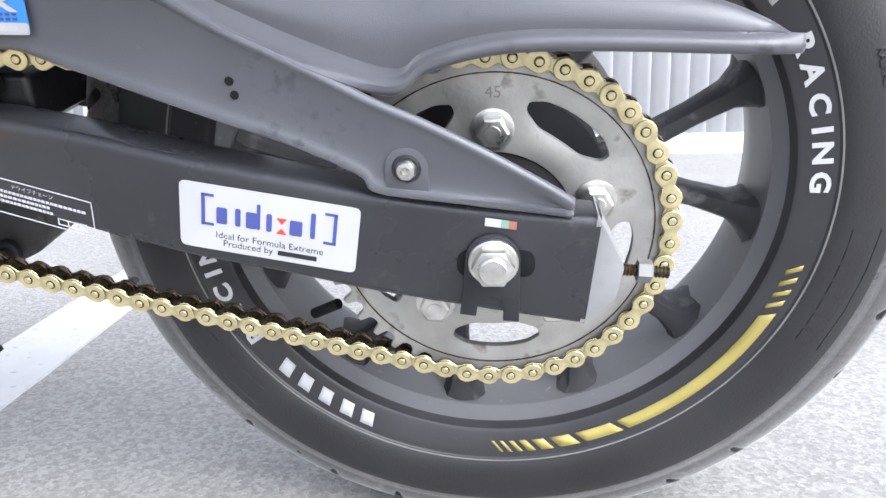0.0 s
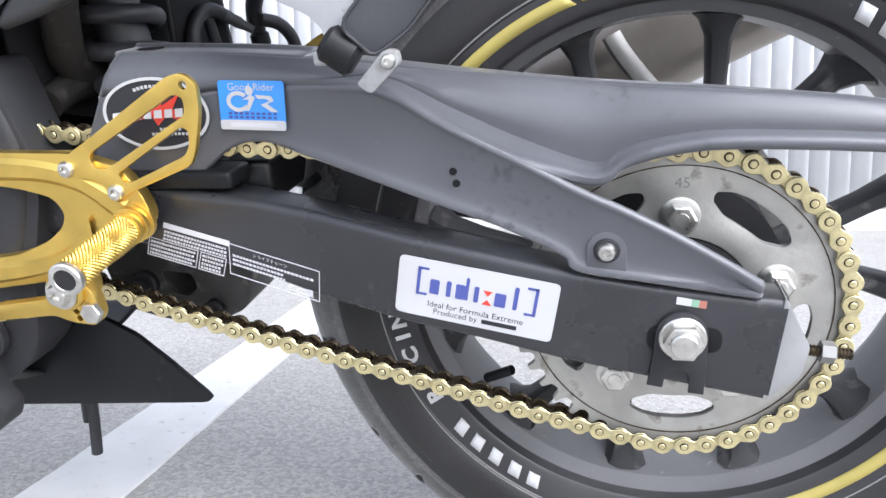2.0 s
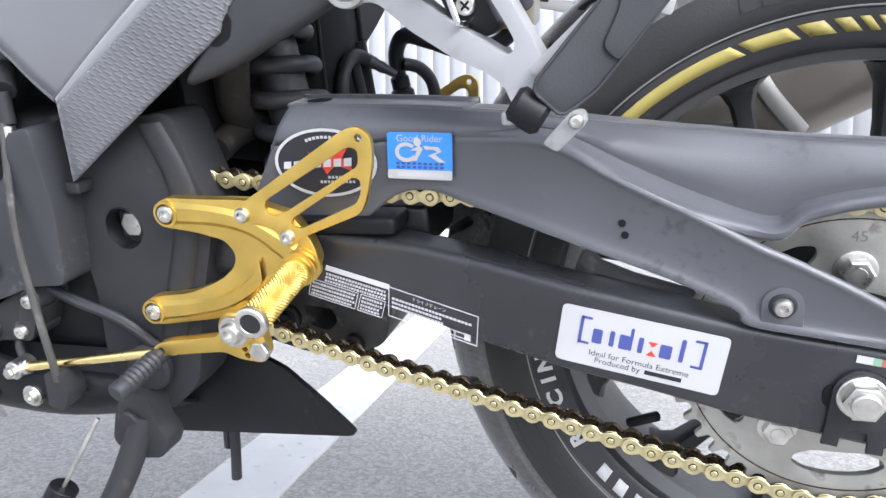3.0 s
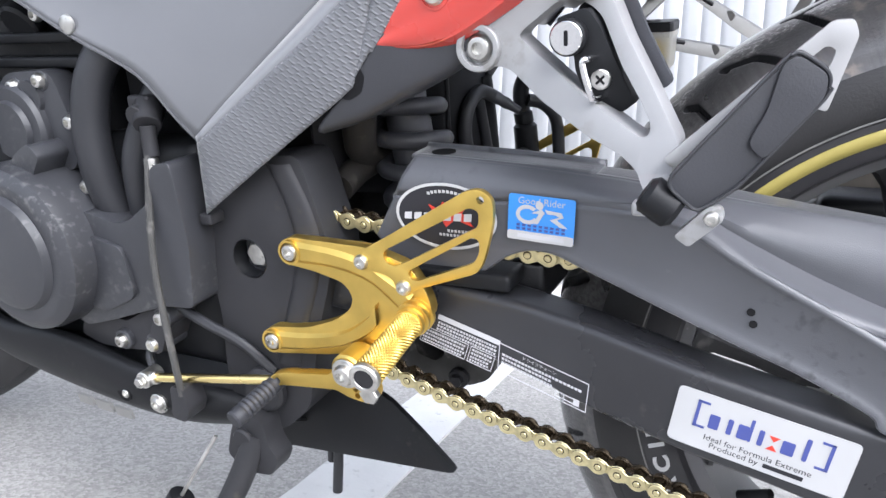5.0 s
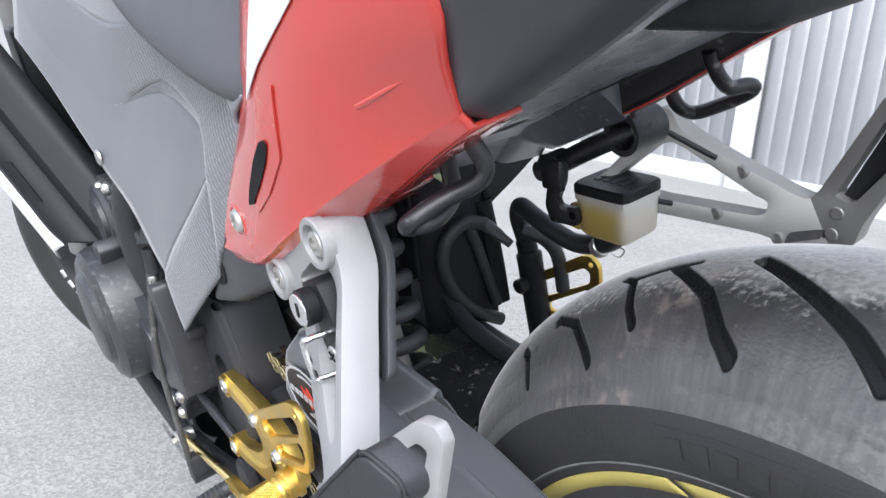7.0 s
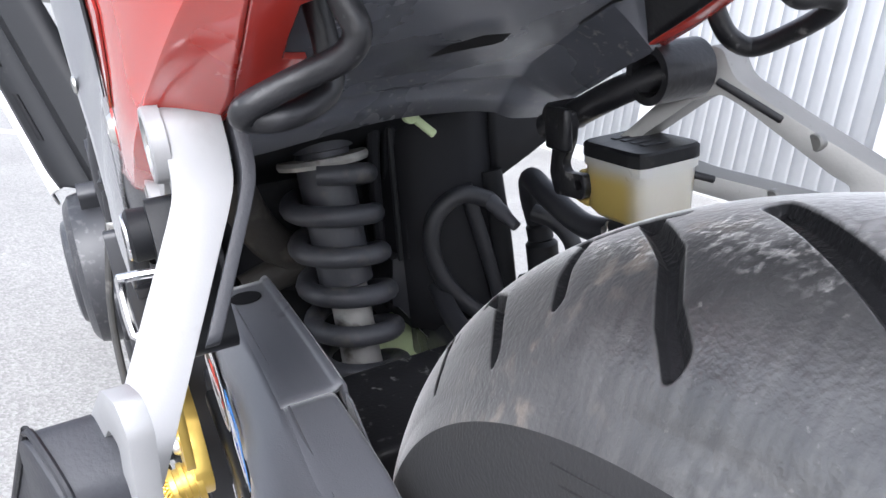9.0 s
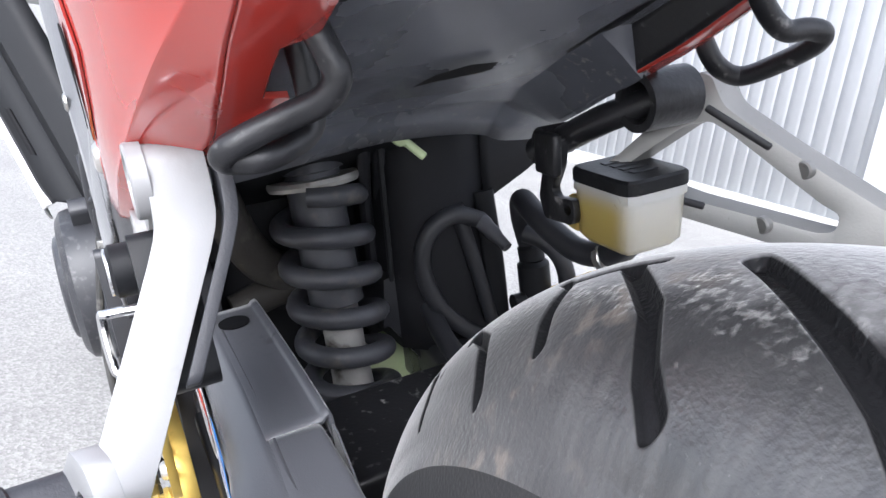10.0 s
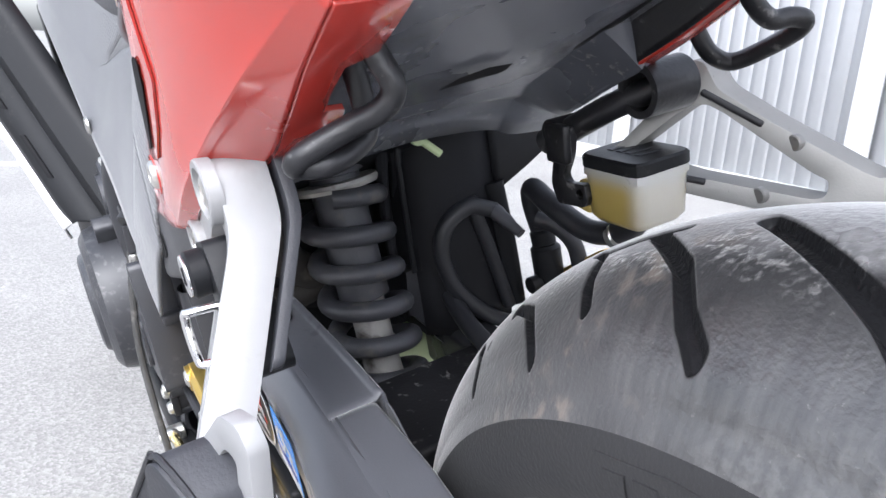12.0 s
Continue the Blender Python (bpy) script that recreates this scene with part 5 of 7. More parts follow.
for i in range(9):
    a = 118 - 6.5 * i
    x, z = -0.3665 + 0.030 * math.cos(radians(a)), 0.1485 + 0.0185 * math.sin(radians(a))
    on_guard(quad(slanted(x, z, 0.0022, 0.0022, 0), 0, 0, 1, 1), STICKER, "print_bar", "", 0.0026, oval)
for z, x0, x1 in ((0.1365, -0.365, -0.347), (0.1330, -0.372, -0.343)):
    x = x0
    while x < x1:
        on_guard(quad(slanted(x, z, 0.0018, 0.0020, 0), 0, 0, 1, 1), STICKER, "print_bar", "", 0.0026, oval)
        x += 0.0030

# -- gold rear set: bracket, heel guard, peg and shift lever --
rearset = part("rearset_bracket", plate(fillet([(-0.498, 0.1275), (-0.465, 0.1265), (-0.425, 0.1260), (-0.388, 0.1150), (-0.374, 0.0940), (-0.3695, 0.0770), (-0.388, 0.0580), (-0.415, 0.0390), (-0.470, 0.0250), (-0.530, 0.0160), (-0.543, 0.0220), (-0.5425, 0.0340), (-0.531, 0.0415), (-0.492, 0.0465), (-0.462, 0.0580), (-0.446, 0.0700), (-0.4415, 0.0810), (-0.449, 0.0930), (-0.477, 0.1000), (-0.503, 0.1030), (-0.5095, 0.1120), (-0.5085, 0.1220)], 0.008, 3), -0.1200, -0.1090, 0.0025, segments=3), GOLD, moto, "gold anodised rear set footrest bracket", angle=28)
# machined rib along the two arms
for pts in ([(-0.494, 0.1150), (-0.455, 0.1130), (-0.425, 0.1060), (-0.404, 0.0930), (-0.388, 0.0800)], [(-0.530, 0.0290), (-0.49, 0.0340), (-0.455, 0.0430), (-0.430, 0.0580), (-0.420, 0.0700)]):
    rows = []
    for i, (x, z) in enumerate(pts):
        w = (0.0095, 0.0085, 0.0085, 0.010, 0.012)[i]
        rows.append([(x - 0.003, -0.1195, z - w), (x, -0.1232, z - w + 0.004), (x, -0.1232, z + w - 0.004), (x + 0.003, -0.1195, z + w)])
    part("raised_rib", loft(fine([[Vector(p) for p in r] for r in rows], 5, 1)), GOLD, rearset, angle=25)
for x, z in ((-0.4975, 0.1150), (-0.5295, 0.0290)):
    part("spacer", rod((x, -0.108, z), (x, -0.092, z), 0.0105), GOLD, rearset)
    part("bolt_cup", lathe([(-0.1238, 0.0105), (-0.1238, 0.0085), (-0.1195, 0.0085), (-0.1195, 0.0105)], 28, (x, 0, z)), GOLD, rearset)
    socket_bolt("bracket_bolt", rearset, (x, -0.1200, z), 0.0080, 0.0060)
# heel guard
hg_out = fillet([(-0.4340, 0.1180), (-0.4300, 0.1225), (-0.4190, 0.1290), (-0.4090, 0.1345), (-0.3350, 0.1785), (-0.3240, 0.1805), (-0.3150, 0.1730), (-0.3155, 0.1560), (-0.3230, 0.1290), (-0.3285, 0.1175), (-0.3800, 0.0980), (-0.3850, 0.0950), (-0.3915, 0.0925), (-0.3985, 0.0970), (-0.4000, 0.1040), (-0.4100, 0.1085), (-0.4280, 0.1085), (-0.4345, 0.1130)], 0.006, 3)
hg_holes = [fillet([(-0.4065, 0.1265), (-0.3330, 0.1665), (-0.3260, 0.1640), (-0.3268, 0.1525), (-0.3853, 0.1205), (-0.3980, 0.1145), (-0.4065, 0.1175)], 0.004, 3), fillet([(-0.3865, 0.1122), (-0.3320, 0.1445), (-0.3265, 0.1425), (-0.3270, 0.1325), (-0.3320, 0.1245), (-0.3790, 0.1050), (-0.3850, 0.1060)], 0.0035, 3), disc(-0.3245, 0.1722, 0.0028, 14)]
part("heel_guard", plate(hg_out, -0.1245, -0.1195, 0.0010, hg_holes), GOLD, rearset, "gold anodised cut-out heel guard", angle=28)
for x, z in ((-0.4270, 0.1155), (-0.3910, 0.0985)):
    socket_bolt("heel_guard_bolt", rearset, (x, -0.1245, z), 0.0062, 0.0042)
# foot peg, knurled
PEG0, PEG1 = Vector((-0.3850, -0.1165, 0.0750)), Vector((-0.3795, -0.2060, 0.0665))
peg_prof = [(0, 0.0150), (0.004, 0.0150), (0.0045, 0.0128), (0.008, 0.0128), (0.0085, 0.0140), (0.0115, 0.0140), (0.0120, 0.0112), (0.015, 0.0112), (0.0155, 0.0125), (0.0185, 0.0120)]
part("peg_collar", turned(PEG0, PEG1, peg_prof, 32), GOLD, rearset)


def knurled():
    """A peg with a cut diamond pattern."""
    d = (PEG1 - PEG0).length
    n, k, rows = 144, 120, []
    for i in range(k):
        s = 0.0175 + (d - 0.0205) * i / (k - 1)
        row = []
        for j in range(n):
            u, v = 24 * j / n, (s - 0.0175) / 0.0036
            r = 0.0101 + 0.0013 * abs(math.sin(math.pi * (u + v) / 1) * math.sin(math.pi * (u - v) / 1)) if 3 < i < k - 3 else 0.0108
            row.append((r * math.cos(2 * math.pi * j / n), s, r * math.sin(2 * math.pi * j / n)))
        rows.append(row)
    return moved(loft(rows, closed=True, caps=True), along(PEG0, PEG1))


part("footpeg", knurled(), GOLD, rearset, "knurled gold footpeg", angle=25)
tip = along(PEG0, PEG1) @ Matrix.Translation((0, (PEG1 - PEG0).length - 0.003, 0))
part("peg_end", moved(lathe([(0, 0.0070), (0, 0.0106), (0.001, 0.0113), (0.0042, 0.0113), (0.0052, 0.0104), (0.0052, 0.0076), (0.0040, 0.0070)], 36), tip), BOLT, rearset, "worn bare-metal peg end")
part("peg_plug", moved(lathe([(0, 0), (0, 0.0072), (0.0046, 0.0072), (0.0046, 0)], 28, close=False), tip), CHIPPED, rearset)
part("small_hole", moved(lathe([(0, 0), (0, 0.0032), (-0.0006, 0.0032), (-0.0006, 0)], 14, close=False), Matrix.Translation((-0.3985, -0.1232, 0.0715))), SHADE_BLACK, rearset)
# shift lever
PIV = (-0.4350, 0.0300)
part("lever_boss", rod((PIV[0], -0.122, PIV[1]), (PIV[0], -0.150, PIV[1]), 0.0150, n=32, bevel=0.002), GOLD, rearset)
part("lever_washer", rod((PIV[0], -0.150, PIV[1]), (PIV[0], -0.1525, PIV[1]), 0.0125, n=28), BOLT, rearset)
socket_bolt("lever_bolt", rearset, (PIV[0], -0.1525, PIV[1]), 0.0090, 0.0065)
lever = fillet([(-0.4210, 0.0360), (-0.4330, 0.0430), (-0.4480, 0.0350), (-0.4560, 0.0210), (-0.5050, 0.0135), (-0.5160, 0.0100), (-0.5230, 0.0020), (-0.5190, -0.0040), (-0.5070, 0.0015), (-0.4520, 0.0080), (-0.4380, 0.0030), (-0.4180, 0.0010), (-0.4120, 0.0100), (-0.4140, 0.0250)], 0.004, 3)
shift = part("shift_lever", plate(lever, -0.1440, -0.1340, 0.0015, holes=[disc(-0.4325, 0.0120, 0.0024, 12), disc(-0.4250, 0.0125, 0.0024, 12), disc(-0.4310, 0.0065, 0.0024, 12), disc(-0.4235, 0.0070, 0.0024, 12), disc(-0.5120, 0.0045, 0.0030, 14)]), GOLD, rearset, "gold anodised shift lever", angle=28)
part("toe_peg", turned((-0.517, -0.138, 0.000), (-0.5265, -0.1880, -0.0125), [(0, 0.0075), (0.006, 0.0075)] + [(0.008 + 0.0023 * i, 0.0086 if i % 2 else 0.0076) for i in range(16)] + [(0.046, 0.0082), (0.050, 0.0082), (0.0515, 0.0070)], 28), RUBBER, rearset, "ribbed black rubber toe peg")
part("shift_rod", rod((-0.664, -0.1420, -0.0230), (-0.437, -0.1320, 0.0120), 0.0044, n=16), GOLD_EDGE, rearset, "pale gold shift rod")
part("lever_nut", rod((-0.4170, -0.144, 0.0130), (-0.4170, -0.150, 0.0130), 0.0085, n=6), BOLT, rearset)
part("rod_joint", join(rod((-0.678, -0.1425, -0.0250), (-0.660, -0.1415, -0.0222), 0.0070), rod((-0.672, -0.150, -0.0242), (-0.672, -0.130, -0.0242), 0.0085)), BOLT, rearset, "steel ball joint")
part("joint_bolt", rod((-0.672, -0.156, -0.0242), (-0.672, -0.150, -0.0242), 0.0055, n=6), BOLT, rearset)

# -- frame pivot plate --
pivot_hole = disc(-0.5560, 0.0970, 0.0185, 28)
frame_plate = part("pivot_plate", plate(fillet([(-0.6050, 0.1750), (-0.5150, 0.1900), (-0.4900, 0.1930), (-0.4760, 0.1400), (-0.4690, 0.1180), (-0.4720, 0.0900), (-0.4860, 0.0500), (-0.5000, 0.0020), (-0.5120, -0.0450), (-0.5450, -0.0750), (-0.5950, -0.0850), (-0.6060, -0.0250), (-0.6000, 0.0350), (-0.6030, 0.0700), (-0.5950, 0.1150)], 0.012, 4), -0.1060, -0.060, 0.005, [pivot_hole], segments=3), FRAME, moto, "dark grey painted frame pivot plate", angle=35)
part("pivot_cup", lathe([(-0.1055, 0.0185), (-0.1065, 0.0175), (-0.088, 0.0165), (-0.082, 0.0165), (-0.082, 0.0185)], 32, (-0.5560, 0, 0.0970)), BLACK, frame_plate)
part("pivot_bolt", moved(hex_head(0.0125, 0.014), Matrix.Translation((-0.5560, -0.082, 0.0970))), BOLT, frame_plate, "zinc plated pivot bolt")
part("pivot_floor", lathe([(-0.0815, 0), (-0.0815, 0.018), (-0.078, 0.018), (-0.078, 0)], 28, (-0.5560, 0, 0.0970), close=False), BLACK, frame_plate)
rows = []
for x0, z, w in ((-0.503, 0.185, 0.016), (-0.488, 0.150, 0.017), (-0.482, 0.118, 0.018), (-0.489, 0.085, 0.018), (-0.504, 0.045, 0.018), (-0.520, 0.000, 0.018)):
    rows.append([Vector((x0 - w - 0.004, -0.1055, z)), Vector((x0 - w + 0.003, -0.1105, z)), Vector((x0 - 0.004, -0.1110, z)), Vector((x0 + 0.004, -0.1075, z)), Vector((x0 + 0.008, -0.0950, z))])
part("frame_rib", loft(fine(rows, 4, 3)), FRAME, frame_plate)
part("clip", block(-0.589, -0.576, -0.124, -0.106, 0.131, 0.141, 0.002), FRAME, frame_plate)
part("frame_back", plate([(-0.62, 0.19), (-0.50, 0.20), (-0.50, 0.10), (-0.52, -0.05), (-0.62, -0.06)], 0.095, 0.13, 0.004), FRAME, moto, "far side frame plate")
part("stand_boss", rod((-0.5560, -0.106, -0.030), (-0.5560, -0.118, -0.030), 0.022, n=32, bevel=0.003), FRAME, frame_plate)

# -- side stand --
stand = part("side_stand", tube([(-0.566, -0.122, -0.075), (-0.583, -0.150, -0.13), (-0.612, -0.205, -0.20), (-0.630, -0.240, -0.245)], lambda t: 0.0125 - 0.002 * t, 18), FRAME, moto, "dark steel side stand, folded down")
part("stand_head", plate(fillet([(-0.600, -0.100), (-0.590, -0.070), (-0.580, -0.052), (-0.565, -0.046), (-0.550, -0.056), (-0.548, -0.080), (-0.538, -0.092), (-0.548, -0.112), (-0.580, -0.116)], 0.007), -0.1300, -0.1060, 0.003), FRAME, stand)
part("stand_pivot_bolt", rod((-0.5740, -0.130, -0.0760), (-0.5740, -0.136, -0.0760), 0.0110, n=28, bevel=0.002), FRAME, stand)
part("stand_foot", block(-0.665, -0.595, -0.262, -0.222, -0.256, -0.243, 0.004), FRAME, stand)
part("stand_spring", tube([(-0.5735, -0.165, -0.052), (-0.590, -0.178, -0.082), (-0.607, -0.19, -0.112)], 0.0018, 8), BOLT, stand)
part("spring_sleeve", rod((-0.604, -0.188, -0.108), (-0.640, -0.212, -0.168), 0.0125), BLACK, stand, "black rubber spring sleeve")

# -- black fin ahead of the tyre and its drain hoses --
part("belly_fin", plate(fillet([(-0.600, -0.136), (-0.400, -0.1205), (-0.3925, -0.1175), (-0.3960, -0.1120), (-0.425, -0.0830), (-0.456, -0.0550), (-0.485, -0.0400), (-0.600, -0.0350)], 0.004), -0.056, -0.050, 0.0015), BLACK, moto, "matt black plastic belly fin")
part("drain_hose", tube([(-0.560, -0.003, -0.10), (-0.565, -0.004, -0.17), (-0.572, -0.006, -0.226)], 0.0058, 12), HOSE, moto, "black rubber drain hose")
part("drain_hose", tube([(-0.578, 0.01, -0.10), (-0.580, 0.008, -0.15), (-0.583, 0.006, -0.195)], 0.0055, 12), HOSE, moto, "black rubber drain hose")

# -- passenger footrest hanger --
def flare(x, z):
    """How far the hanger leans outwards below the line of its two upper bolts."""
    d = 0.2725 + (x + 0.3275) * 0.611 - z - 0.027
    return -0.436 * (d if d > 0.012 else max(0.0, d + 0.012) ** 2 / 0.048) - max(0.0, 0.205 - z) * 1.2


h_out = [(-0.3415, 0.2740), (-0.3350, 0.2640), (-0.3250, 0.2595), (-0.3140, 0.2605), (-0.3060, 0.2585), (-0.2810, 0.2410), (-0.2470, 0.2230), (-0.2230, 0.2140), (-0.2130, 0.2070), (-0.2080, 0.2010), (-0.2020, 0.1960), (-0.1940, 0.2010), (-0.1915, 0.2090), (-0.1890, 0.2225), (-0.2080, 0.2510), (-0.2265, 0.2780), (-0.2385, 0.2990), (-0.2440, 0.3160), (-0.2470, 0.3250), (-0.2540, 0.3300), (-0.2670, 0.3270), (-0.2770, 0.3150), (-0.3130, 0.2990), (-0.3360, 0.2850), (-0.3410, 0.2790)]
h_in = [(-0.3000, 0.2790), (-0.2970, 0.2830), (-0.2790, 0.2960), (-0.2730, 0.3000), (-0.2590, 0.3000), (-0.2500, 0.2950), (-0.2440, 0.2890), (-0.2290, 0.2630), (-0.2140, 0.2430), (-0.2070, 0.2320), (-0.2070, 0.2260), (-0.2120, 0.2240), (-0.2200, 0.2280), (-0.2530, 0.2460), (-0.2880, 0.2690)]
hanger = part("footrest_hanger", plate(fillet(h_out, 0.004, 3), -0.1065, -0.0830, 0.0024, [fillet(h_in, 0.003, 3)], warp=lambda x, z: flare(x, z), segments=3), SILVER, moto, "silver cast aluminium passenger footrest hanger", angle=30)
for x, z in ((-0.3275, 0.2725), (-0.2580, 0.3150)):
    part("boss_ring", lathe([(-0.1050, 0.0160), (-0.1110, 0.0155), (-0.1118, 0.0148), (-0.1118, 0.0118), (-0.1080, 0.0112), (-0.1050, 0.0112)], 36, (x, 0, z)), SILVER, hanger)
    socket_bolt("hanger_bolt", hanger, (x, -0.1062, z), 0.0090, 0.0052)
back_out = [(-0.2640, 0.3230), (-0.2470, 0.3270), (-0.2360, 0.3010), (-0.2235, 0.2790), (-0.2040, 0.2505), (-0.2120, 0.2450), (-0.2330, 0.2670), (-0.2560, 0.2980)]
part("rubber_backing", moved(plate(fillet(back_out, 0.004, 3), -0.0826, -0.0770, 0.0012, warp=lambda x, z: flare(x, z)), Matrix.Translation((0.0035, 0.0020, 0.0005))), RUBBER, hanger, "black rubber backing with a dusty edge")
# folded rubber-topped peg with its silver loop
part("footrest_knuckle", rod((-0.2030, -0.1765, 0.2015), (-0.1855, -0.1745, 0.1895), 0.0112, n=28, bevel=0.003), BLACK, hanger)
part("knuckle_pin", plate(fillet([(-0.1865, 0.1770), (-0.1785, 0.1715), (-0.1610, 0.1880), (-0.1625, 0.1945), (-0.1690, 0.1955)], 0.0025), -0.1780, -0.1700, 0.0010), SILVER, hanger, "silver peg stop")
socket_bolt("stop_bolt", hanger, (-0.1670, -0.1780, 0.1890), 0.0042, 0.0030)
part("knuckle_lug", block(-0.2090, -0.1900, -0.182, -0.172, 0.1880, 0.1960, 0.002), SILVER, hanger)


def pad_y(x):
    return 0.4 * (x + 0.118)


pad_out = fillet([(-0.1900, 0.2080), (-0.1850, 0.2165), (-0.1390, 0.2700), (-0.1330, 0.2730), (-0.1180, 0.2620), (-0.1185, 0.2500), (-0.1560, 0.2050), (-0.1640, 0.1990), (-0.1760, 0.1920)], 0.005, 3)
peg_pad = part("footrest_pad", plate(pad_out, -0.155, -0.137, 0.003, warp=lambda x, z: pad_y(x), segments=3), RUBBER, hanger, "scuffed grey-black rubber footrest pad", angle=40)
part("pad_end", plate(fillet([(-0.1400, 0.2670), (-0.1335, 0.2715), (-0.1190, 0.2610), (-0.1195, 0.2500), (-0.1450, 0.2190), (-0.1530, 0.2280), (-0.1450, 0.2450)], 0.004, 3), -0.1575, -0.150, 0.0020, warp=lambda x, z: pad_y(x), segments=3), RUBBER, peg_pad)
rim = [(x, -0.1555 + pad_y(x), z) for x, z in pad_out[::2]]
part("pad_bead", tube(rim, 0.0011, 8, 2, closed=True), HOSE, peg_pad)
loop_out = fillet([(-0.1962, 0.2167), (-0.1195, 0.2858), (-0.1100, 0.2858), (-0.1072, 0.2780), (-0.1180, 0.2400), (-0.1255, 0.2430), (-0.1165, 0.2715), (-0.1215, 0.2738), (-0.1905, 0.2112)], 0.0025, 4)
part("footrest_loop", plate(loop_out, 0.0030, -0.0030, 0.0010, warp=lambda x, z: -0.1395 + 0.284 * (x + 0.116), segments=2), SILVER, hanger, "flat silver aluminium footrest loop", angle=40)

# helmet lock in the hanger's opening
lockbox = part("helmet_lock", plate(fillet([(-0.2720, 0.2900), (-0.2520, 0.2960), (-0.2440, 0.2850), (-0.2220, 0.2400), (-0.2290, 0.2330), (-0.2500, 0.2400), (-0.2590, 0.2580), (-0.2600, 0.2690)], 0.004), -0.1180, -0.0960, 0.002), BLACK, moto, "black helmet lock with a steel hook")
part("lock_barrel", rod((-0.2620, -0.100, 0.2790), (-0.2620, -0.1265, 0.2790), 0.0112, n=30, bevel=0.0012), BLACK, lockbox)
part("lock_face", rod((-0.2620, -0.1262, 0.2790), (-0.2620, -0.1278, 0.2790), 0.0100, n=30), CHROME, lockbox)
part("key_slot", plate(fillet([(-0.2632, 0.2745), (-0.2608, 0.2745), (-0.2608, 0.2835), (-0.2632, 0.2835)], 0.001), -0.1282, -0.1277, 0), SHADE_BLACK, lockbox)
part("lock_screw", rod((-0.2425, -0.1175, 0.2535), (-0.2425, -0.1215, 0.2535), 0.0062, n=24), BOLT, lockbox)
for a in (45, 135):
    d = polar(0.0036, a)
    part("cross_slot", rod((-0.2425 - d.x, -0.1216, 0.2535 - d.z), (-0.2425 + d.x, -0.1216, 0.2535 + d.z), 0.0008, n=8), SHADE_BLACK, lockbox)
part("hook", tube([(-0.2465, -0.116, 0.2665), (-0.2480, -0.131, 0.2670), (-0.2500, -0.1335, 0.2640), (-0.2450, -0.1335, 0.2465), (-0.2430, -0.131, 0.2430), (-0.2400, -0.117, 0.2430)], 0.0021, 10, 4), CHROME, lockbox, "polished steel lock hook")

# -- grey side cover --
COVER_FRONT = (
    ([(-0.6900, -0.1280, 0.2920), (-0.678, -0.1190, 0.310), (-0.668, -0.112, 0.332), (-0.6590, -0.1060, 0.3520)], [(-0.6590, -0.1060, 0.3520), (-0.6500, -0.0980, 0.3950), (-0.6450, -0.0930, 0.4250)]),
    ([(-0.7600, -0.1290, 0.3300), (-0.752, -0.1245, 0.345), (-0.744, -0.1200, 0.360), (-0.7360, -0.1155, 0.3750)], [(-0.7360, -0.1155, 0.3750), (-0.7280, -0.1060, 0.4120), (-0.7200, -0.0980, 0.4450)]),
    ([(-0.8450, -0.1300, 0.3730), (-0.835, -0.1275, 0.385), (-0.828, -0.1250, 0.395), (-0.8200, -0.1220, 0.4080)], [(-0.8200, -0.1220, 0.4080), (-0.8120, -0.1140, 0.4370), (-0.8050, -0.1050, 0.4650)]),
    ([(-0.9600, -0.1300, 0.4110), (-0.950, -0.1275, 0.425), (-0.940, -0.1245, 0.440), (-0.9300, -0.1220, 0.4550)], [(-0.9300, -0.1220, 0.4550), (-0.925, -0.1170, 0.480), (-0.920, -0.1080, 0.505)]))
cover_rows = [[Vector(p) for p in r] for r in (
    [(-0.5740, -0.1255, 0.2090), (-0.530, -0.1215, 0.244), (-0.470, -0.110, 0.292), (-0.4120, -0.1000, 0.3390)],
    [(-0.5900, -0.1262, 0.2240), (-0.552, -0.1200, 0.262), (-0.490, -0.108, 0.312), (-0.4370, -0.0940, 0.3470)],
    [(-0.6280, -0.1265, 0.2620), (-0.600, -0.1160, 0.295), (-0.560, -0.102, 0.338), (-0.5460, -0.0890, 0.3690)], *[f[0] for f in COVER_FRONT])]
grain_rows = [[Vector(p) for p in r] for r in (
    [(-0.4220, -0.1195, 0.2480), (-0.4120, -0.1190, 0.2650), (-0.4020, -0.1170, 0.2740)],
    [(-0.4080, -0.1185, 0.2860), (-0.4000, -0.1180, 0.2900), (-0.3860, -0.1160, 0.2960)],
    [(-0.3960, -0.1175, 0.3280), (-0.3780, -0.1165, 0.3300), (-0.3520, -0.1140, 0.3310)],
    [(-0.4100, -0.1080, 0.3560), (-0.3650, -0.1110, 0.3700), (-0.3050, -0.1130, 0.3800)],
    [(-0.4550, -0.0970, 0.3680), (-0.4250, -0.0960, 0.3920), (-0.3850, -0.0985, 0.4100)],
    [(-0.5420, -0.0905, 0.3800), (-0.5300, -0.0880, 0.4120), (-0.5180, -0.0870, 0.4280)], *[f[1] for f in COVER_FRONT])]
smooth_side, grained_side = loft(fine(cover_rows, 4, 4)), loft(fine(grain_rows, 4, 4))
count = len(smooth_side.faces)
both = join(smooth_side, grained_side)
both.faces.ensure_lookup_table()
for f in both.faces[count:]:
    f.material_index = 1
bmesh.ops.remove_doubles(both, verts=both.verts, dist=0.0025)
cover = part("side_cover", both, COVER, moto, "smooth grey plastic side cover with a grained shoulder", angle=50)
cover.data.materials.append(TEXTURED)
skin(cover, 0.003, offset=0)
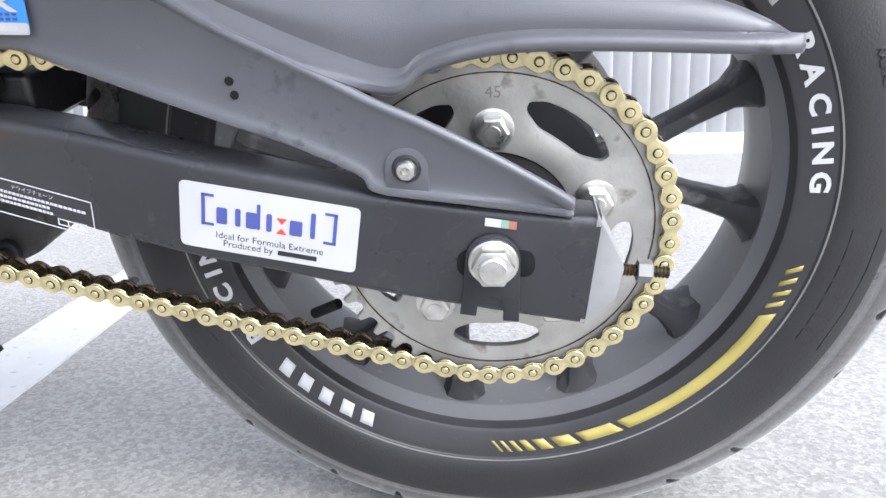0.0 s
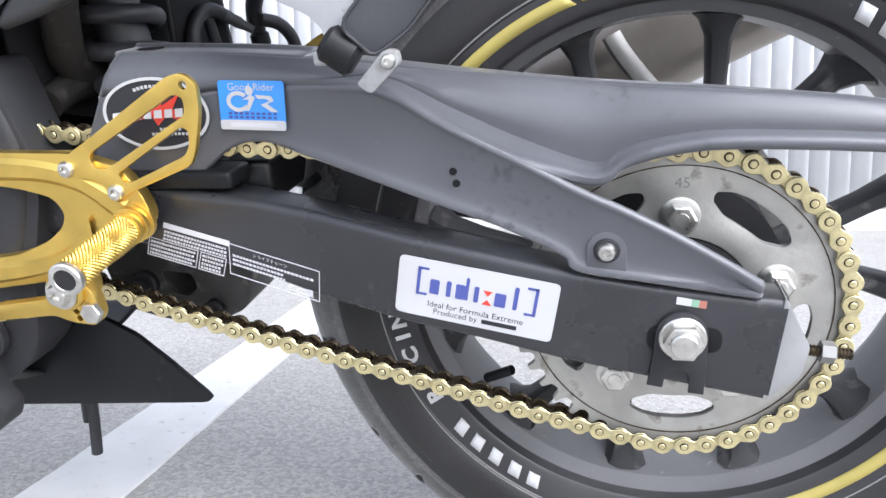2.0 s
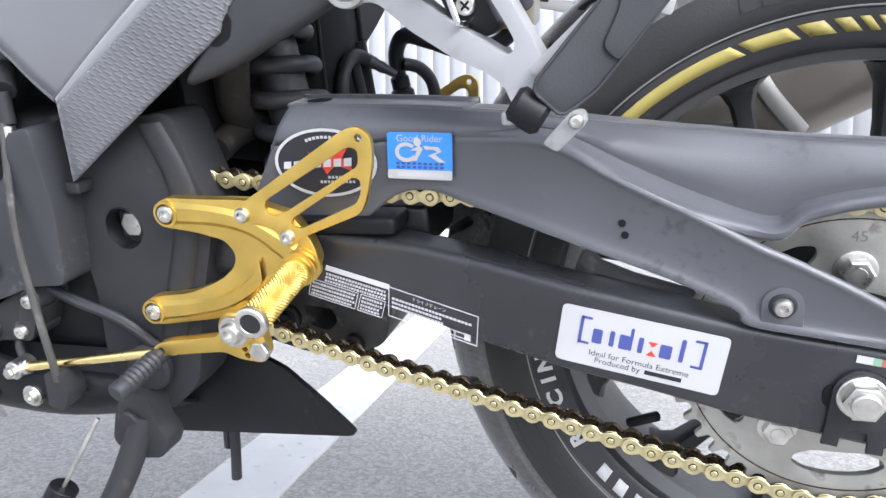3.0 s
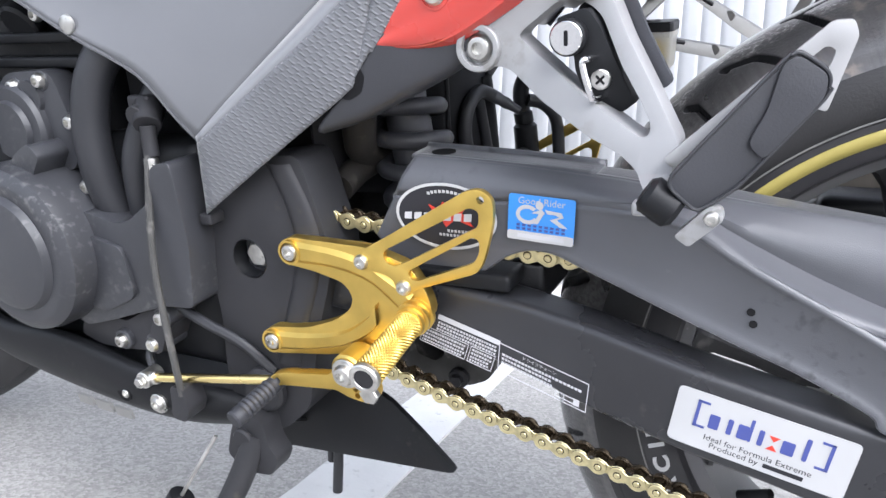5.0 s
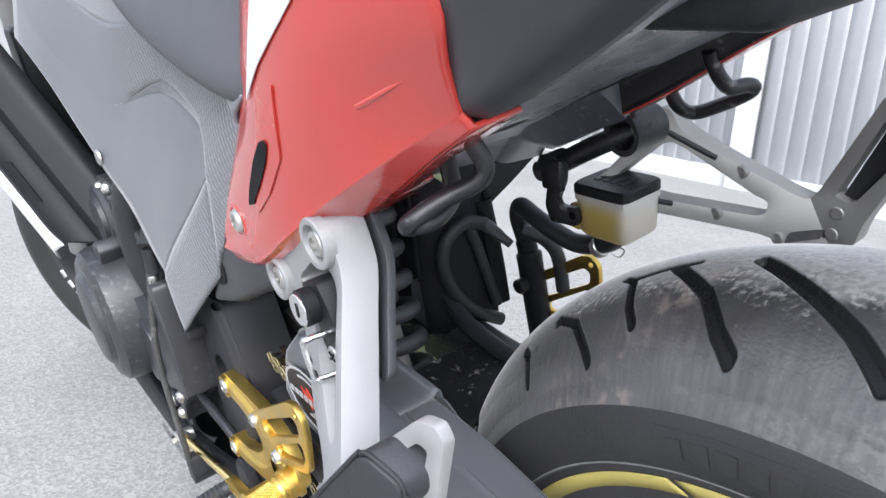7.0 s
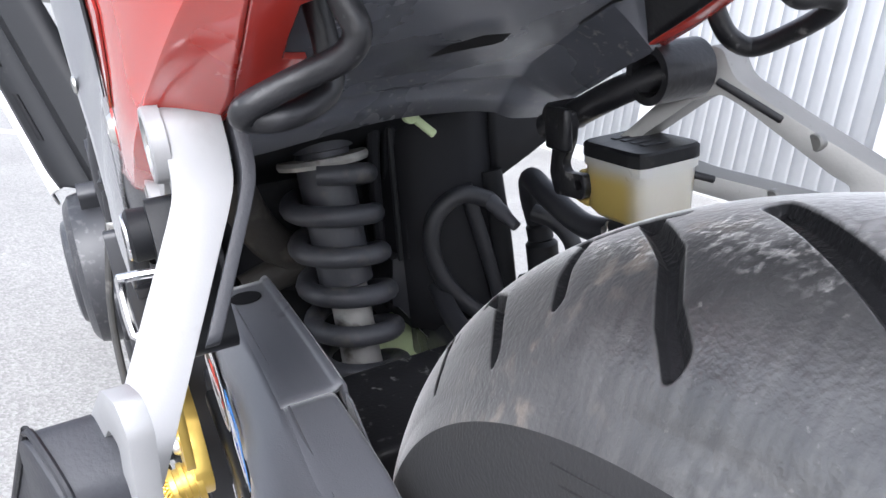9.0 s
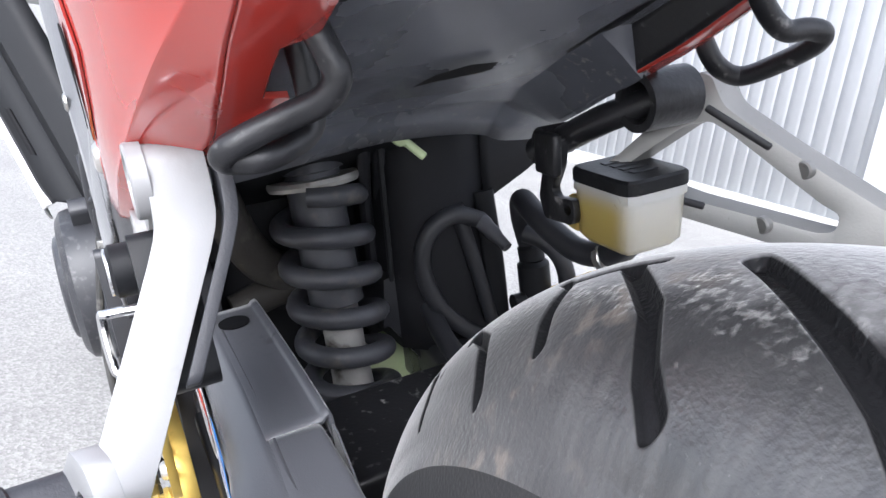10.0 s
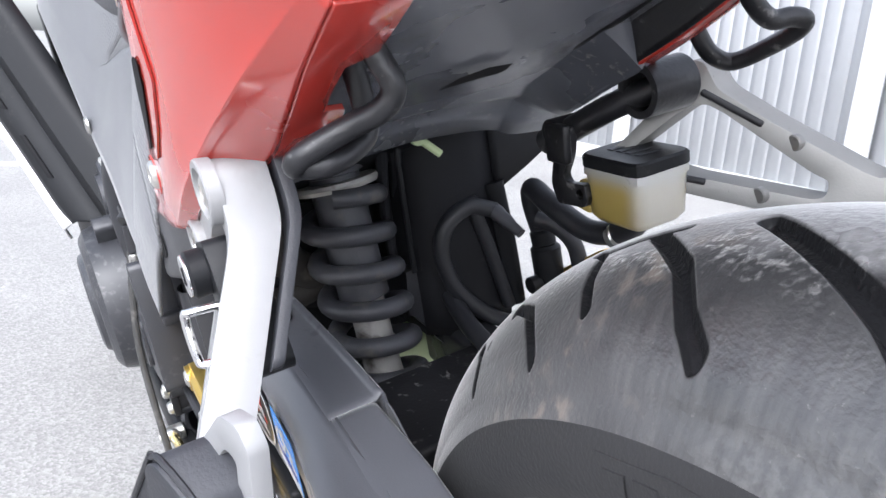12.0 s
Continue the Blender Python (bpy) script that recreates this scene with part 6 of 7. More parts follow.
# turned-in front edge
rows = []
for x, y, z in ((-0.5740, -0.1255, 0.2090), (-0.5900, -0.1262, 0.2240), (-0.6280, -0.1265, 0.2620), (-0.6900, -0.1280, 0.2920), (-0.7600, -0.1290, 0.3300), (-0.8450, -0.1300, 0.3730), (-0.9600, -0.1300, 0.4110)):
    rows.append([Vector((x, y, z)), Vector((x - 0.004, y + 0.004, z - 0.004)), Vector((x - 0.005, y + 0.028, z - 0.006))])
skin(part("cover_edge", loft(fine(rows, 4, 2)), COVER, cover), 0.002, offset=0)
# pale crease band
rows = [[Vector(a), Vector(b)] for a, b in (((-0.5740, -0.1258, 0.2090), (-0.5720, -0.1270, 0.2040)), ((-0.530, -0.1218, 0.244), (-0.5230, -0.1262, 0.2370)), ((-0.470, -0.1105, 0.292), (-0.4560, -0.1225, 0.2830)), ((-0.4120, -0.1005, 0.3390), (-0.3960, -0.1175, 0.3280)))]
skin(part("crease_band", loft(fine(rows, 5, 2)), EDGE, cover, "pale grey bevelled edge"), 0.002, offset=0)
def evenly(pts, n):
    """n points at even steps along a line of points."""
    at = np.cumsum([0.0] + [(b - a).length for a, b in zip(pts, pts[1:])])
    return [Vector([float(np.interp(t, at, [q[k] for q in pts])) for k in range(3)]) for t in np.linspace(0, at[-1], n)]


inner = evenly(smooth([r[-1] for r in cover_rows], 4)[:13], 32)
outer = evenly(smooth([r[0] for r in grain_rows], 4)[8:25], 32)
band = [[a, a.lerp(b, 0.25) + Vector((0, -0.0008, 0)), a.lerp(b, 0.7), b] for a, b in zip(inner, outer)]
skin(part("crease_band", loft(band), COVER, cover, "soft moulded crease", angle=60), 0.002, offset=0)
# textured areas
rows = [[Vector(p) for p in r] for r in (
    [(-0.5720, -0.1270, 0.2040), (-0.5740, -0.1260, 0.1750), (-0.5780, -0.1235, 0.1420)],
    [(-0.5230, -0.1262, 0.2370), (-0.5200, -0.1255, 0.2050), (-0.5180, -0.1235, 0.1830)],
    [(-0.4560, -0.1225, 0.2830), (-0.4520, -0.1240, 0.2550), (-0.4500, -0.1225, 0.2280)],
    [(-0.3960, -0.1175, 0.3280), (-0.4080, -0.1185, 0.2860), (-0.4220, -0.1195, 0.2480)])]
skin(part("textured_panel", loft(fine(rows, 4, 4)), TEXTURED, cover, "grey plastic with a moulded dash texture", angle=40), 0.003, offset=0)
# plain lower wing under the red cowl, with a dark patch for the shade of its opening
rows = [[Vector(p) for p in r] for r in (
    [(-0.4080, -0.1186, 0.2860), (-0.4250, -0.1190, 0.2520), (-0.4560, -0.1190, 0.2190), (-0.4575, -0.1120, 0.2120)],
    [(-0.4000, -0.1180, 0.2850), (-0.4080, -0.1180, 0.2560), (-0.4200, -0.1165, 0.2290), (-0.4210, -0.1080, 0.2220)],
    [(-0.3650, -0.1130, 0.2840), (-0.3760, -0.1150, 0.2640), (-0.3850, -0.1130, 0.2440), (-0.3855, -0.1040, 0.2380)],
    [(-0.3200, -0.1050, 0.3020), (-0.3330, -0.1080, 0.2860), (-0.3420, -0.1060, 0.2650), (-0.3430, -0.0970, 0.2590)],
    [(-0.2600, -0.0960, 0.3360), (-0.2750, -0.0970, 0.3200), (-0.2850, -0.0950, 0.3020), (-0.2860, -0.0880, 0.2970)])]
wing = part("lower_wing", loft(fine(rows, 5, 4)), ENGINE, cover, "dark grey plain plastic wing")
drape(wing, fillet([(-0.4160, 0.2625), (-0.4120, 0.2560), (-0.4160, 0.2440), (-0.4260, 0.2385), (-0.4330, 0.2400), (-0.4270, 0.2470)], 0.003), SHADE_BLACK, "wing_opening_patch", cover, "dark patch painted for the wing's opening", lift=0.0004, thick=0.0004)
skin(wing, 0.003, offset=1)
part("cover_bolt", moved(turned((0, 0, 0), (0, -1, 0), [(0, 0.0085), (0.002, 0.0080), (0.0032, 0.0055)]), Matrix.Translation((-0.6930, -0.1285, 0.3005))), BOLT, cover, "silver cover bolt")
part("cover_peg", rod((-0.4380, -0.0945, 0.3465), (-0.4370, -0.0985, 0.3462), 0.0022), FRAME, cover)
# pale strip under the seat
rows = [[Vector(p) for p in r] for r in (
    [(-0.3150, -0.1150, 0.3780), (-0.3060, -0.1190, 0.3860), (-0.2880, -0.1185, 0.3970)],
    [(-0.3900, -0.0980, 0.4080), (-0.3820, -0.1010, 0.4180), (-0.3680, -0.1010, 0.4280)],
    [(-0.5180, -0.0870, 0.4280), (-0.5120, -0.0880, 0.4420), (-0.5000, -0.0860, 0.4550)],
    [(-0.6450, -0.0930, 0.4250), (-0.6400, -0.0920, 0.4500), (-0.6350, -0.0880, 0.4750)],
    [(-0.8050, -0.1050, 0.4650), (-0.8050, -0.1000, 0.4950), (-0.8050, -0.0900, 0.5200)])]
skin(part("seat_rail_trim", loft(fine(rows, 5, 4)), EDGE, cover, "pale grey trim under the seat"), 0.003, offset=0)

# -- seat --
rows = []
for x, z0, z1, w in ((-0.66, 0.475, 0.56, 0.085), (-0.52, 0.440, 0.545, 0.110), (-0.40, 0.412, 0.530, 0.122), (-0.315, 0.392, 0.525, 0.120), (-0.280, 0.394, 0.550, 0.112), (-0.262, 0.420, 0.580, 0.108)):
    row = [(x, -w + 0.012, z0 - 0.004), (x, -w - 0.004, z0 + 0.006), (x, -w - 0.003, z0 + 0.035), (x, -w + 0.020, z1 - 0.015), (x, -w + 0.06, z1), (x, 0.02, z1 + 0.004), (x, w - 0.02, z1), (x, w + 0.025, z0 + 0.035), (x, w + 0.02, z0)]
    rows.append([Vector(p) for p in row])
part("seat", loft(fine(rows, 5, 4)), SEAT, moto, "dark grey vinyl rider seat", angle=60)
part("seat_base", block(-0.75, -0.22, -0.075, 0.115, 0.40, 0.47, 0.01), BLACK, moto, "black seat base")
part("fuel_tank_rear", block(-1.05, -0.70, -0.11, 0.14, 0.44, 0.60, 0.04), RED, moto, "red painted tank behind the fairing")

# -- red tail cowl --
cowl_st = [
    [(-0.4100, -0.1145, 0.2835), (-0.4075, -0.1155, 0.2790), (-0.4020, -0.1150, 0.2755), (-0.3960, -0.1100, 0.2735)],
    [(-0.3680, -0.1150, 0.3220), (-0.3600, -0.1160, 0.3000), (-0.3500, -0.1145, 0.2790), (-0.3470, -0.1080, 0.2755)],
    [(-0.3130, -0.1150, 0.3780), (-0.3050, -0.1175, 0.3450), (-0.2900, -0.1130, 0.3120), (-0.2870, -0.1030, 0.3070)],
    [(-0.2700, -0.1180, 0.4300), (-0.2620, -0.1190, 0.3830), (-0.2470, -0.1060, 0.3390), (-0.2480, -0.0810, 0.3245)],
    [(-0.2420, -0.1190, 0.4750), (-0.2240, -0.1180, 0.4120), (-0.2040, -0.0980, 0.3630), (-0.2080, -0.0800, 0.3480)],
    [(-0.2100, -0.1200, 0.5250), (-0.1830, -0.1140, 0.4330), (-0.1730, -0.0900, 0.3800), (-0.1755, -0.0800, 0.3685)],
    [(-0.1500, -0.1180, 0.5500), (-0.1180, -0.1060, 0.4480), (-0.1430, -0.0830, 0.3950), (-0.1420, -0.0785, 0.3880)]]
def creased(row):
    """A cross row whose third point stays a firm edge."""
    a, b, c, d = [Vector(q) for q in row]
    return smooth([a, a.lerp(b, 0.5) + Vector((0, -0.001, 0)), b, b.lerp(c, 0.55) + Vector((0, -0.0015, 0)), b.lerp(c, 0.93), c], 3) + smooth([c, c.lerp(d, 0.10), c.lerp(d, 0.55), d], 3)[1:]


def along_rows(rows, n):
    cols = [smooth(c, n) for c in zip(*rows)]
    return [list(r) for r in zip(*cols)]


cowl = part("tail_cowl", loft(along_rows([creased(r) for r in cowl_st], 6)), RED, moto, "glossy red tail cowl with a white flash", angle=40)
skin(cowl, 0.003, offset=0)


def cowl_under():
    """The flat, turned-in underside of the cowl with a notch for the luggage hook."""
    inner = [(-0.1440, -0.0660), (-0.1460, -0.0480), (-0.1620, -0.0490), (-0.1790, -0.0510), (-0.1830, -0.0630), (-0.1970, -0.0640), (-0.2120, -0.0640), (-0.2155, -0.0540), (-0.2400, -0.0500), (-0.2600, -0.0560), (-0.2720, -0.0720)]
    edge = [(-0.2790, -0.0980), (-0.2640, -0.0890), (-0.2480, -0.0810), (-0.2280, -0.0803), (-0.2080, -0.0800), (-0.1755, -0.0800), (-0.1590, -0.0793), (-0.1420, -0.0785)]
    bm = bmesh.new()
    ring = [bm.verts.new((x, y, lerp([-0.29, -0.248, -0.208, -0.1755, -0.142], [0.3055, 0.3248, 0.3483, 0.3688, 0.3882], x) + 0.06 * max(0, y + 0.08))) for x, y in edge + inner]
    bmesh.ops.triangulate(bm, faces=[bm.faces.new(ring)])
    return bm


skin(part("cowl_underside", cowl_under(), RED, cowl, angle=20), 0.003, 0.0008, offset=0)
part("hook_recess", block(-0.222, -0.176, -0.066, -0.040, 0.372, 0.378, 0.002), SHADE_BLACK, cowl).matrix_local = Matrix.Translation((0, 0, 0.004))
# moulded crease lines on the flank
for a, b in (((-0.258, -0.1108, 0.350), (-0.205, -0.1020, 0.374)), ((-0.190, -0.1060, 0.398), (-0.140, -0.0960, 0.418))):
    part("crease_line", rod(a, b, 0.0016, 0.0010, n=8), RED, cowl)
rows = [[Vector((x, 0.139, z + 0.0015)), Vector((x, 0.147, z)), Vector((x, 0.1505, z + 0.0005)), Vector((x, 0.1535, z + 0.004)), Vector((x, 0.160, z + 0.03)), Vector((x - 0.01, 0.155, z + 0.090))] for x, z in ((-0.262, 0.3205), (-0.220, 0.3405), (-0.180, 0.3630), (-0.148, 0.3805), (-0.080, 0.4150), (0.02, 0.465))]
far_cowl = part("far_tail_cowl", loft(fine(rows, 4, 3)), RED, moto, "glossy red tail cowl, far side", angle=60)
skin(far_cowl, 0.003, offset=0)
drape(cowl, [(-0.2773, 0.3962), (-0.2507, 0.4343), (-0.2375, 0.4522), (-0.2089, 0.4961), (-0.155, 0.4726), (-0.194, 0.4517), (-0.2162, 0.4373), (-0.2507, 0.4159)], WHITE, "white_flash", cowl, "white painted flash", lift=0.0024, thick=0.0006, fall=-0.1185)
slot = [(-0.3175, 0.3290), (-0.3090, 0.3410), (-0.2905, 0.3605), (-0.2730, 0.3745), (-0.2665, 0.3765), (-0.2650, 0.3735), (-0.2735, 0.3625), (-0.2900, 0.3470), (-0.3095, 0.3305)]
brow = [(-0.3230, 0.3240), (-0.3120, 0.3400), (-0.2920, 0.3630), (-0.2720, 0.3790), (-0.2400, 0.4080), (-0.2480, 0.3900), (-0.2590, 0.3660), (-0.2850, 0.3410), (-0.3080, 0.3250)]
drape(cowl, fillet(brow, 0.002), RED, "slot_bevel", cowl, "raised red rim round the slot", lift=0.0018, thick=0.0010)
# the slot is not cut: a dark patch paints its shade
drape(cowl, fillet(slot, 0.002), SHADE_BLACK, "slot_patch", cowl, "dark patch painted for the air slot", lift=0.0034, thick=0.0004)
cy = surface_y(cowl, -0.3535, 0.3090)
socket_bolt("cowl_bolt", cowl, (-0.3535, cy - 0.0008, 0.3090), 0.0082, 0.0045)
part("cowl_bolt_ring", lathe([(cy + 0.002, 0.0118), (cy - 0.0022, 0.0112), (cy - 0.0022, 0.0098), (cy - 0.0005, 0.0092)], 30, (-0.3535, 0, 0.3090)), RED, cowl)
# black upper tail behind the red
rows = [[Vector(p) for p in r] for r in (
    [(-0.1430, -0.0700, 0.3900), (-0.1480, -0.0830, 0.3960), (-0.1350, -0.0930, 0.4200), (-0.1180, -0.1050, 0.4480), (-0.0900, -0.1120, 0.4900), (-0.06, -0.1120, 0.54)],
    [(-0.1130, -0.0680, 0.4030), (-0.1150, -0.0850, 0.4090), (-0.1000, -0.0950, 0.4350), (-0.0850, -0.1040, 0.4600), (-0.06, -0.1100, 0.50), (-0.03, -0.1100, 0.55)],
    [(-0.0650, -0.0640, 0.4300), (-0.0660, -0.0800, 0.4370), (-0.0550, -0.0880, 0.4550), (-0.0400, -0.0950, 0.4800), (-0.02, -0.1000, 0.52), (0.01, -0.1000, 0.57)],
    [(0.0200, -0.0550, 0.4900), (0.0200, -0.0680, 0.4970), (0.0280, -0.0760, 0.5150), (0.0400, -0.0800, 0.5350), (0.06, -0.0820, 0.57), (0.08, -0.0820, 0.61)])]
skin(part("tail_panel", loft(fine(rows, 5, 4)), TAIL, moto, "black plastic tail panel", angle=60), 0.003, offset=0)

# -- under-tail tray --
rows = []
for x, z in ((-0.3720, 0.2785), (-0.3600, 0.2925), (-0.3500, 0.3020), (-0.3470, 0.3036), (-0.3400, 0.3050), (-0.3370, 0.3068), (-0.3300, 0.3130), (-0.3260, 0.3152), (-0.3050, 0.3245), (-0.2850, 0.3340), (-0.2530, 0.3478), (-0.2490, 0.3495), (-0.2200, 0.3620), (-0.1400, 0.3960), (-0.0400, 0.4420), (0.0800, 0.5000)):
    side = 1.0 if x < -0.25 else 0.0  # the far side turns down into a wall that ends where the frame rail begins
    front = max(0.0, (-0.326 - x) / 0.046)
    row = [(x + 0.004, -0.072, z + 0.012 if x > -0.33 else z + 0.004), (x, -0.050, z), (x, 0.000, z + 0.0025 + 0.002 * front), (x, 0.045, z + 0.003 + 0.004 * front), (x, 0.090, z + 0.001 + 0.003 * front), (x, 0.112, z), (x, 0.117, z - 0.0025 * side), (x, 0.128, z - (0.0125 - 0.006 * front) * side), (x, 0.141 + 0.018 * front, z - (0.0260 - 0.016 * front) * side), (x + 0.002, 0.143 + 0.018 * front, z - (0.0255 - 0.016 * front) * side)]
    rows.append([Vector(q) for q in row])
cols = [smooth(r, 3) for r in rows]
tray = part("undertail_tray", loft(cols), TRAY, moto, "dusty black plastic under-tail mudguard tray", angle=24)
skin(tray, 0.004, offset=1)
part("tray_boss", lathe([(0, 0), (0, 0.0060), (-0.0012, 0.0052), (-0.0012, 0)], 18, close=False), TRAY, tray).matrix_local = Matrix.Translation((-0.318, -0.012, 0.3195)) @ Matrix.Rotation(radians(65), 4, "X")
part("tray_slot", loft([[(-0.2905, 0.0280, 0.3292), (-0.2770, 0.0350, 0.3355), (-0.2720, 0.0520, 0.3385), (-0.2740, 0.0690, 0.3375), (-0.2830, 0.0690, 0.3330)], [(-0.2905, 0.0281, 0.3292), (-0.2890, 0.0350, 0.3300), (-0.2870, 0.0520, 0.3312), (-0.2850, 0.0650, 0.3320), (-0.2828, 0.0690, 0.3331)]]), SHADE_BLACK, tray, "foam-filled slot")
part("tail_core", block(-0.36, -0.03, -0.045, 0.120, 0.40, 0.48, 0.01), BLACK, moto, "black sub-frame core").matrix_local = Matrix.Translation((0, 0, 0.02))
part("rear_inner_guard", plate([(-0.70, 0.09), (-0.555, 0.09), (-0.55, 0.20), (-0.40, 0.29), (-0.38, 0.33), (-0.70, 0.36)], -0.075, 0.125, 0.004), BLACK, moto, "black inner mudguard and airbox side")
rows = [[Vector((x, 0.1395, z + 0.001)), Vector((x, 0.137, z + 0.012)), Vector((x, 0.132, z + 0.026))] for x, z in ((-0.275, 0.3150), (-0.220, 0.3405), (-0.180, 0.3630), (-0.148, 0.3805), (-0.080, 0.4150), (0.02, 0.465))]
skin(part("tail_inner_panel", loft(fine(rows, 3, 2)), CHIPPED, moto, "black inner panel of the tail, far side"), 0.003, offset=0)
part("subframe_beam", tube([(-0.2600, 0.158, 0.3070), (-0.2820, 0.143, 0.2970), (-0.3120, 0.132, 0.2810), (-0.3320, 0.126, 0.2720)], 0.0085, 16, 5), CHIPPED, moto, "black painted sub-frame beam")
part("beam_bracket", join(rod((-0.318, 0.120, 0.2805), (-0.318, 0.142, 0.2805), 0.0095), block(-0.322, -0.300, 0.118, 0.124, 0.262, 0.288, 0.002)), CHIPPED, moto, "chipped black beam bracket")
# black inner mudguard that closes the view past the shock
rows = []
for x, y, z0, z1 in ((-0.505, -0.060, 0.150, 0.310), (-0.505, 0.040, 0.120, 0.310), (-0.500, 0.058, 0.110, 0.310), (-0.450, 0.068, 0.100, 0.305), (-0.436, 0.085, 0.098, 0.302), (-0.432, 0.120, 0.098, 0.300), (-0.430, 0.143, 0.100, 0.300)):
    rows.append([Vector((x, y, z0 + (z1 - z0) * k / 5)) for k in range(6)])
skin(part("inner_mudguard", loft([smooth(r, 2) for r in rows]), ENCLOSED_BLACK, moto, "black plastic inner mudguard", angle=40), 0.003, offset=1)
rows = [[Vector((-0.428, y, z)) for z in (z0, (z0 + 0.300) / 2, 0.300)] for y, z0 in ((0.140, 0.2140), (0.147, 0.2165), (0.175, 0.2290), (0.205, 0.2440), (0.215, 0.2500))]
skin(part("inner_frame_cheek", loft(rows), ENCLOSED_BLACK, moto, "black frame cheek under the tail"), 0.006, offset=1)
for y, z0, z1 in ((0.060, 0.165, 0.268), (0.0725, 0.160, 0.262)):
    part("mudguard_rib", rod((-0.4480 + (0.072 - y), y, z0), (-0.4480 + (0.072 - y), y + 0.002, z1), 0.0022, n=10), BLACK, moto)
part("inner_strut", tube([(-0.4300, 0.116, 0.215), (-0.4280, 0.128, 0.165), (-0.4260, 0.139, 0.112)], 0.0058, 12, 4), HOSE, moto, "black strut beside the hose")
part("inner_strut", tube([(-0.4300, 0.140, 0.222), (-0.4270, 0.144, 0.165), (-0.4260, 0.146, 0.112)], 0.0085, 12, 4, flat=0.6), BLACK, moto, "black strut beside the hose")

part("seat_clip", join(rod((-0.402, 0.064, 0.2810), (-0.397, 0.064, 0.2810), 0.0060), rod((-0.400, 0.067, 0.2780), (-0.394, 0.078, 0.2660), 0.0030)), LEAFCARD, moto, "pale plastic wiring clip")
part("subframe_plate", block(-0.520, -0.385, 0.020, 0.120, 0.290, 0.300, 0.004), BLACK, moto, "black plate under the seat frame")
for y in (0.118,):
    part("frame_rail", tube([(-0.42, y - 0.03, 0.300), (-0.36, y - 0.012, 0.320), (-0.25, y, 0.362), (-0.10, y, 0.435), (0.05, y - 0.02, 0.51)], 0.0130, 16), BLACK, moto, "black painted frame rail")
part("rail_end", moved(lathe([(-0.004, 0.0120), (-0.004, 0.0165), (0.030, 0.0165), (0.030, 0.0120)], 30), along((-0.2585, 0.172, 0.3080), (-0.2585, 0.13, 0.3080))), CHIPPED, moto, "open steel tube end")

# luggage hooks
for pts, lab in (
    ([(-0.186, -0.054, 0.385), (-0.182, -0.051, 0.368), (-0.179, -0.047, 0.355), (-0.182, -0.051, 0.347), (-0.190, -0.061, 0.342), (-0.195, -0.072, 0.3375), (-0.198, -0.081, 0.3335), (-0.2015, -0.0835, 0.330), (-0.203, -0.080, 0.328), (-0.200, -0.070, 0.3275), (-0.203, -0.058, 0.330), (-0.206, -0.050, 0.335), (-0.207, -0.049, 0.348), (-0.207, -0.052, 0.372)], "chipped black steel luggage hook under the tail"),
    ([(-0.228, 0.140, 0.368), (-0.228, 0.1524, 0.3531), (-0.226, 0.1579, 0.3377), (-0.223, 0.1644, 0.3262), (-0.219, 0.1765, 0.3205), (-0.198, 0.1785, 0.3285), (-0.180, 0.1772, 0.3375), (-0.1745, 0.1745, 0.3430), (-0.176, 0.1670, 0.3454), (-0.179, 0.1557, 0.3462), (-0.180, 0.1441, 0.3572), (-0.180, 0.1355, 0.374)], "black painted steel luggage hook, far side")):
    part("luggage_hook", tube(pts, 0.0050, 14, 6), CHIPPED, moto, lab)

# -- shock absorber --
S0, S1 = Vector((-0.466, 0.018, 0.270)), Vector((-0.437, 0.021, 0.058))
sm, sd = along(S0, S1), (S1 - S0).length
shock = part("shock_absorber", moved(lathe([(0, 0), (0, 0.020), (0.015, 0.024), (0.016, 0.0205), (0.116, 0.0205), (0.118, 0.0165), (0.120, 0), ], 36, close=False), sm), SHOCK, moto, "black shock absorber with a coil spring")
part("damper_body", moved(lathe([(0.116, 0), (0.116, 0.0150), (0.155, 0.0150), (0.156, 0.0165), (0.165, 0.0165), (0.167, 0.0150), (sd - 0.01, 0.0165), (sd - 0.01, 0)], 36, close=False), sm), DAMPER, shock, "dirty bare alloy damper body")
part("spring_seat", moved(lathe([(0.020, 0.018), (0.020, 0.0330), (0.023, 0.0340), (0.026, 0.0330), (0.026, 0.018)], 40), sm), STEEL, shock, "steel spring seat ring")
coil = [sm @ Vector((0.0305 * math.cos(2 * math.pi * t * 5.6 + 1.0), 0.030 + (sd - 0.045) * t, 0.0305 * math.sin(2 * math.pi * t * 5.6 + 1.0))) for t in np.linspace(0, 1, 150)]
part("spring", tube(coil, 0.0078, 12, 1), SHOCK, shock, "dusty black coil spring")
part("lower_eye", moved(lathe([(sd - 0.014, 0), (sd - 0.014, 0.032), (sd - 0.008, 0.033), (sd - 0.006, 0.018), (sd + 0.01, 0.018), (sd + 0.01, 0)], 32, close=False), sm), SHOCK, shock)

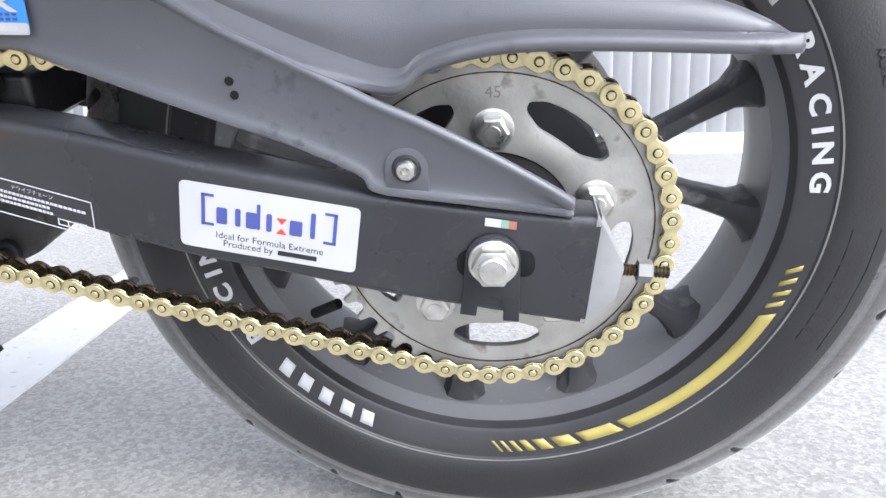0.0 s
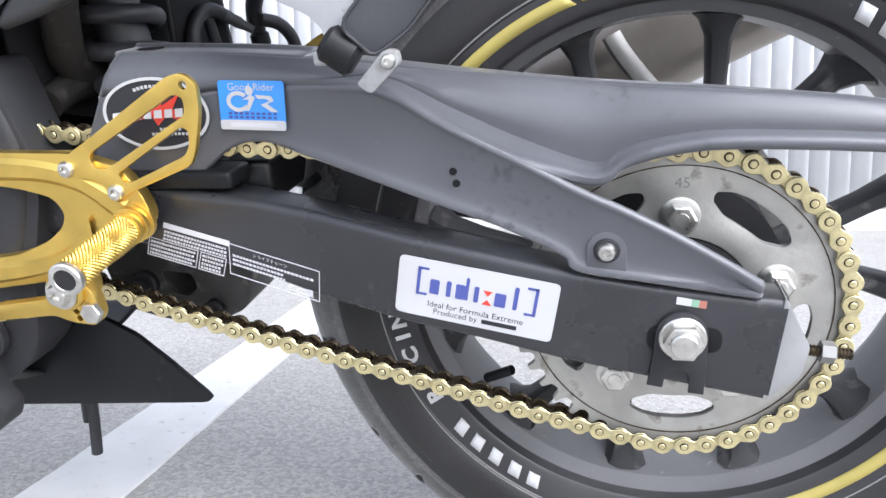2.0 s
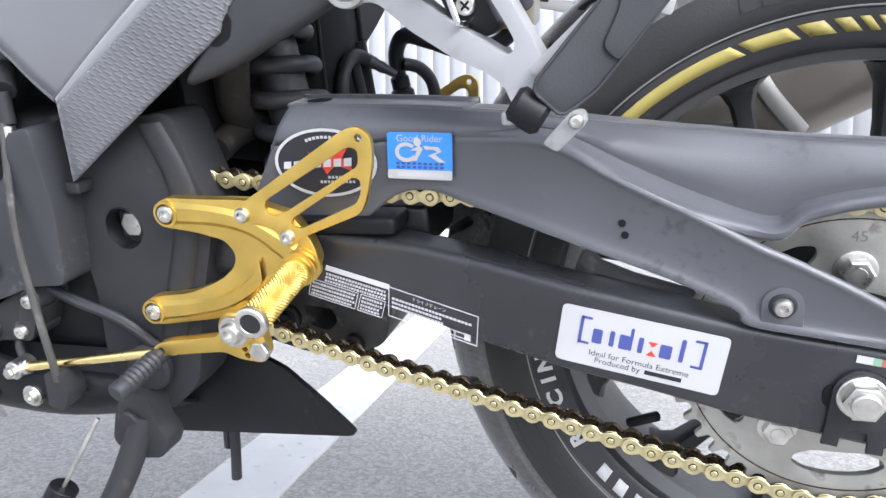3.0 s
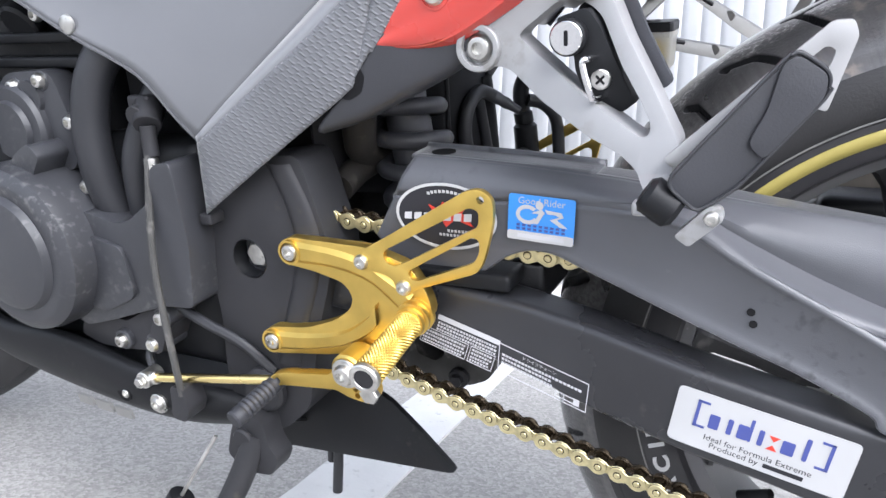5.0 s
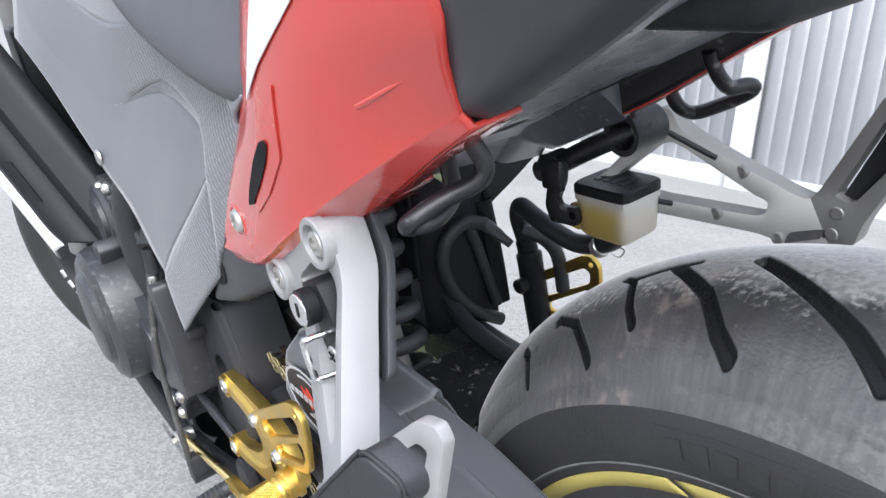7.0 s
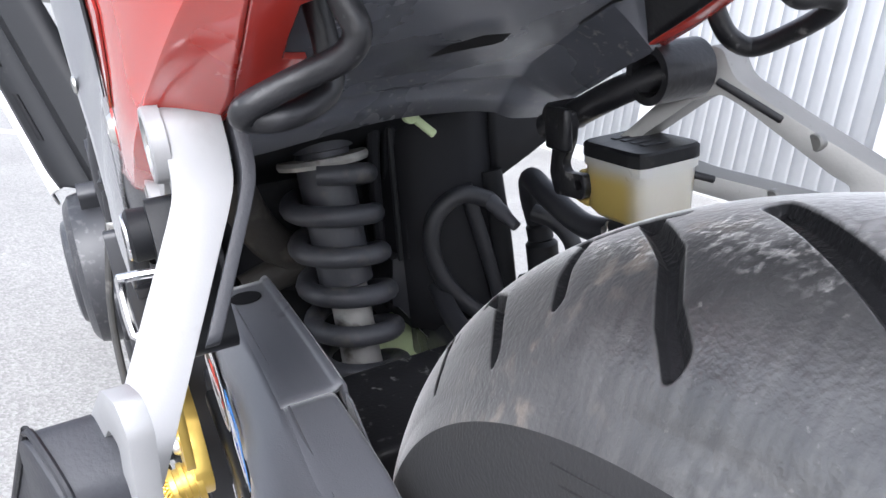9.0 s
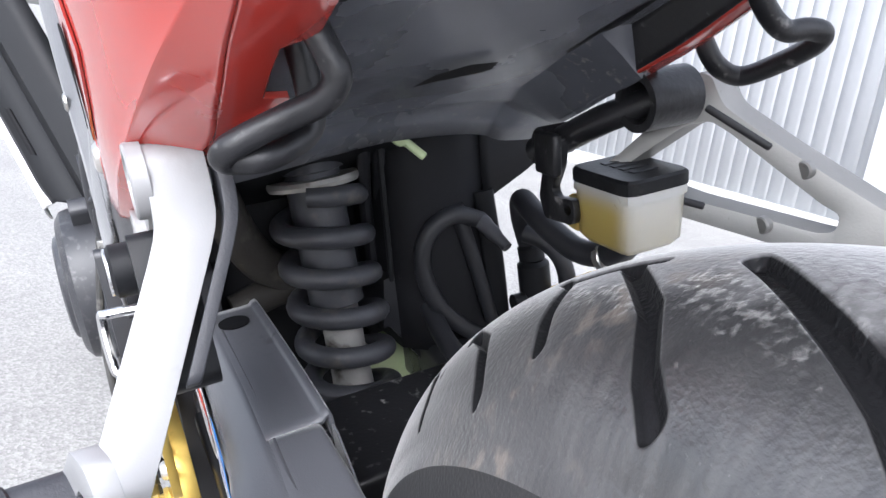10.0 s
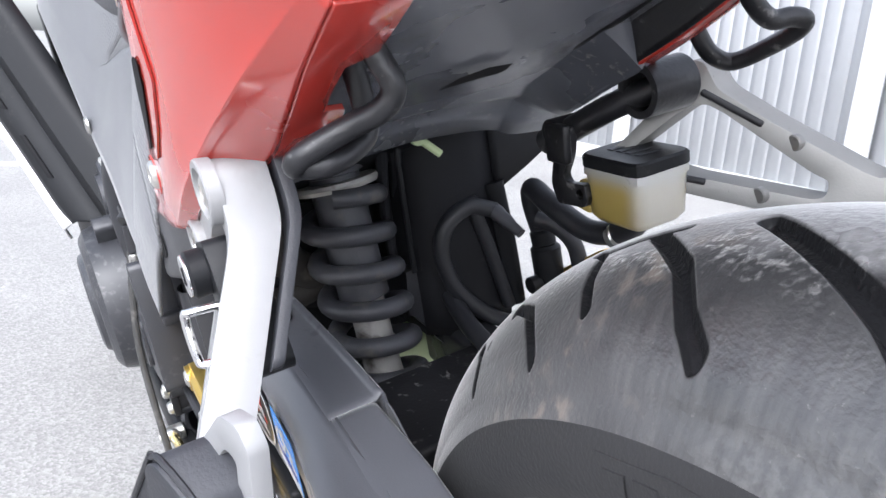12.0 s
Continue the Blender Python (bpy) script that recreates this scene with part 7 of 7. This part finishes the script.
part("frame_brace", tube([(-0.455, -0.052, 0.252), (-0.470, -0.040, 0.215), (-0.485, -0.020, 0.182), (-0.492, 0.010, 0.168), (-0.495, 0.040, 0.166)], 0.015, 14, 5), BROWN, moto, "dusty brown-grey frame brace behind the shock")
part("frame_brace", tube([(-0.492, -0.050, 0.150), (-0.494, -0.015, 0.158), (-0.495, 0.030, 0.160)], 0.013, 14, 5), BROWN, moto, "dusty brown-grey frame brace behind the shock")
up_rows = [[Vector((x, y, z)) for y, z in ((0.0547, 0.12380000000000001), (0.0587, 0.1613), (0.0709, 0.164), (0.1318, 0.0896), (0.1257, 0.0293), (0.1046, 0.0516), (0.0898, 0.0741), (0.0605, 0.1198))] for x in (-0.500, -0.450)]
part("arm_upstand", loft(up_rows, closed=True, caps=True), ARM, swingarm, "black cast upstand of the swingarm bridge")
for y in (0.052, 0.064, 0.088):
    part("inner_cable", tube([(-0.44, y, 0.275), (-0.468, y + 0.006, 0.22), (-0.478, y + 0.010, 0.16), (-0.475, y + 0.012, 0.11)], 0.0052, 10, 5), HOSE, moto, "black cable behind the shock")

# -- rear brake reservoir, hoses, bracket --
res = part("brake_fluid_cup", sweep_sections([((-0.2700, 0.1480, 0.2250), (1, 0.0, 0), (0, 1, 0), 0.0200, 0.0175), ((-0.2700, 0.1480, 0.2290), (1, 0, 0), (0, 1, 0), 0.0235, 0.0205), ((-0.2700, 0.1480, 0.2560), (1, 0, 0), (0, 1, 0), 0.0250, 0.0215)], 44, 9), CUP, moto, "milky plastic brake fluid cup, half full", angle=60)
part("cup_rim", sweep_sections([((-0.2700, 0.1480, 0.2560), (1, 0, 0), (0, 1, 0), 0.0262, 0.0226), ((-0.2700, 0.1480, 0.2610), (1, 0, 0), (0, 1, 0), 0.0262, 0.0226)], 44, 9), CUP, res)
part("cup_lid", sweep_sections([((-0.2700, 0.1480, 0.2612), (1, 0, 0), (0, 1, 0), 0.0265, 0.0230), ((-0.2700, 0.1480, 0.2680), (1, 0, 0), (0, 1, 0), 0.0265, 0.0230), ((-0.2700, 0.1480, 0.2696), (1, 0, 0), (0, 1, 0), 0.0255, 0.0216)], 44, 9), BLACK, res, "black lid with embossed print")
for i in range(4):
    part("embossed_bar", block(-0.286 + 0.008 * i, -0.281 + 0.008 * i, 0.140, 0.158, 0.2694, 0.2702, 0.0003, 1), RUBBER, res)
part("cup_lug", plate(fillet([(-0.312, 0.2300), (-0.292, 0.2270), (-0.292, 0.2520), (-0.304, 0.2500)], 0.006), 0.130, 0.136, 0.001, [disc(-0.3020, 0.2395, 0.0035, 14)]), CUP, res)
part("cup_bracket", plate(fillet([(-0.313, 0.2860), (-0.300, 0.2860), (-0.303, 0.2680), (-0.311, 0.2530), (-0.308, 0.2480), (-0.290, 0.2500), (-0.288, 0.2400), (-0.292, 0.2340), (-0.320, 0.2320), (-0.325, 0.2450), (-0.322, 0.2580)], 0.003), 0.123, 0.129, 0.001, [disc(-0.2955, 0.2425, 0.0034, 14)]), CHIPPED, res, "black steel cup bracket")
for pts, r in (([(-0.268, 0.148, 0.226), (-0.285, 0.150, 0.2120), (-0.318, 0.146, 0.2050), (-0.355, 0.142, 0.2180), (-0.382, 0.146, 0.2240), (-0.396, 0.153, 0.2080), (-0.398, 0.159, 0.1850)], 0.0084), ([(-0.425, 0.1400, 0.094), (-0.425, 0.112, 0.1150), (-0.428, 0.0910, 0.1430), (-0.430, 0.0835, 0.1745), (-0.428, 0.0905, 0.1985), (-0.424, 0.1110, 0.2100), (-0.418, 0.1315, 0.2025)], 0.0068), ([(-0.440, 0.090, 0.135), (-0.400, 0.086, 0.118), (-0.330, 0.085, 0.105), (-0.25, 0.088, 0.092)], 0.0080), ([(-0.388, 0.150, 0.196), (-0.374, 0.160, 0.190), (-0.364, 0.168, 0.172), (-0.362, 0.170, 0.135)], 0.0066)):
    part("brake_hose", tube(pts, r, 14), HOSE, moto, "black rubber brake hose")
part("hose_sleeve", turned((-0.4185, 0.130, 0.2035), (-0.395, 0.1365, 0.1885), [(0, 0.0062), (0.006, 0.0066), (0.010, 0.0056), (0.016, 0.0060), (0.022, 0.0046), (0.032, 0.0040)]), DUSTY, moto, "dusty grey hose end sleeve")
part("hose_clip", join(rod((-0.2900, 0.150, 0.2085), (-0.2960, 0.1495, 0.2055), 0.0100), tube([(-0.285, 0.155, 0.200), (-0.279, 0.158, 0.198), (-0.276, 0.160, 0.204), (-0.282, 0.157, 0.207)], 0.0009, 6)), BOLT, moto, "steel spring clip on the hose")
mc = part("brake_master_cylinder", rod((-0.396, 0.161, 0.170), (-0.390, 0.163, 0.075), 0.0125, n=24, bevel=0.003), BLACK, moto, "black rear brake master cylinder")
part("cylinder_cap", rod((-0.398, 0.160, 0.184), (-0.396, 0.161, 0.168), 0.0100, n=24, bevel=0.003), BLACK, mc)
part("cylinder_port", rod((-0.393, 0.150, 0.140), (-0.393, 0.140, 0.140), 0.0070), BLACK, mc)

# far-side gold rear set and peg
far_set = part("far_rearset", plate(hg_out, 0.170, 0.175, 0.0010, hg_holes), GOLD, moto, "gold anodised heel guard, far side", angle=28)
part("far_peg", rod((-0.379, 0.170, 0.072), (-0.380, 0.262, 0.066), 0.0130), GOLD, far_set)

# far-side footrest hanger
fh = [(-0.283, 0.273), (-0.261, 0.305), (-0.258, 0.319), (-0.251, 0.317), (-0.243, 0.301), (-0.216, 0.280), (-0.175, 0.251), (-0.166, 0.246), (-0.160, 0.253), (-0.130, 0.309), (-0.121, 0.326), (-0.116, 0.328), (-0.108, 0.323), (-0.104, 0.290), (-0.113, 0.262), (-0.127, 0.235), (-0.132, 0.217), (-0.153, 0.210), (-0.174, 0.215), (-0.189, 0.223), (-0.246, 0.240), (-0.284, 0.253), (-0.294, 0.263)]


def far_y(x, z):
    return min(0.291 + 0.799 * x + 0.310 * z, 0.236)


fh_holes = [fillet([(-0.257, 0.290), (-0.247, 0.293), (-0.238, 0.287), (-0.195, 0.251), (-0.187, 0.246), (-0.187, 0.237), (-0.193, 0.236), (-0.248, 0.251), (-0.276, 0.262), (-0.279, 0.267)], 0.003, 3), fillet([(-0.148, 0.253), (-0.120, 0.309), (-0.117, 0.309), (-0.113, 0.279), (-0.133, 0.251), (-0.138, 0.249)], 0.003, 3)]
far_hanger = part("far_footrest_hanger", plate(fillet(fh, 0.005, 3), 0.0, 0.016, 0.002, fh_holes, warp=far_y), CAST, moto, "dusty cast aluminium passenger footrest hanger, far side", angle=30)
part("far_pad", plate(fillet([(-0.146, 0.250), (-0.119, 0.306), (-0.110, 0.300), (-0.110, 0.270), (-0.133, 0.246)], 0.003), 0.008, 0.030, 0.003, warp=far_y), RUBBER, far_hanger, "black rubber footrest pad")
# dark bars laid on the face put the grooves' shade into the colour
for a, b in (((-0.250, 0.3000), (-0.220, 0.2790)), ((-0.262, 0.2530), (-0.240, 0.2470))):
    part("groove", rod((a[0], far_y(*a) + 0.0005, a[1]), (b[0], far_y(*b) + 0.0005, b[1]), 0.0022), FRAME, far_hanger)
for x, z in ((-0.178, 0.2190), (-0.148, 0.2230), (-0.258, 0.3060), (-0.205, 0.268), (-0.215, 0.2385), (-0.145, 0.240)):
    part("hanger_bolt", rod((x, far_y(x, z) - 0.0012, z), (x, far_y(x, z) + 0.004, z), 0.0050), CAST, far_hanger)
# not sunk: a dark patch paints the recess's shade
part("recess", plate(fillet([(-0.174, 0.2155), (-0.152, 0.2185), (-0.152, 0.2255), (-0.172, 0.2235)], 0.002), -0.0008, 0.001, 0, warp=far_y), FRAME, far_hanger)

# -- muffler and caliper on the far side --
muf = part("muffler", tube([(-0.22, 0.205, 0.040), (-0.02, 0.225, 0.140), (0.16, 0.240, 0.225), (0.26, 0.245, 0.270)], lambda t: 0.052, 28, 5), TITAN, moto, "brushed metal exhaust silencer")
part("muffler_clamp", tube([(-0.045, 0.165, 0.165), (-0.032, 0.160, 0.145), (-0.005, 0.162, 0.112)], 0.010, 10, 4, flat=0.4), CAST, muf, "slotted alloy silencer bracket")
cal = part("brake_caliper", block(-0.115, -0.055, 0.085, 0.135, 0.085, 0.130, 0.010), BLACK, moto, "black rear brake caliper")
part("caliper_pin", rod((-0.150, 0.11, 0.102), (-0.105, 0.11, 0.118), 0.007), DAMPER, cal)
part("far_axle_nut", rod((0, 0.14, 0), (0, 0.165, 0), 0.014, n=6), BOLT, swingarm)

# panel added on the far side, to keep light out of the bike's middle
part("far_light_block", plate(fillet([(-1.02, 0.04), (-0.52, 0.04), (-0.475, 0.08), (-0.470, 0.20), (-0.425, 0.29), (-0.420, 0.40), (-1.02, 0.46)], 0.02), 0.148, 0.156, 0.002), ENCLOSED_BLACK, moto, "black panel added on the far side to keep light out")

# -- engine --
engine = part("engine", block(-0.98, -0.60, -0.100, 0.098, -0.030, 0.200, 0.02), BLACK, moto, "black painted engine with grey covers")
part("cylinder", block(-0.99, -0.72, -0.085, 0.115, 0.15, 0.42, 0.02), BLACK, engine)
GC = (-0.7900, 0.0995)
part("generator_cover", lathe([(-0.100, 0.0830), (-0.152, 0.0830), (-0.164, 0.0800), (-0.170, 0.0715), (-0.1710, 0.0680), (-0.1700, 0.0580), (-0.1760, 0.0540), (-0.1780, 0.0480), (-0.1780, 0)], 72, (GC[0], 0, GC[1]), close=False), ENGINE, engine, "round grey painted generator cover")
part("cover_lug", plate(fillet([(-0.800, 0.1500), (-0.772, 0.1480), (-0.740, 0.1900), (-0.752, 0.2020), (-0.775, 0.1900)], 0.006), -0.152, -0.118, 0.004), ENGINE, engine)
sp_out = fillet([(-0.7400, 0.1420), (-0.6765, 0.1290), (-0.6600, 0.1330), (-0.6280, 0.1540), (-0.6220, 0.1840), (-0.5980, 0.1900), (-0.5920, 0.1200), (-0.6000, 0.0560), (-0.6360, 0.0535), (-0.7080, 0.0290), (-0.7500, 0.0170), (-0.7650, 0.0300), (-0.7350, 0.0600), (-0.7280, 0.1000)], 0.008, 3)
part("sprocket_cover", plate(sp_out, -0.100, -0.1380, 0.009, segments=2), ENGINE, engine, "grey painted front sprocket cover", angle=35)
part("cover_step", plate(fillet([(-0.7250, 0.1180), (-0.6720, 0.1080), (-0.6660, 0.0600), (-0.7080, 0.0400), (-0.7300, 0.0420)], 0.010), -0.137, -0.1425, 0.003), ENGINE, engine)
part("slave_casting", plate(fillet([(-0.7680, 0.0133), (-0.7331, 0.0300), (-0.7046, 0.0236), (-0.6774, 0.0380), (-0.6584, 0.0464), (-0.6421, 0.0421), (-0.6450, 0.0250), (-0.6560, 0.0060), (-0.6669, -0.0029), (-0.6870, -0.0046), (-0.7196, -0.0083), (-0.7472, -0.0080), (-0.7730, -0.0005)], 0.005, 3), -0.100, -0.128, 0.004), FRAME, engine, "dark cast clutch actuator body", angle=35)
part("actuator_bar", plate(fillet([(-0.6680, 0.0160), (-0.6540, 0.0460), (-0.6420, 0.0460), (-0.6400, 0.0320), (-0.6560, 0.0000), (-0.6680, -0.0010)], 0.005, 3), -0.128, -0.135, 0.0025), FRAME, engine)
part("actuator_hose", tube([(-0.690, -0.118, -0.004), (-0.684, -0.126, -0.018), (-0.676, -0.124, -0.034), (-0.664, -0.112, -0.044)], 0.0042, 10, 5), HOSE, engine)
part("wiring", tube([(-0.640, -0.118, 0.044), (-0.610, -0.116, 0.030), (-0.575, -0.112, 0.014), (-0.545, -0.108, -0.012)], 0.0050, 10, 5), HOSE, engine, "black wiring sleeve")
part("shift_pawl_bracket", plate(fillet([(-0.6320, -0.0200), (-0.6180, -0.0200), (-0.6130, -0.0420), (-0.6200, -0.0560), (-0.6360, -0.0540)], 0.004), -0.1540, -0.1300, 0.0015), FRAME, engine)
part("pump_cover", lathe([(-0.095, 0.0420), (-0.125, 0.0420), (-0.1290, 0.0390), (-0.1290, 0.0280), (-0.1340, 0.0260), (-0.1340, 0)], 48, (-0.8000, 0, 0.2080), close=False), ENGINE, engine, "round grey pump cover")
part("pump_plate", plate(fillet([(-0.8280, 0.1700), (-0.7350, 0.1700), (-0.7280, 0.2150), (-0.7450, 0.2620), (-0.8050, 0.2600), (-0.8400, 0.2300)], 0.012), -0.119, -0.095, 0.003), ENGINE, engine)
for x, z in ((-0.7950, 0.2470), (-0.7570, 0.2530), (-0.7270, 0.2158), (-0.7240, 0.1560)):
    part("boss", rod((x, -0.095, z), (x, -0.1200, z), 0.0095), ENGINE, engine)
    socket_bolt("engine_bolt", engine, (x, -0.1200, z), 0.0070, 0.0065)
for x, z in ((-0.6650, 0.0084), (-0.6475, 0.0384), (-0.7072, 0.0059)):
    part("lug", rod((x, -0.100, z), (x, -0.1340, z), 0.0105), ENGINE, engine)
    socket_bolt("engine_bolt", engine, (x, -0.1340, z), 0.0070, 0.0060)
for pts, r in (([(-0.660, -0.095, 0.300), (-0.690, -0.112, 0.262), (-0.705, -0.118, 0.215), (-0.708, -0.116, 0.165), (-0.705, -0.105, 0.120)], 0.0165), ([(-0.620, -0.085, 0.270), (-0.648, -0.100, 0.225), (-0.668, -0.108, 0.180), (-0.676, -0.104, 0.130)], 0.0130)):
    part("coolant_hose", tube(pts, r, 20), HOSE, engine, "thick black rubber coolant hose")
part("starter_motor", join(rod((-0.860, -0.070, 0.335), (-0.780, -0.080, 0.345), 0.0340, n=32, bevel=0.004), rod((-0.790, -0.105, 0.300), (-0.790, -0.075, 0.320), 0.0200, n=24, bevel=0.003)), BLACK, engine, "black starter motor body")
socket_bolt("engine_bolt", engine, (-0.7500, -0.112, 0.3098), 0.0070, 0.0065)
part("cylinder_fin", block(-0.860, -0.720, -0.105, -0.080, 0.262, 0.272, 0.003), BLACK, engine)
part("cylinder_fin", block(-0.850, -0.725, -0.103, -0.080, 0.284, 0.294, 0.003), BLACK, engine)
part("pump_cap", lathe([(-0.119, 0.0170), (-0.1230, 0.0160), (-0.1230, 0)], 32, (-0.7753, 0, 0.2370), close=False), ENGINE, engine)
part("sensor", join(rod((-0.640, -0.108, 0.232), (-0.629, -0.124, 0.216), 0.0118), rod((-0.629, -0.124, 0.216), (-0.628, -0.126, 0.190), 0.0066), rod((-0.640, -0.108, 0.226), (-0.638, -0.128, 0.224), 0.0090), block(-0.655, -0.630, -0.118, -0.108, 0.226, 0.240, 0.003)), FRAME, engine, "dark breather fitting and rod boot")
part("clutch_rod", tube([(-0.628, -0.130, 0.192), (-0.6265, -0.148, 0.10), (-0.6205, -0.152, -0.028)], 0.0034, 10), LINKAGE, engine, "dark steel linkage rod")
part("rod_collar", rod((-0.6280, -0.1275, 0.189), (-0.6278, -0.1288, 0.179), 0.0062), BOLT, engine)
part("shift_arm", plate(fillet([(-0.684, -0.0640), (-0.676, -0.0450), (-0.660, -0.0450), (-0.634, -0.0420), (-0.622, -0.0480), (-0.628, -0.0610), (-0.660, -0.0660)], 0.004), -0.134, -0.126, 0.001), FRAME, engine, "dark steel shift arm")
for x, z, r in ((-0.6705, -0.0551, 0.0105), (-0.6344, -0.0519, 0.0080)):
    part("arm_bushing", rod((x, -0.134, z), (x, -0.140, z), r, n=24), BOLT, engine)
    socket_bolt("arm_bolt", engine, (x, -0.140, z), r * 0.7, 0.004)
# under cowl
rows = []
for x, zt, zb, yt in ((-0.99, 0.080, 0.030, -0.120), (-0.936, 0.032, -0.024, -0.138), (-0.887, 0.000, -0.046, -0.142), (-0.780, -0.006, -0.066, -0.140), (-0.675, -0.032, -0.078, -0.134), (-0.600, -0.050, -0.080, -0.112), (-0.560, -0.052, -0.078, -0.095)):
    rows.append([Vector((x, yt + 0.010, zt + 0.002)), Vector((x, yt, zt)), Vector((x, yt - 0.003, (zt + zb) / 2)), Vector((x, yt + 0.010, zb)), Vector((x, yt + 0.05, zb - 0.025)), Vector((x, 0.01, zb - 0.035)), Vector((x, 0.12, zb - 0.02))])
skin(part("under_cowl", loft(fine(rows, 6, 4)), BLACK, moto, "black plastic engine under-cowl", angle=60), 0.003, offset=0)

for k, (w, x) in enumerate(((0.020, -0.7800), (0.022, -0.7540), (0.022, -0.7270))):
    part("cowl_mark", plate(fillet([(x, -0.0730 - 0.002 * k), (x + w, -0.0740 - 0.002 * k), (x + w - 0.003, -0.0640 - 0.002 * k), (x - 0.003, -0.0630 - 0.002 * k)], 0.001), -0.1445, -0.1415, 0), CAST, moto, "plain grey mark on the under-cowl")
part("cowl_recess", plate(disc(-0.7129, -0.0500, 0.0095, 20), -0.1420, -0.1370, 0.001), SHADE_BLACK, moto)
socket_bolt("cowl_screw", moto, (-0.7105, -0.1420, -0.0505), 0.0045, 0.0020)

# -- front: inner fairing, white fairing edge, front wheel --
up = Vector((-0.035, -0.014, 0.047))
rows, white_rows = [], []
for s in (-1.0, -0.6, 0, 1, 2, 3, 4, 5):
    c = Vector((-0.880, -0.172, 0.226)) + up * s
    n = 0.75 if s <= -1 else 1.0
    rows.append([c + Vector((-0.016, -0.014, -0.004)) * n, c + Vector((-0.004, -0.006, 0)), c + Vector((0.010, 0.012, -0.004)), c + Vector((0.018, 0.024, -0.006)), c + Vector((0.040, 0.030, 0.0)), c + Vector((0.050, 0.070, 0.02))])
    white_rows.append([c + Vector((-0.016, -0.015, -0.004)) * n, c + Vector((-0.030, -0.022, -0.012)), c + Vector((-0.046, -0.018, -0.028))])
fair = part("front_fairing", loft(fine(rows, 4, 2)), BLACK, moto, "dark grey inner fairing with slots", angle=40)
skin(fair, 0.003, offset=0)
for s in (0.05, 1.75):
    c = Vector((-0.880, -0.1745, 0.226)) + up * s
    part("fairing_slot", sweep_sections([(c, (0.5, 0.6, -0.1), (0.6, -0.6, 0.2), 0.005, 0.003), (c + up * 1.05, (0.5, 0.6, -0.1), (0.6, -0.6, 0.2), 0.005, 0.003)], 12), SHADE_BLACK, fair)
skin(part("fairing_lower", loft(fine(white_rows, 4, 2)), WHITE, fair, "white painted lower fairing edge", angle=40), 0.003, offset=0)
front_wheel = part("front_wheel", lathe([(-0.045, 0.222), (-0.045, 0.205), (-0.02, 0.19), (0.02, 0.19), (0.045, 0.205), (0.045, 0.222)], 96), RIM, moto, "black front wheel turned to the bike's left")
part("front_tyre", lathe([(-0.045, 0.220), (-0.054, 0.240), (-0.056, 0.258), (-0.048, 0.280), (-0.028, 0.294), (0, 0.299), (0.028, 0.294), (0.048, 0.280), (0.056, 0.258), (0.054, 0.240), (0.045, 0.220)], 120), TYRE, front_wheel, "black rubber front tyre")
for k in range(6):
    part("front_spoke", moved(sweep_sections([((0.04, 0, 0), (0, 0, 1), (0, 1, 0), 0.012, 0.016), ((0.195, 0, 0), (0, 0, 1), (0, 1, 0), 0.012, 0.014)], 12), Matrix.Rotation(radians(60 * k), 4, "Y")), RIM, front_wheel)
part("front_hub", rod((0, -0.06, 0), (0, 0.06, 0), 0.045, n=32), RIM, front_wheel)
for base in (0, 180):
    for k in range(9):
        a0 = base + 20 + 7 * k
        rows = [[polar(r, a0 + da, -0.0470) for r in (0.207, 0.219)] for da in (0, 1.6, 3.2, 4.6)]
        skin(part("rim_mark", loft(rows), WHITE_TAPE, front_wheel, "plain white mark on the rim"), 0.0005, offset=0)
front_wheel.matrix_local = Matrix.Translation((-1.385, 0.014, -0.006)) @ Matrix.Rotation(radians(30), 4, "Z")
part("fork_leg", rod((-1.385, -0.09, 0.0), (-1.16, -0.085, 0.55), 0.024, n=24), CAST, moto, "silver fork leg")
part("front_brake_part", block(-1.03, -0.945, -0.075, -0.055, 0.200, 0.252, 0.006), RED, moto, "red painted bracket behind the fairing")
part("radiator", block(-1.06, -1.00, -0.13, 0.16, 0.10, 0.42, 0.006), BLACK, moto, "black radiator")
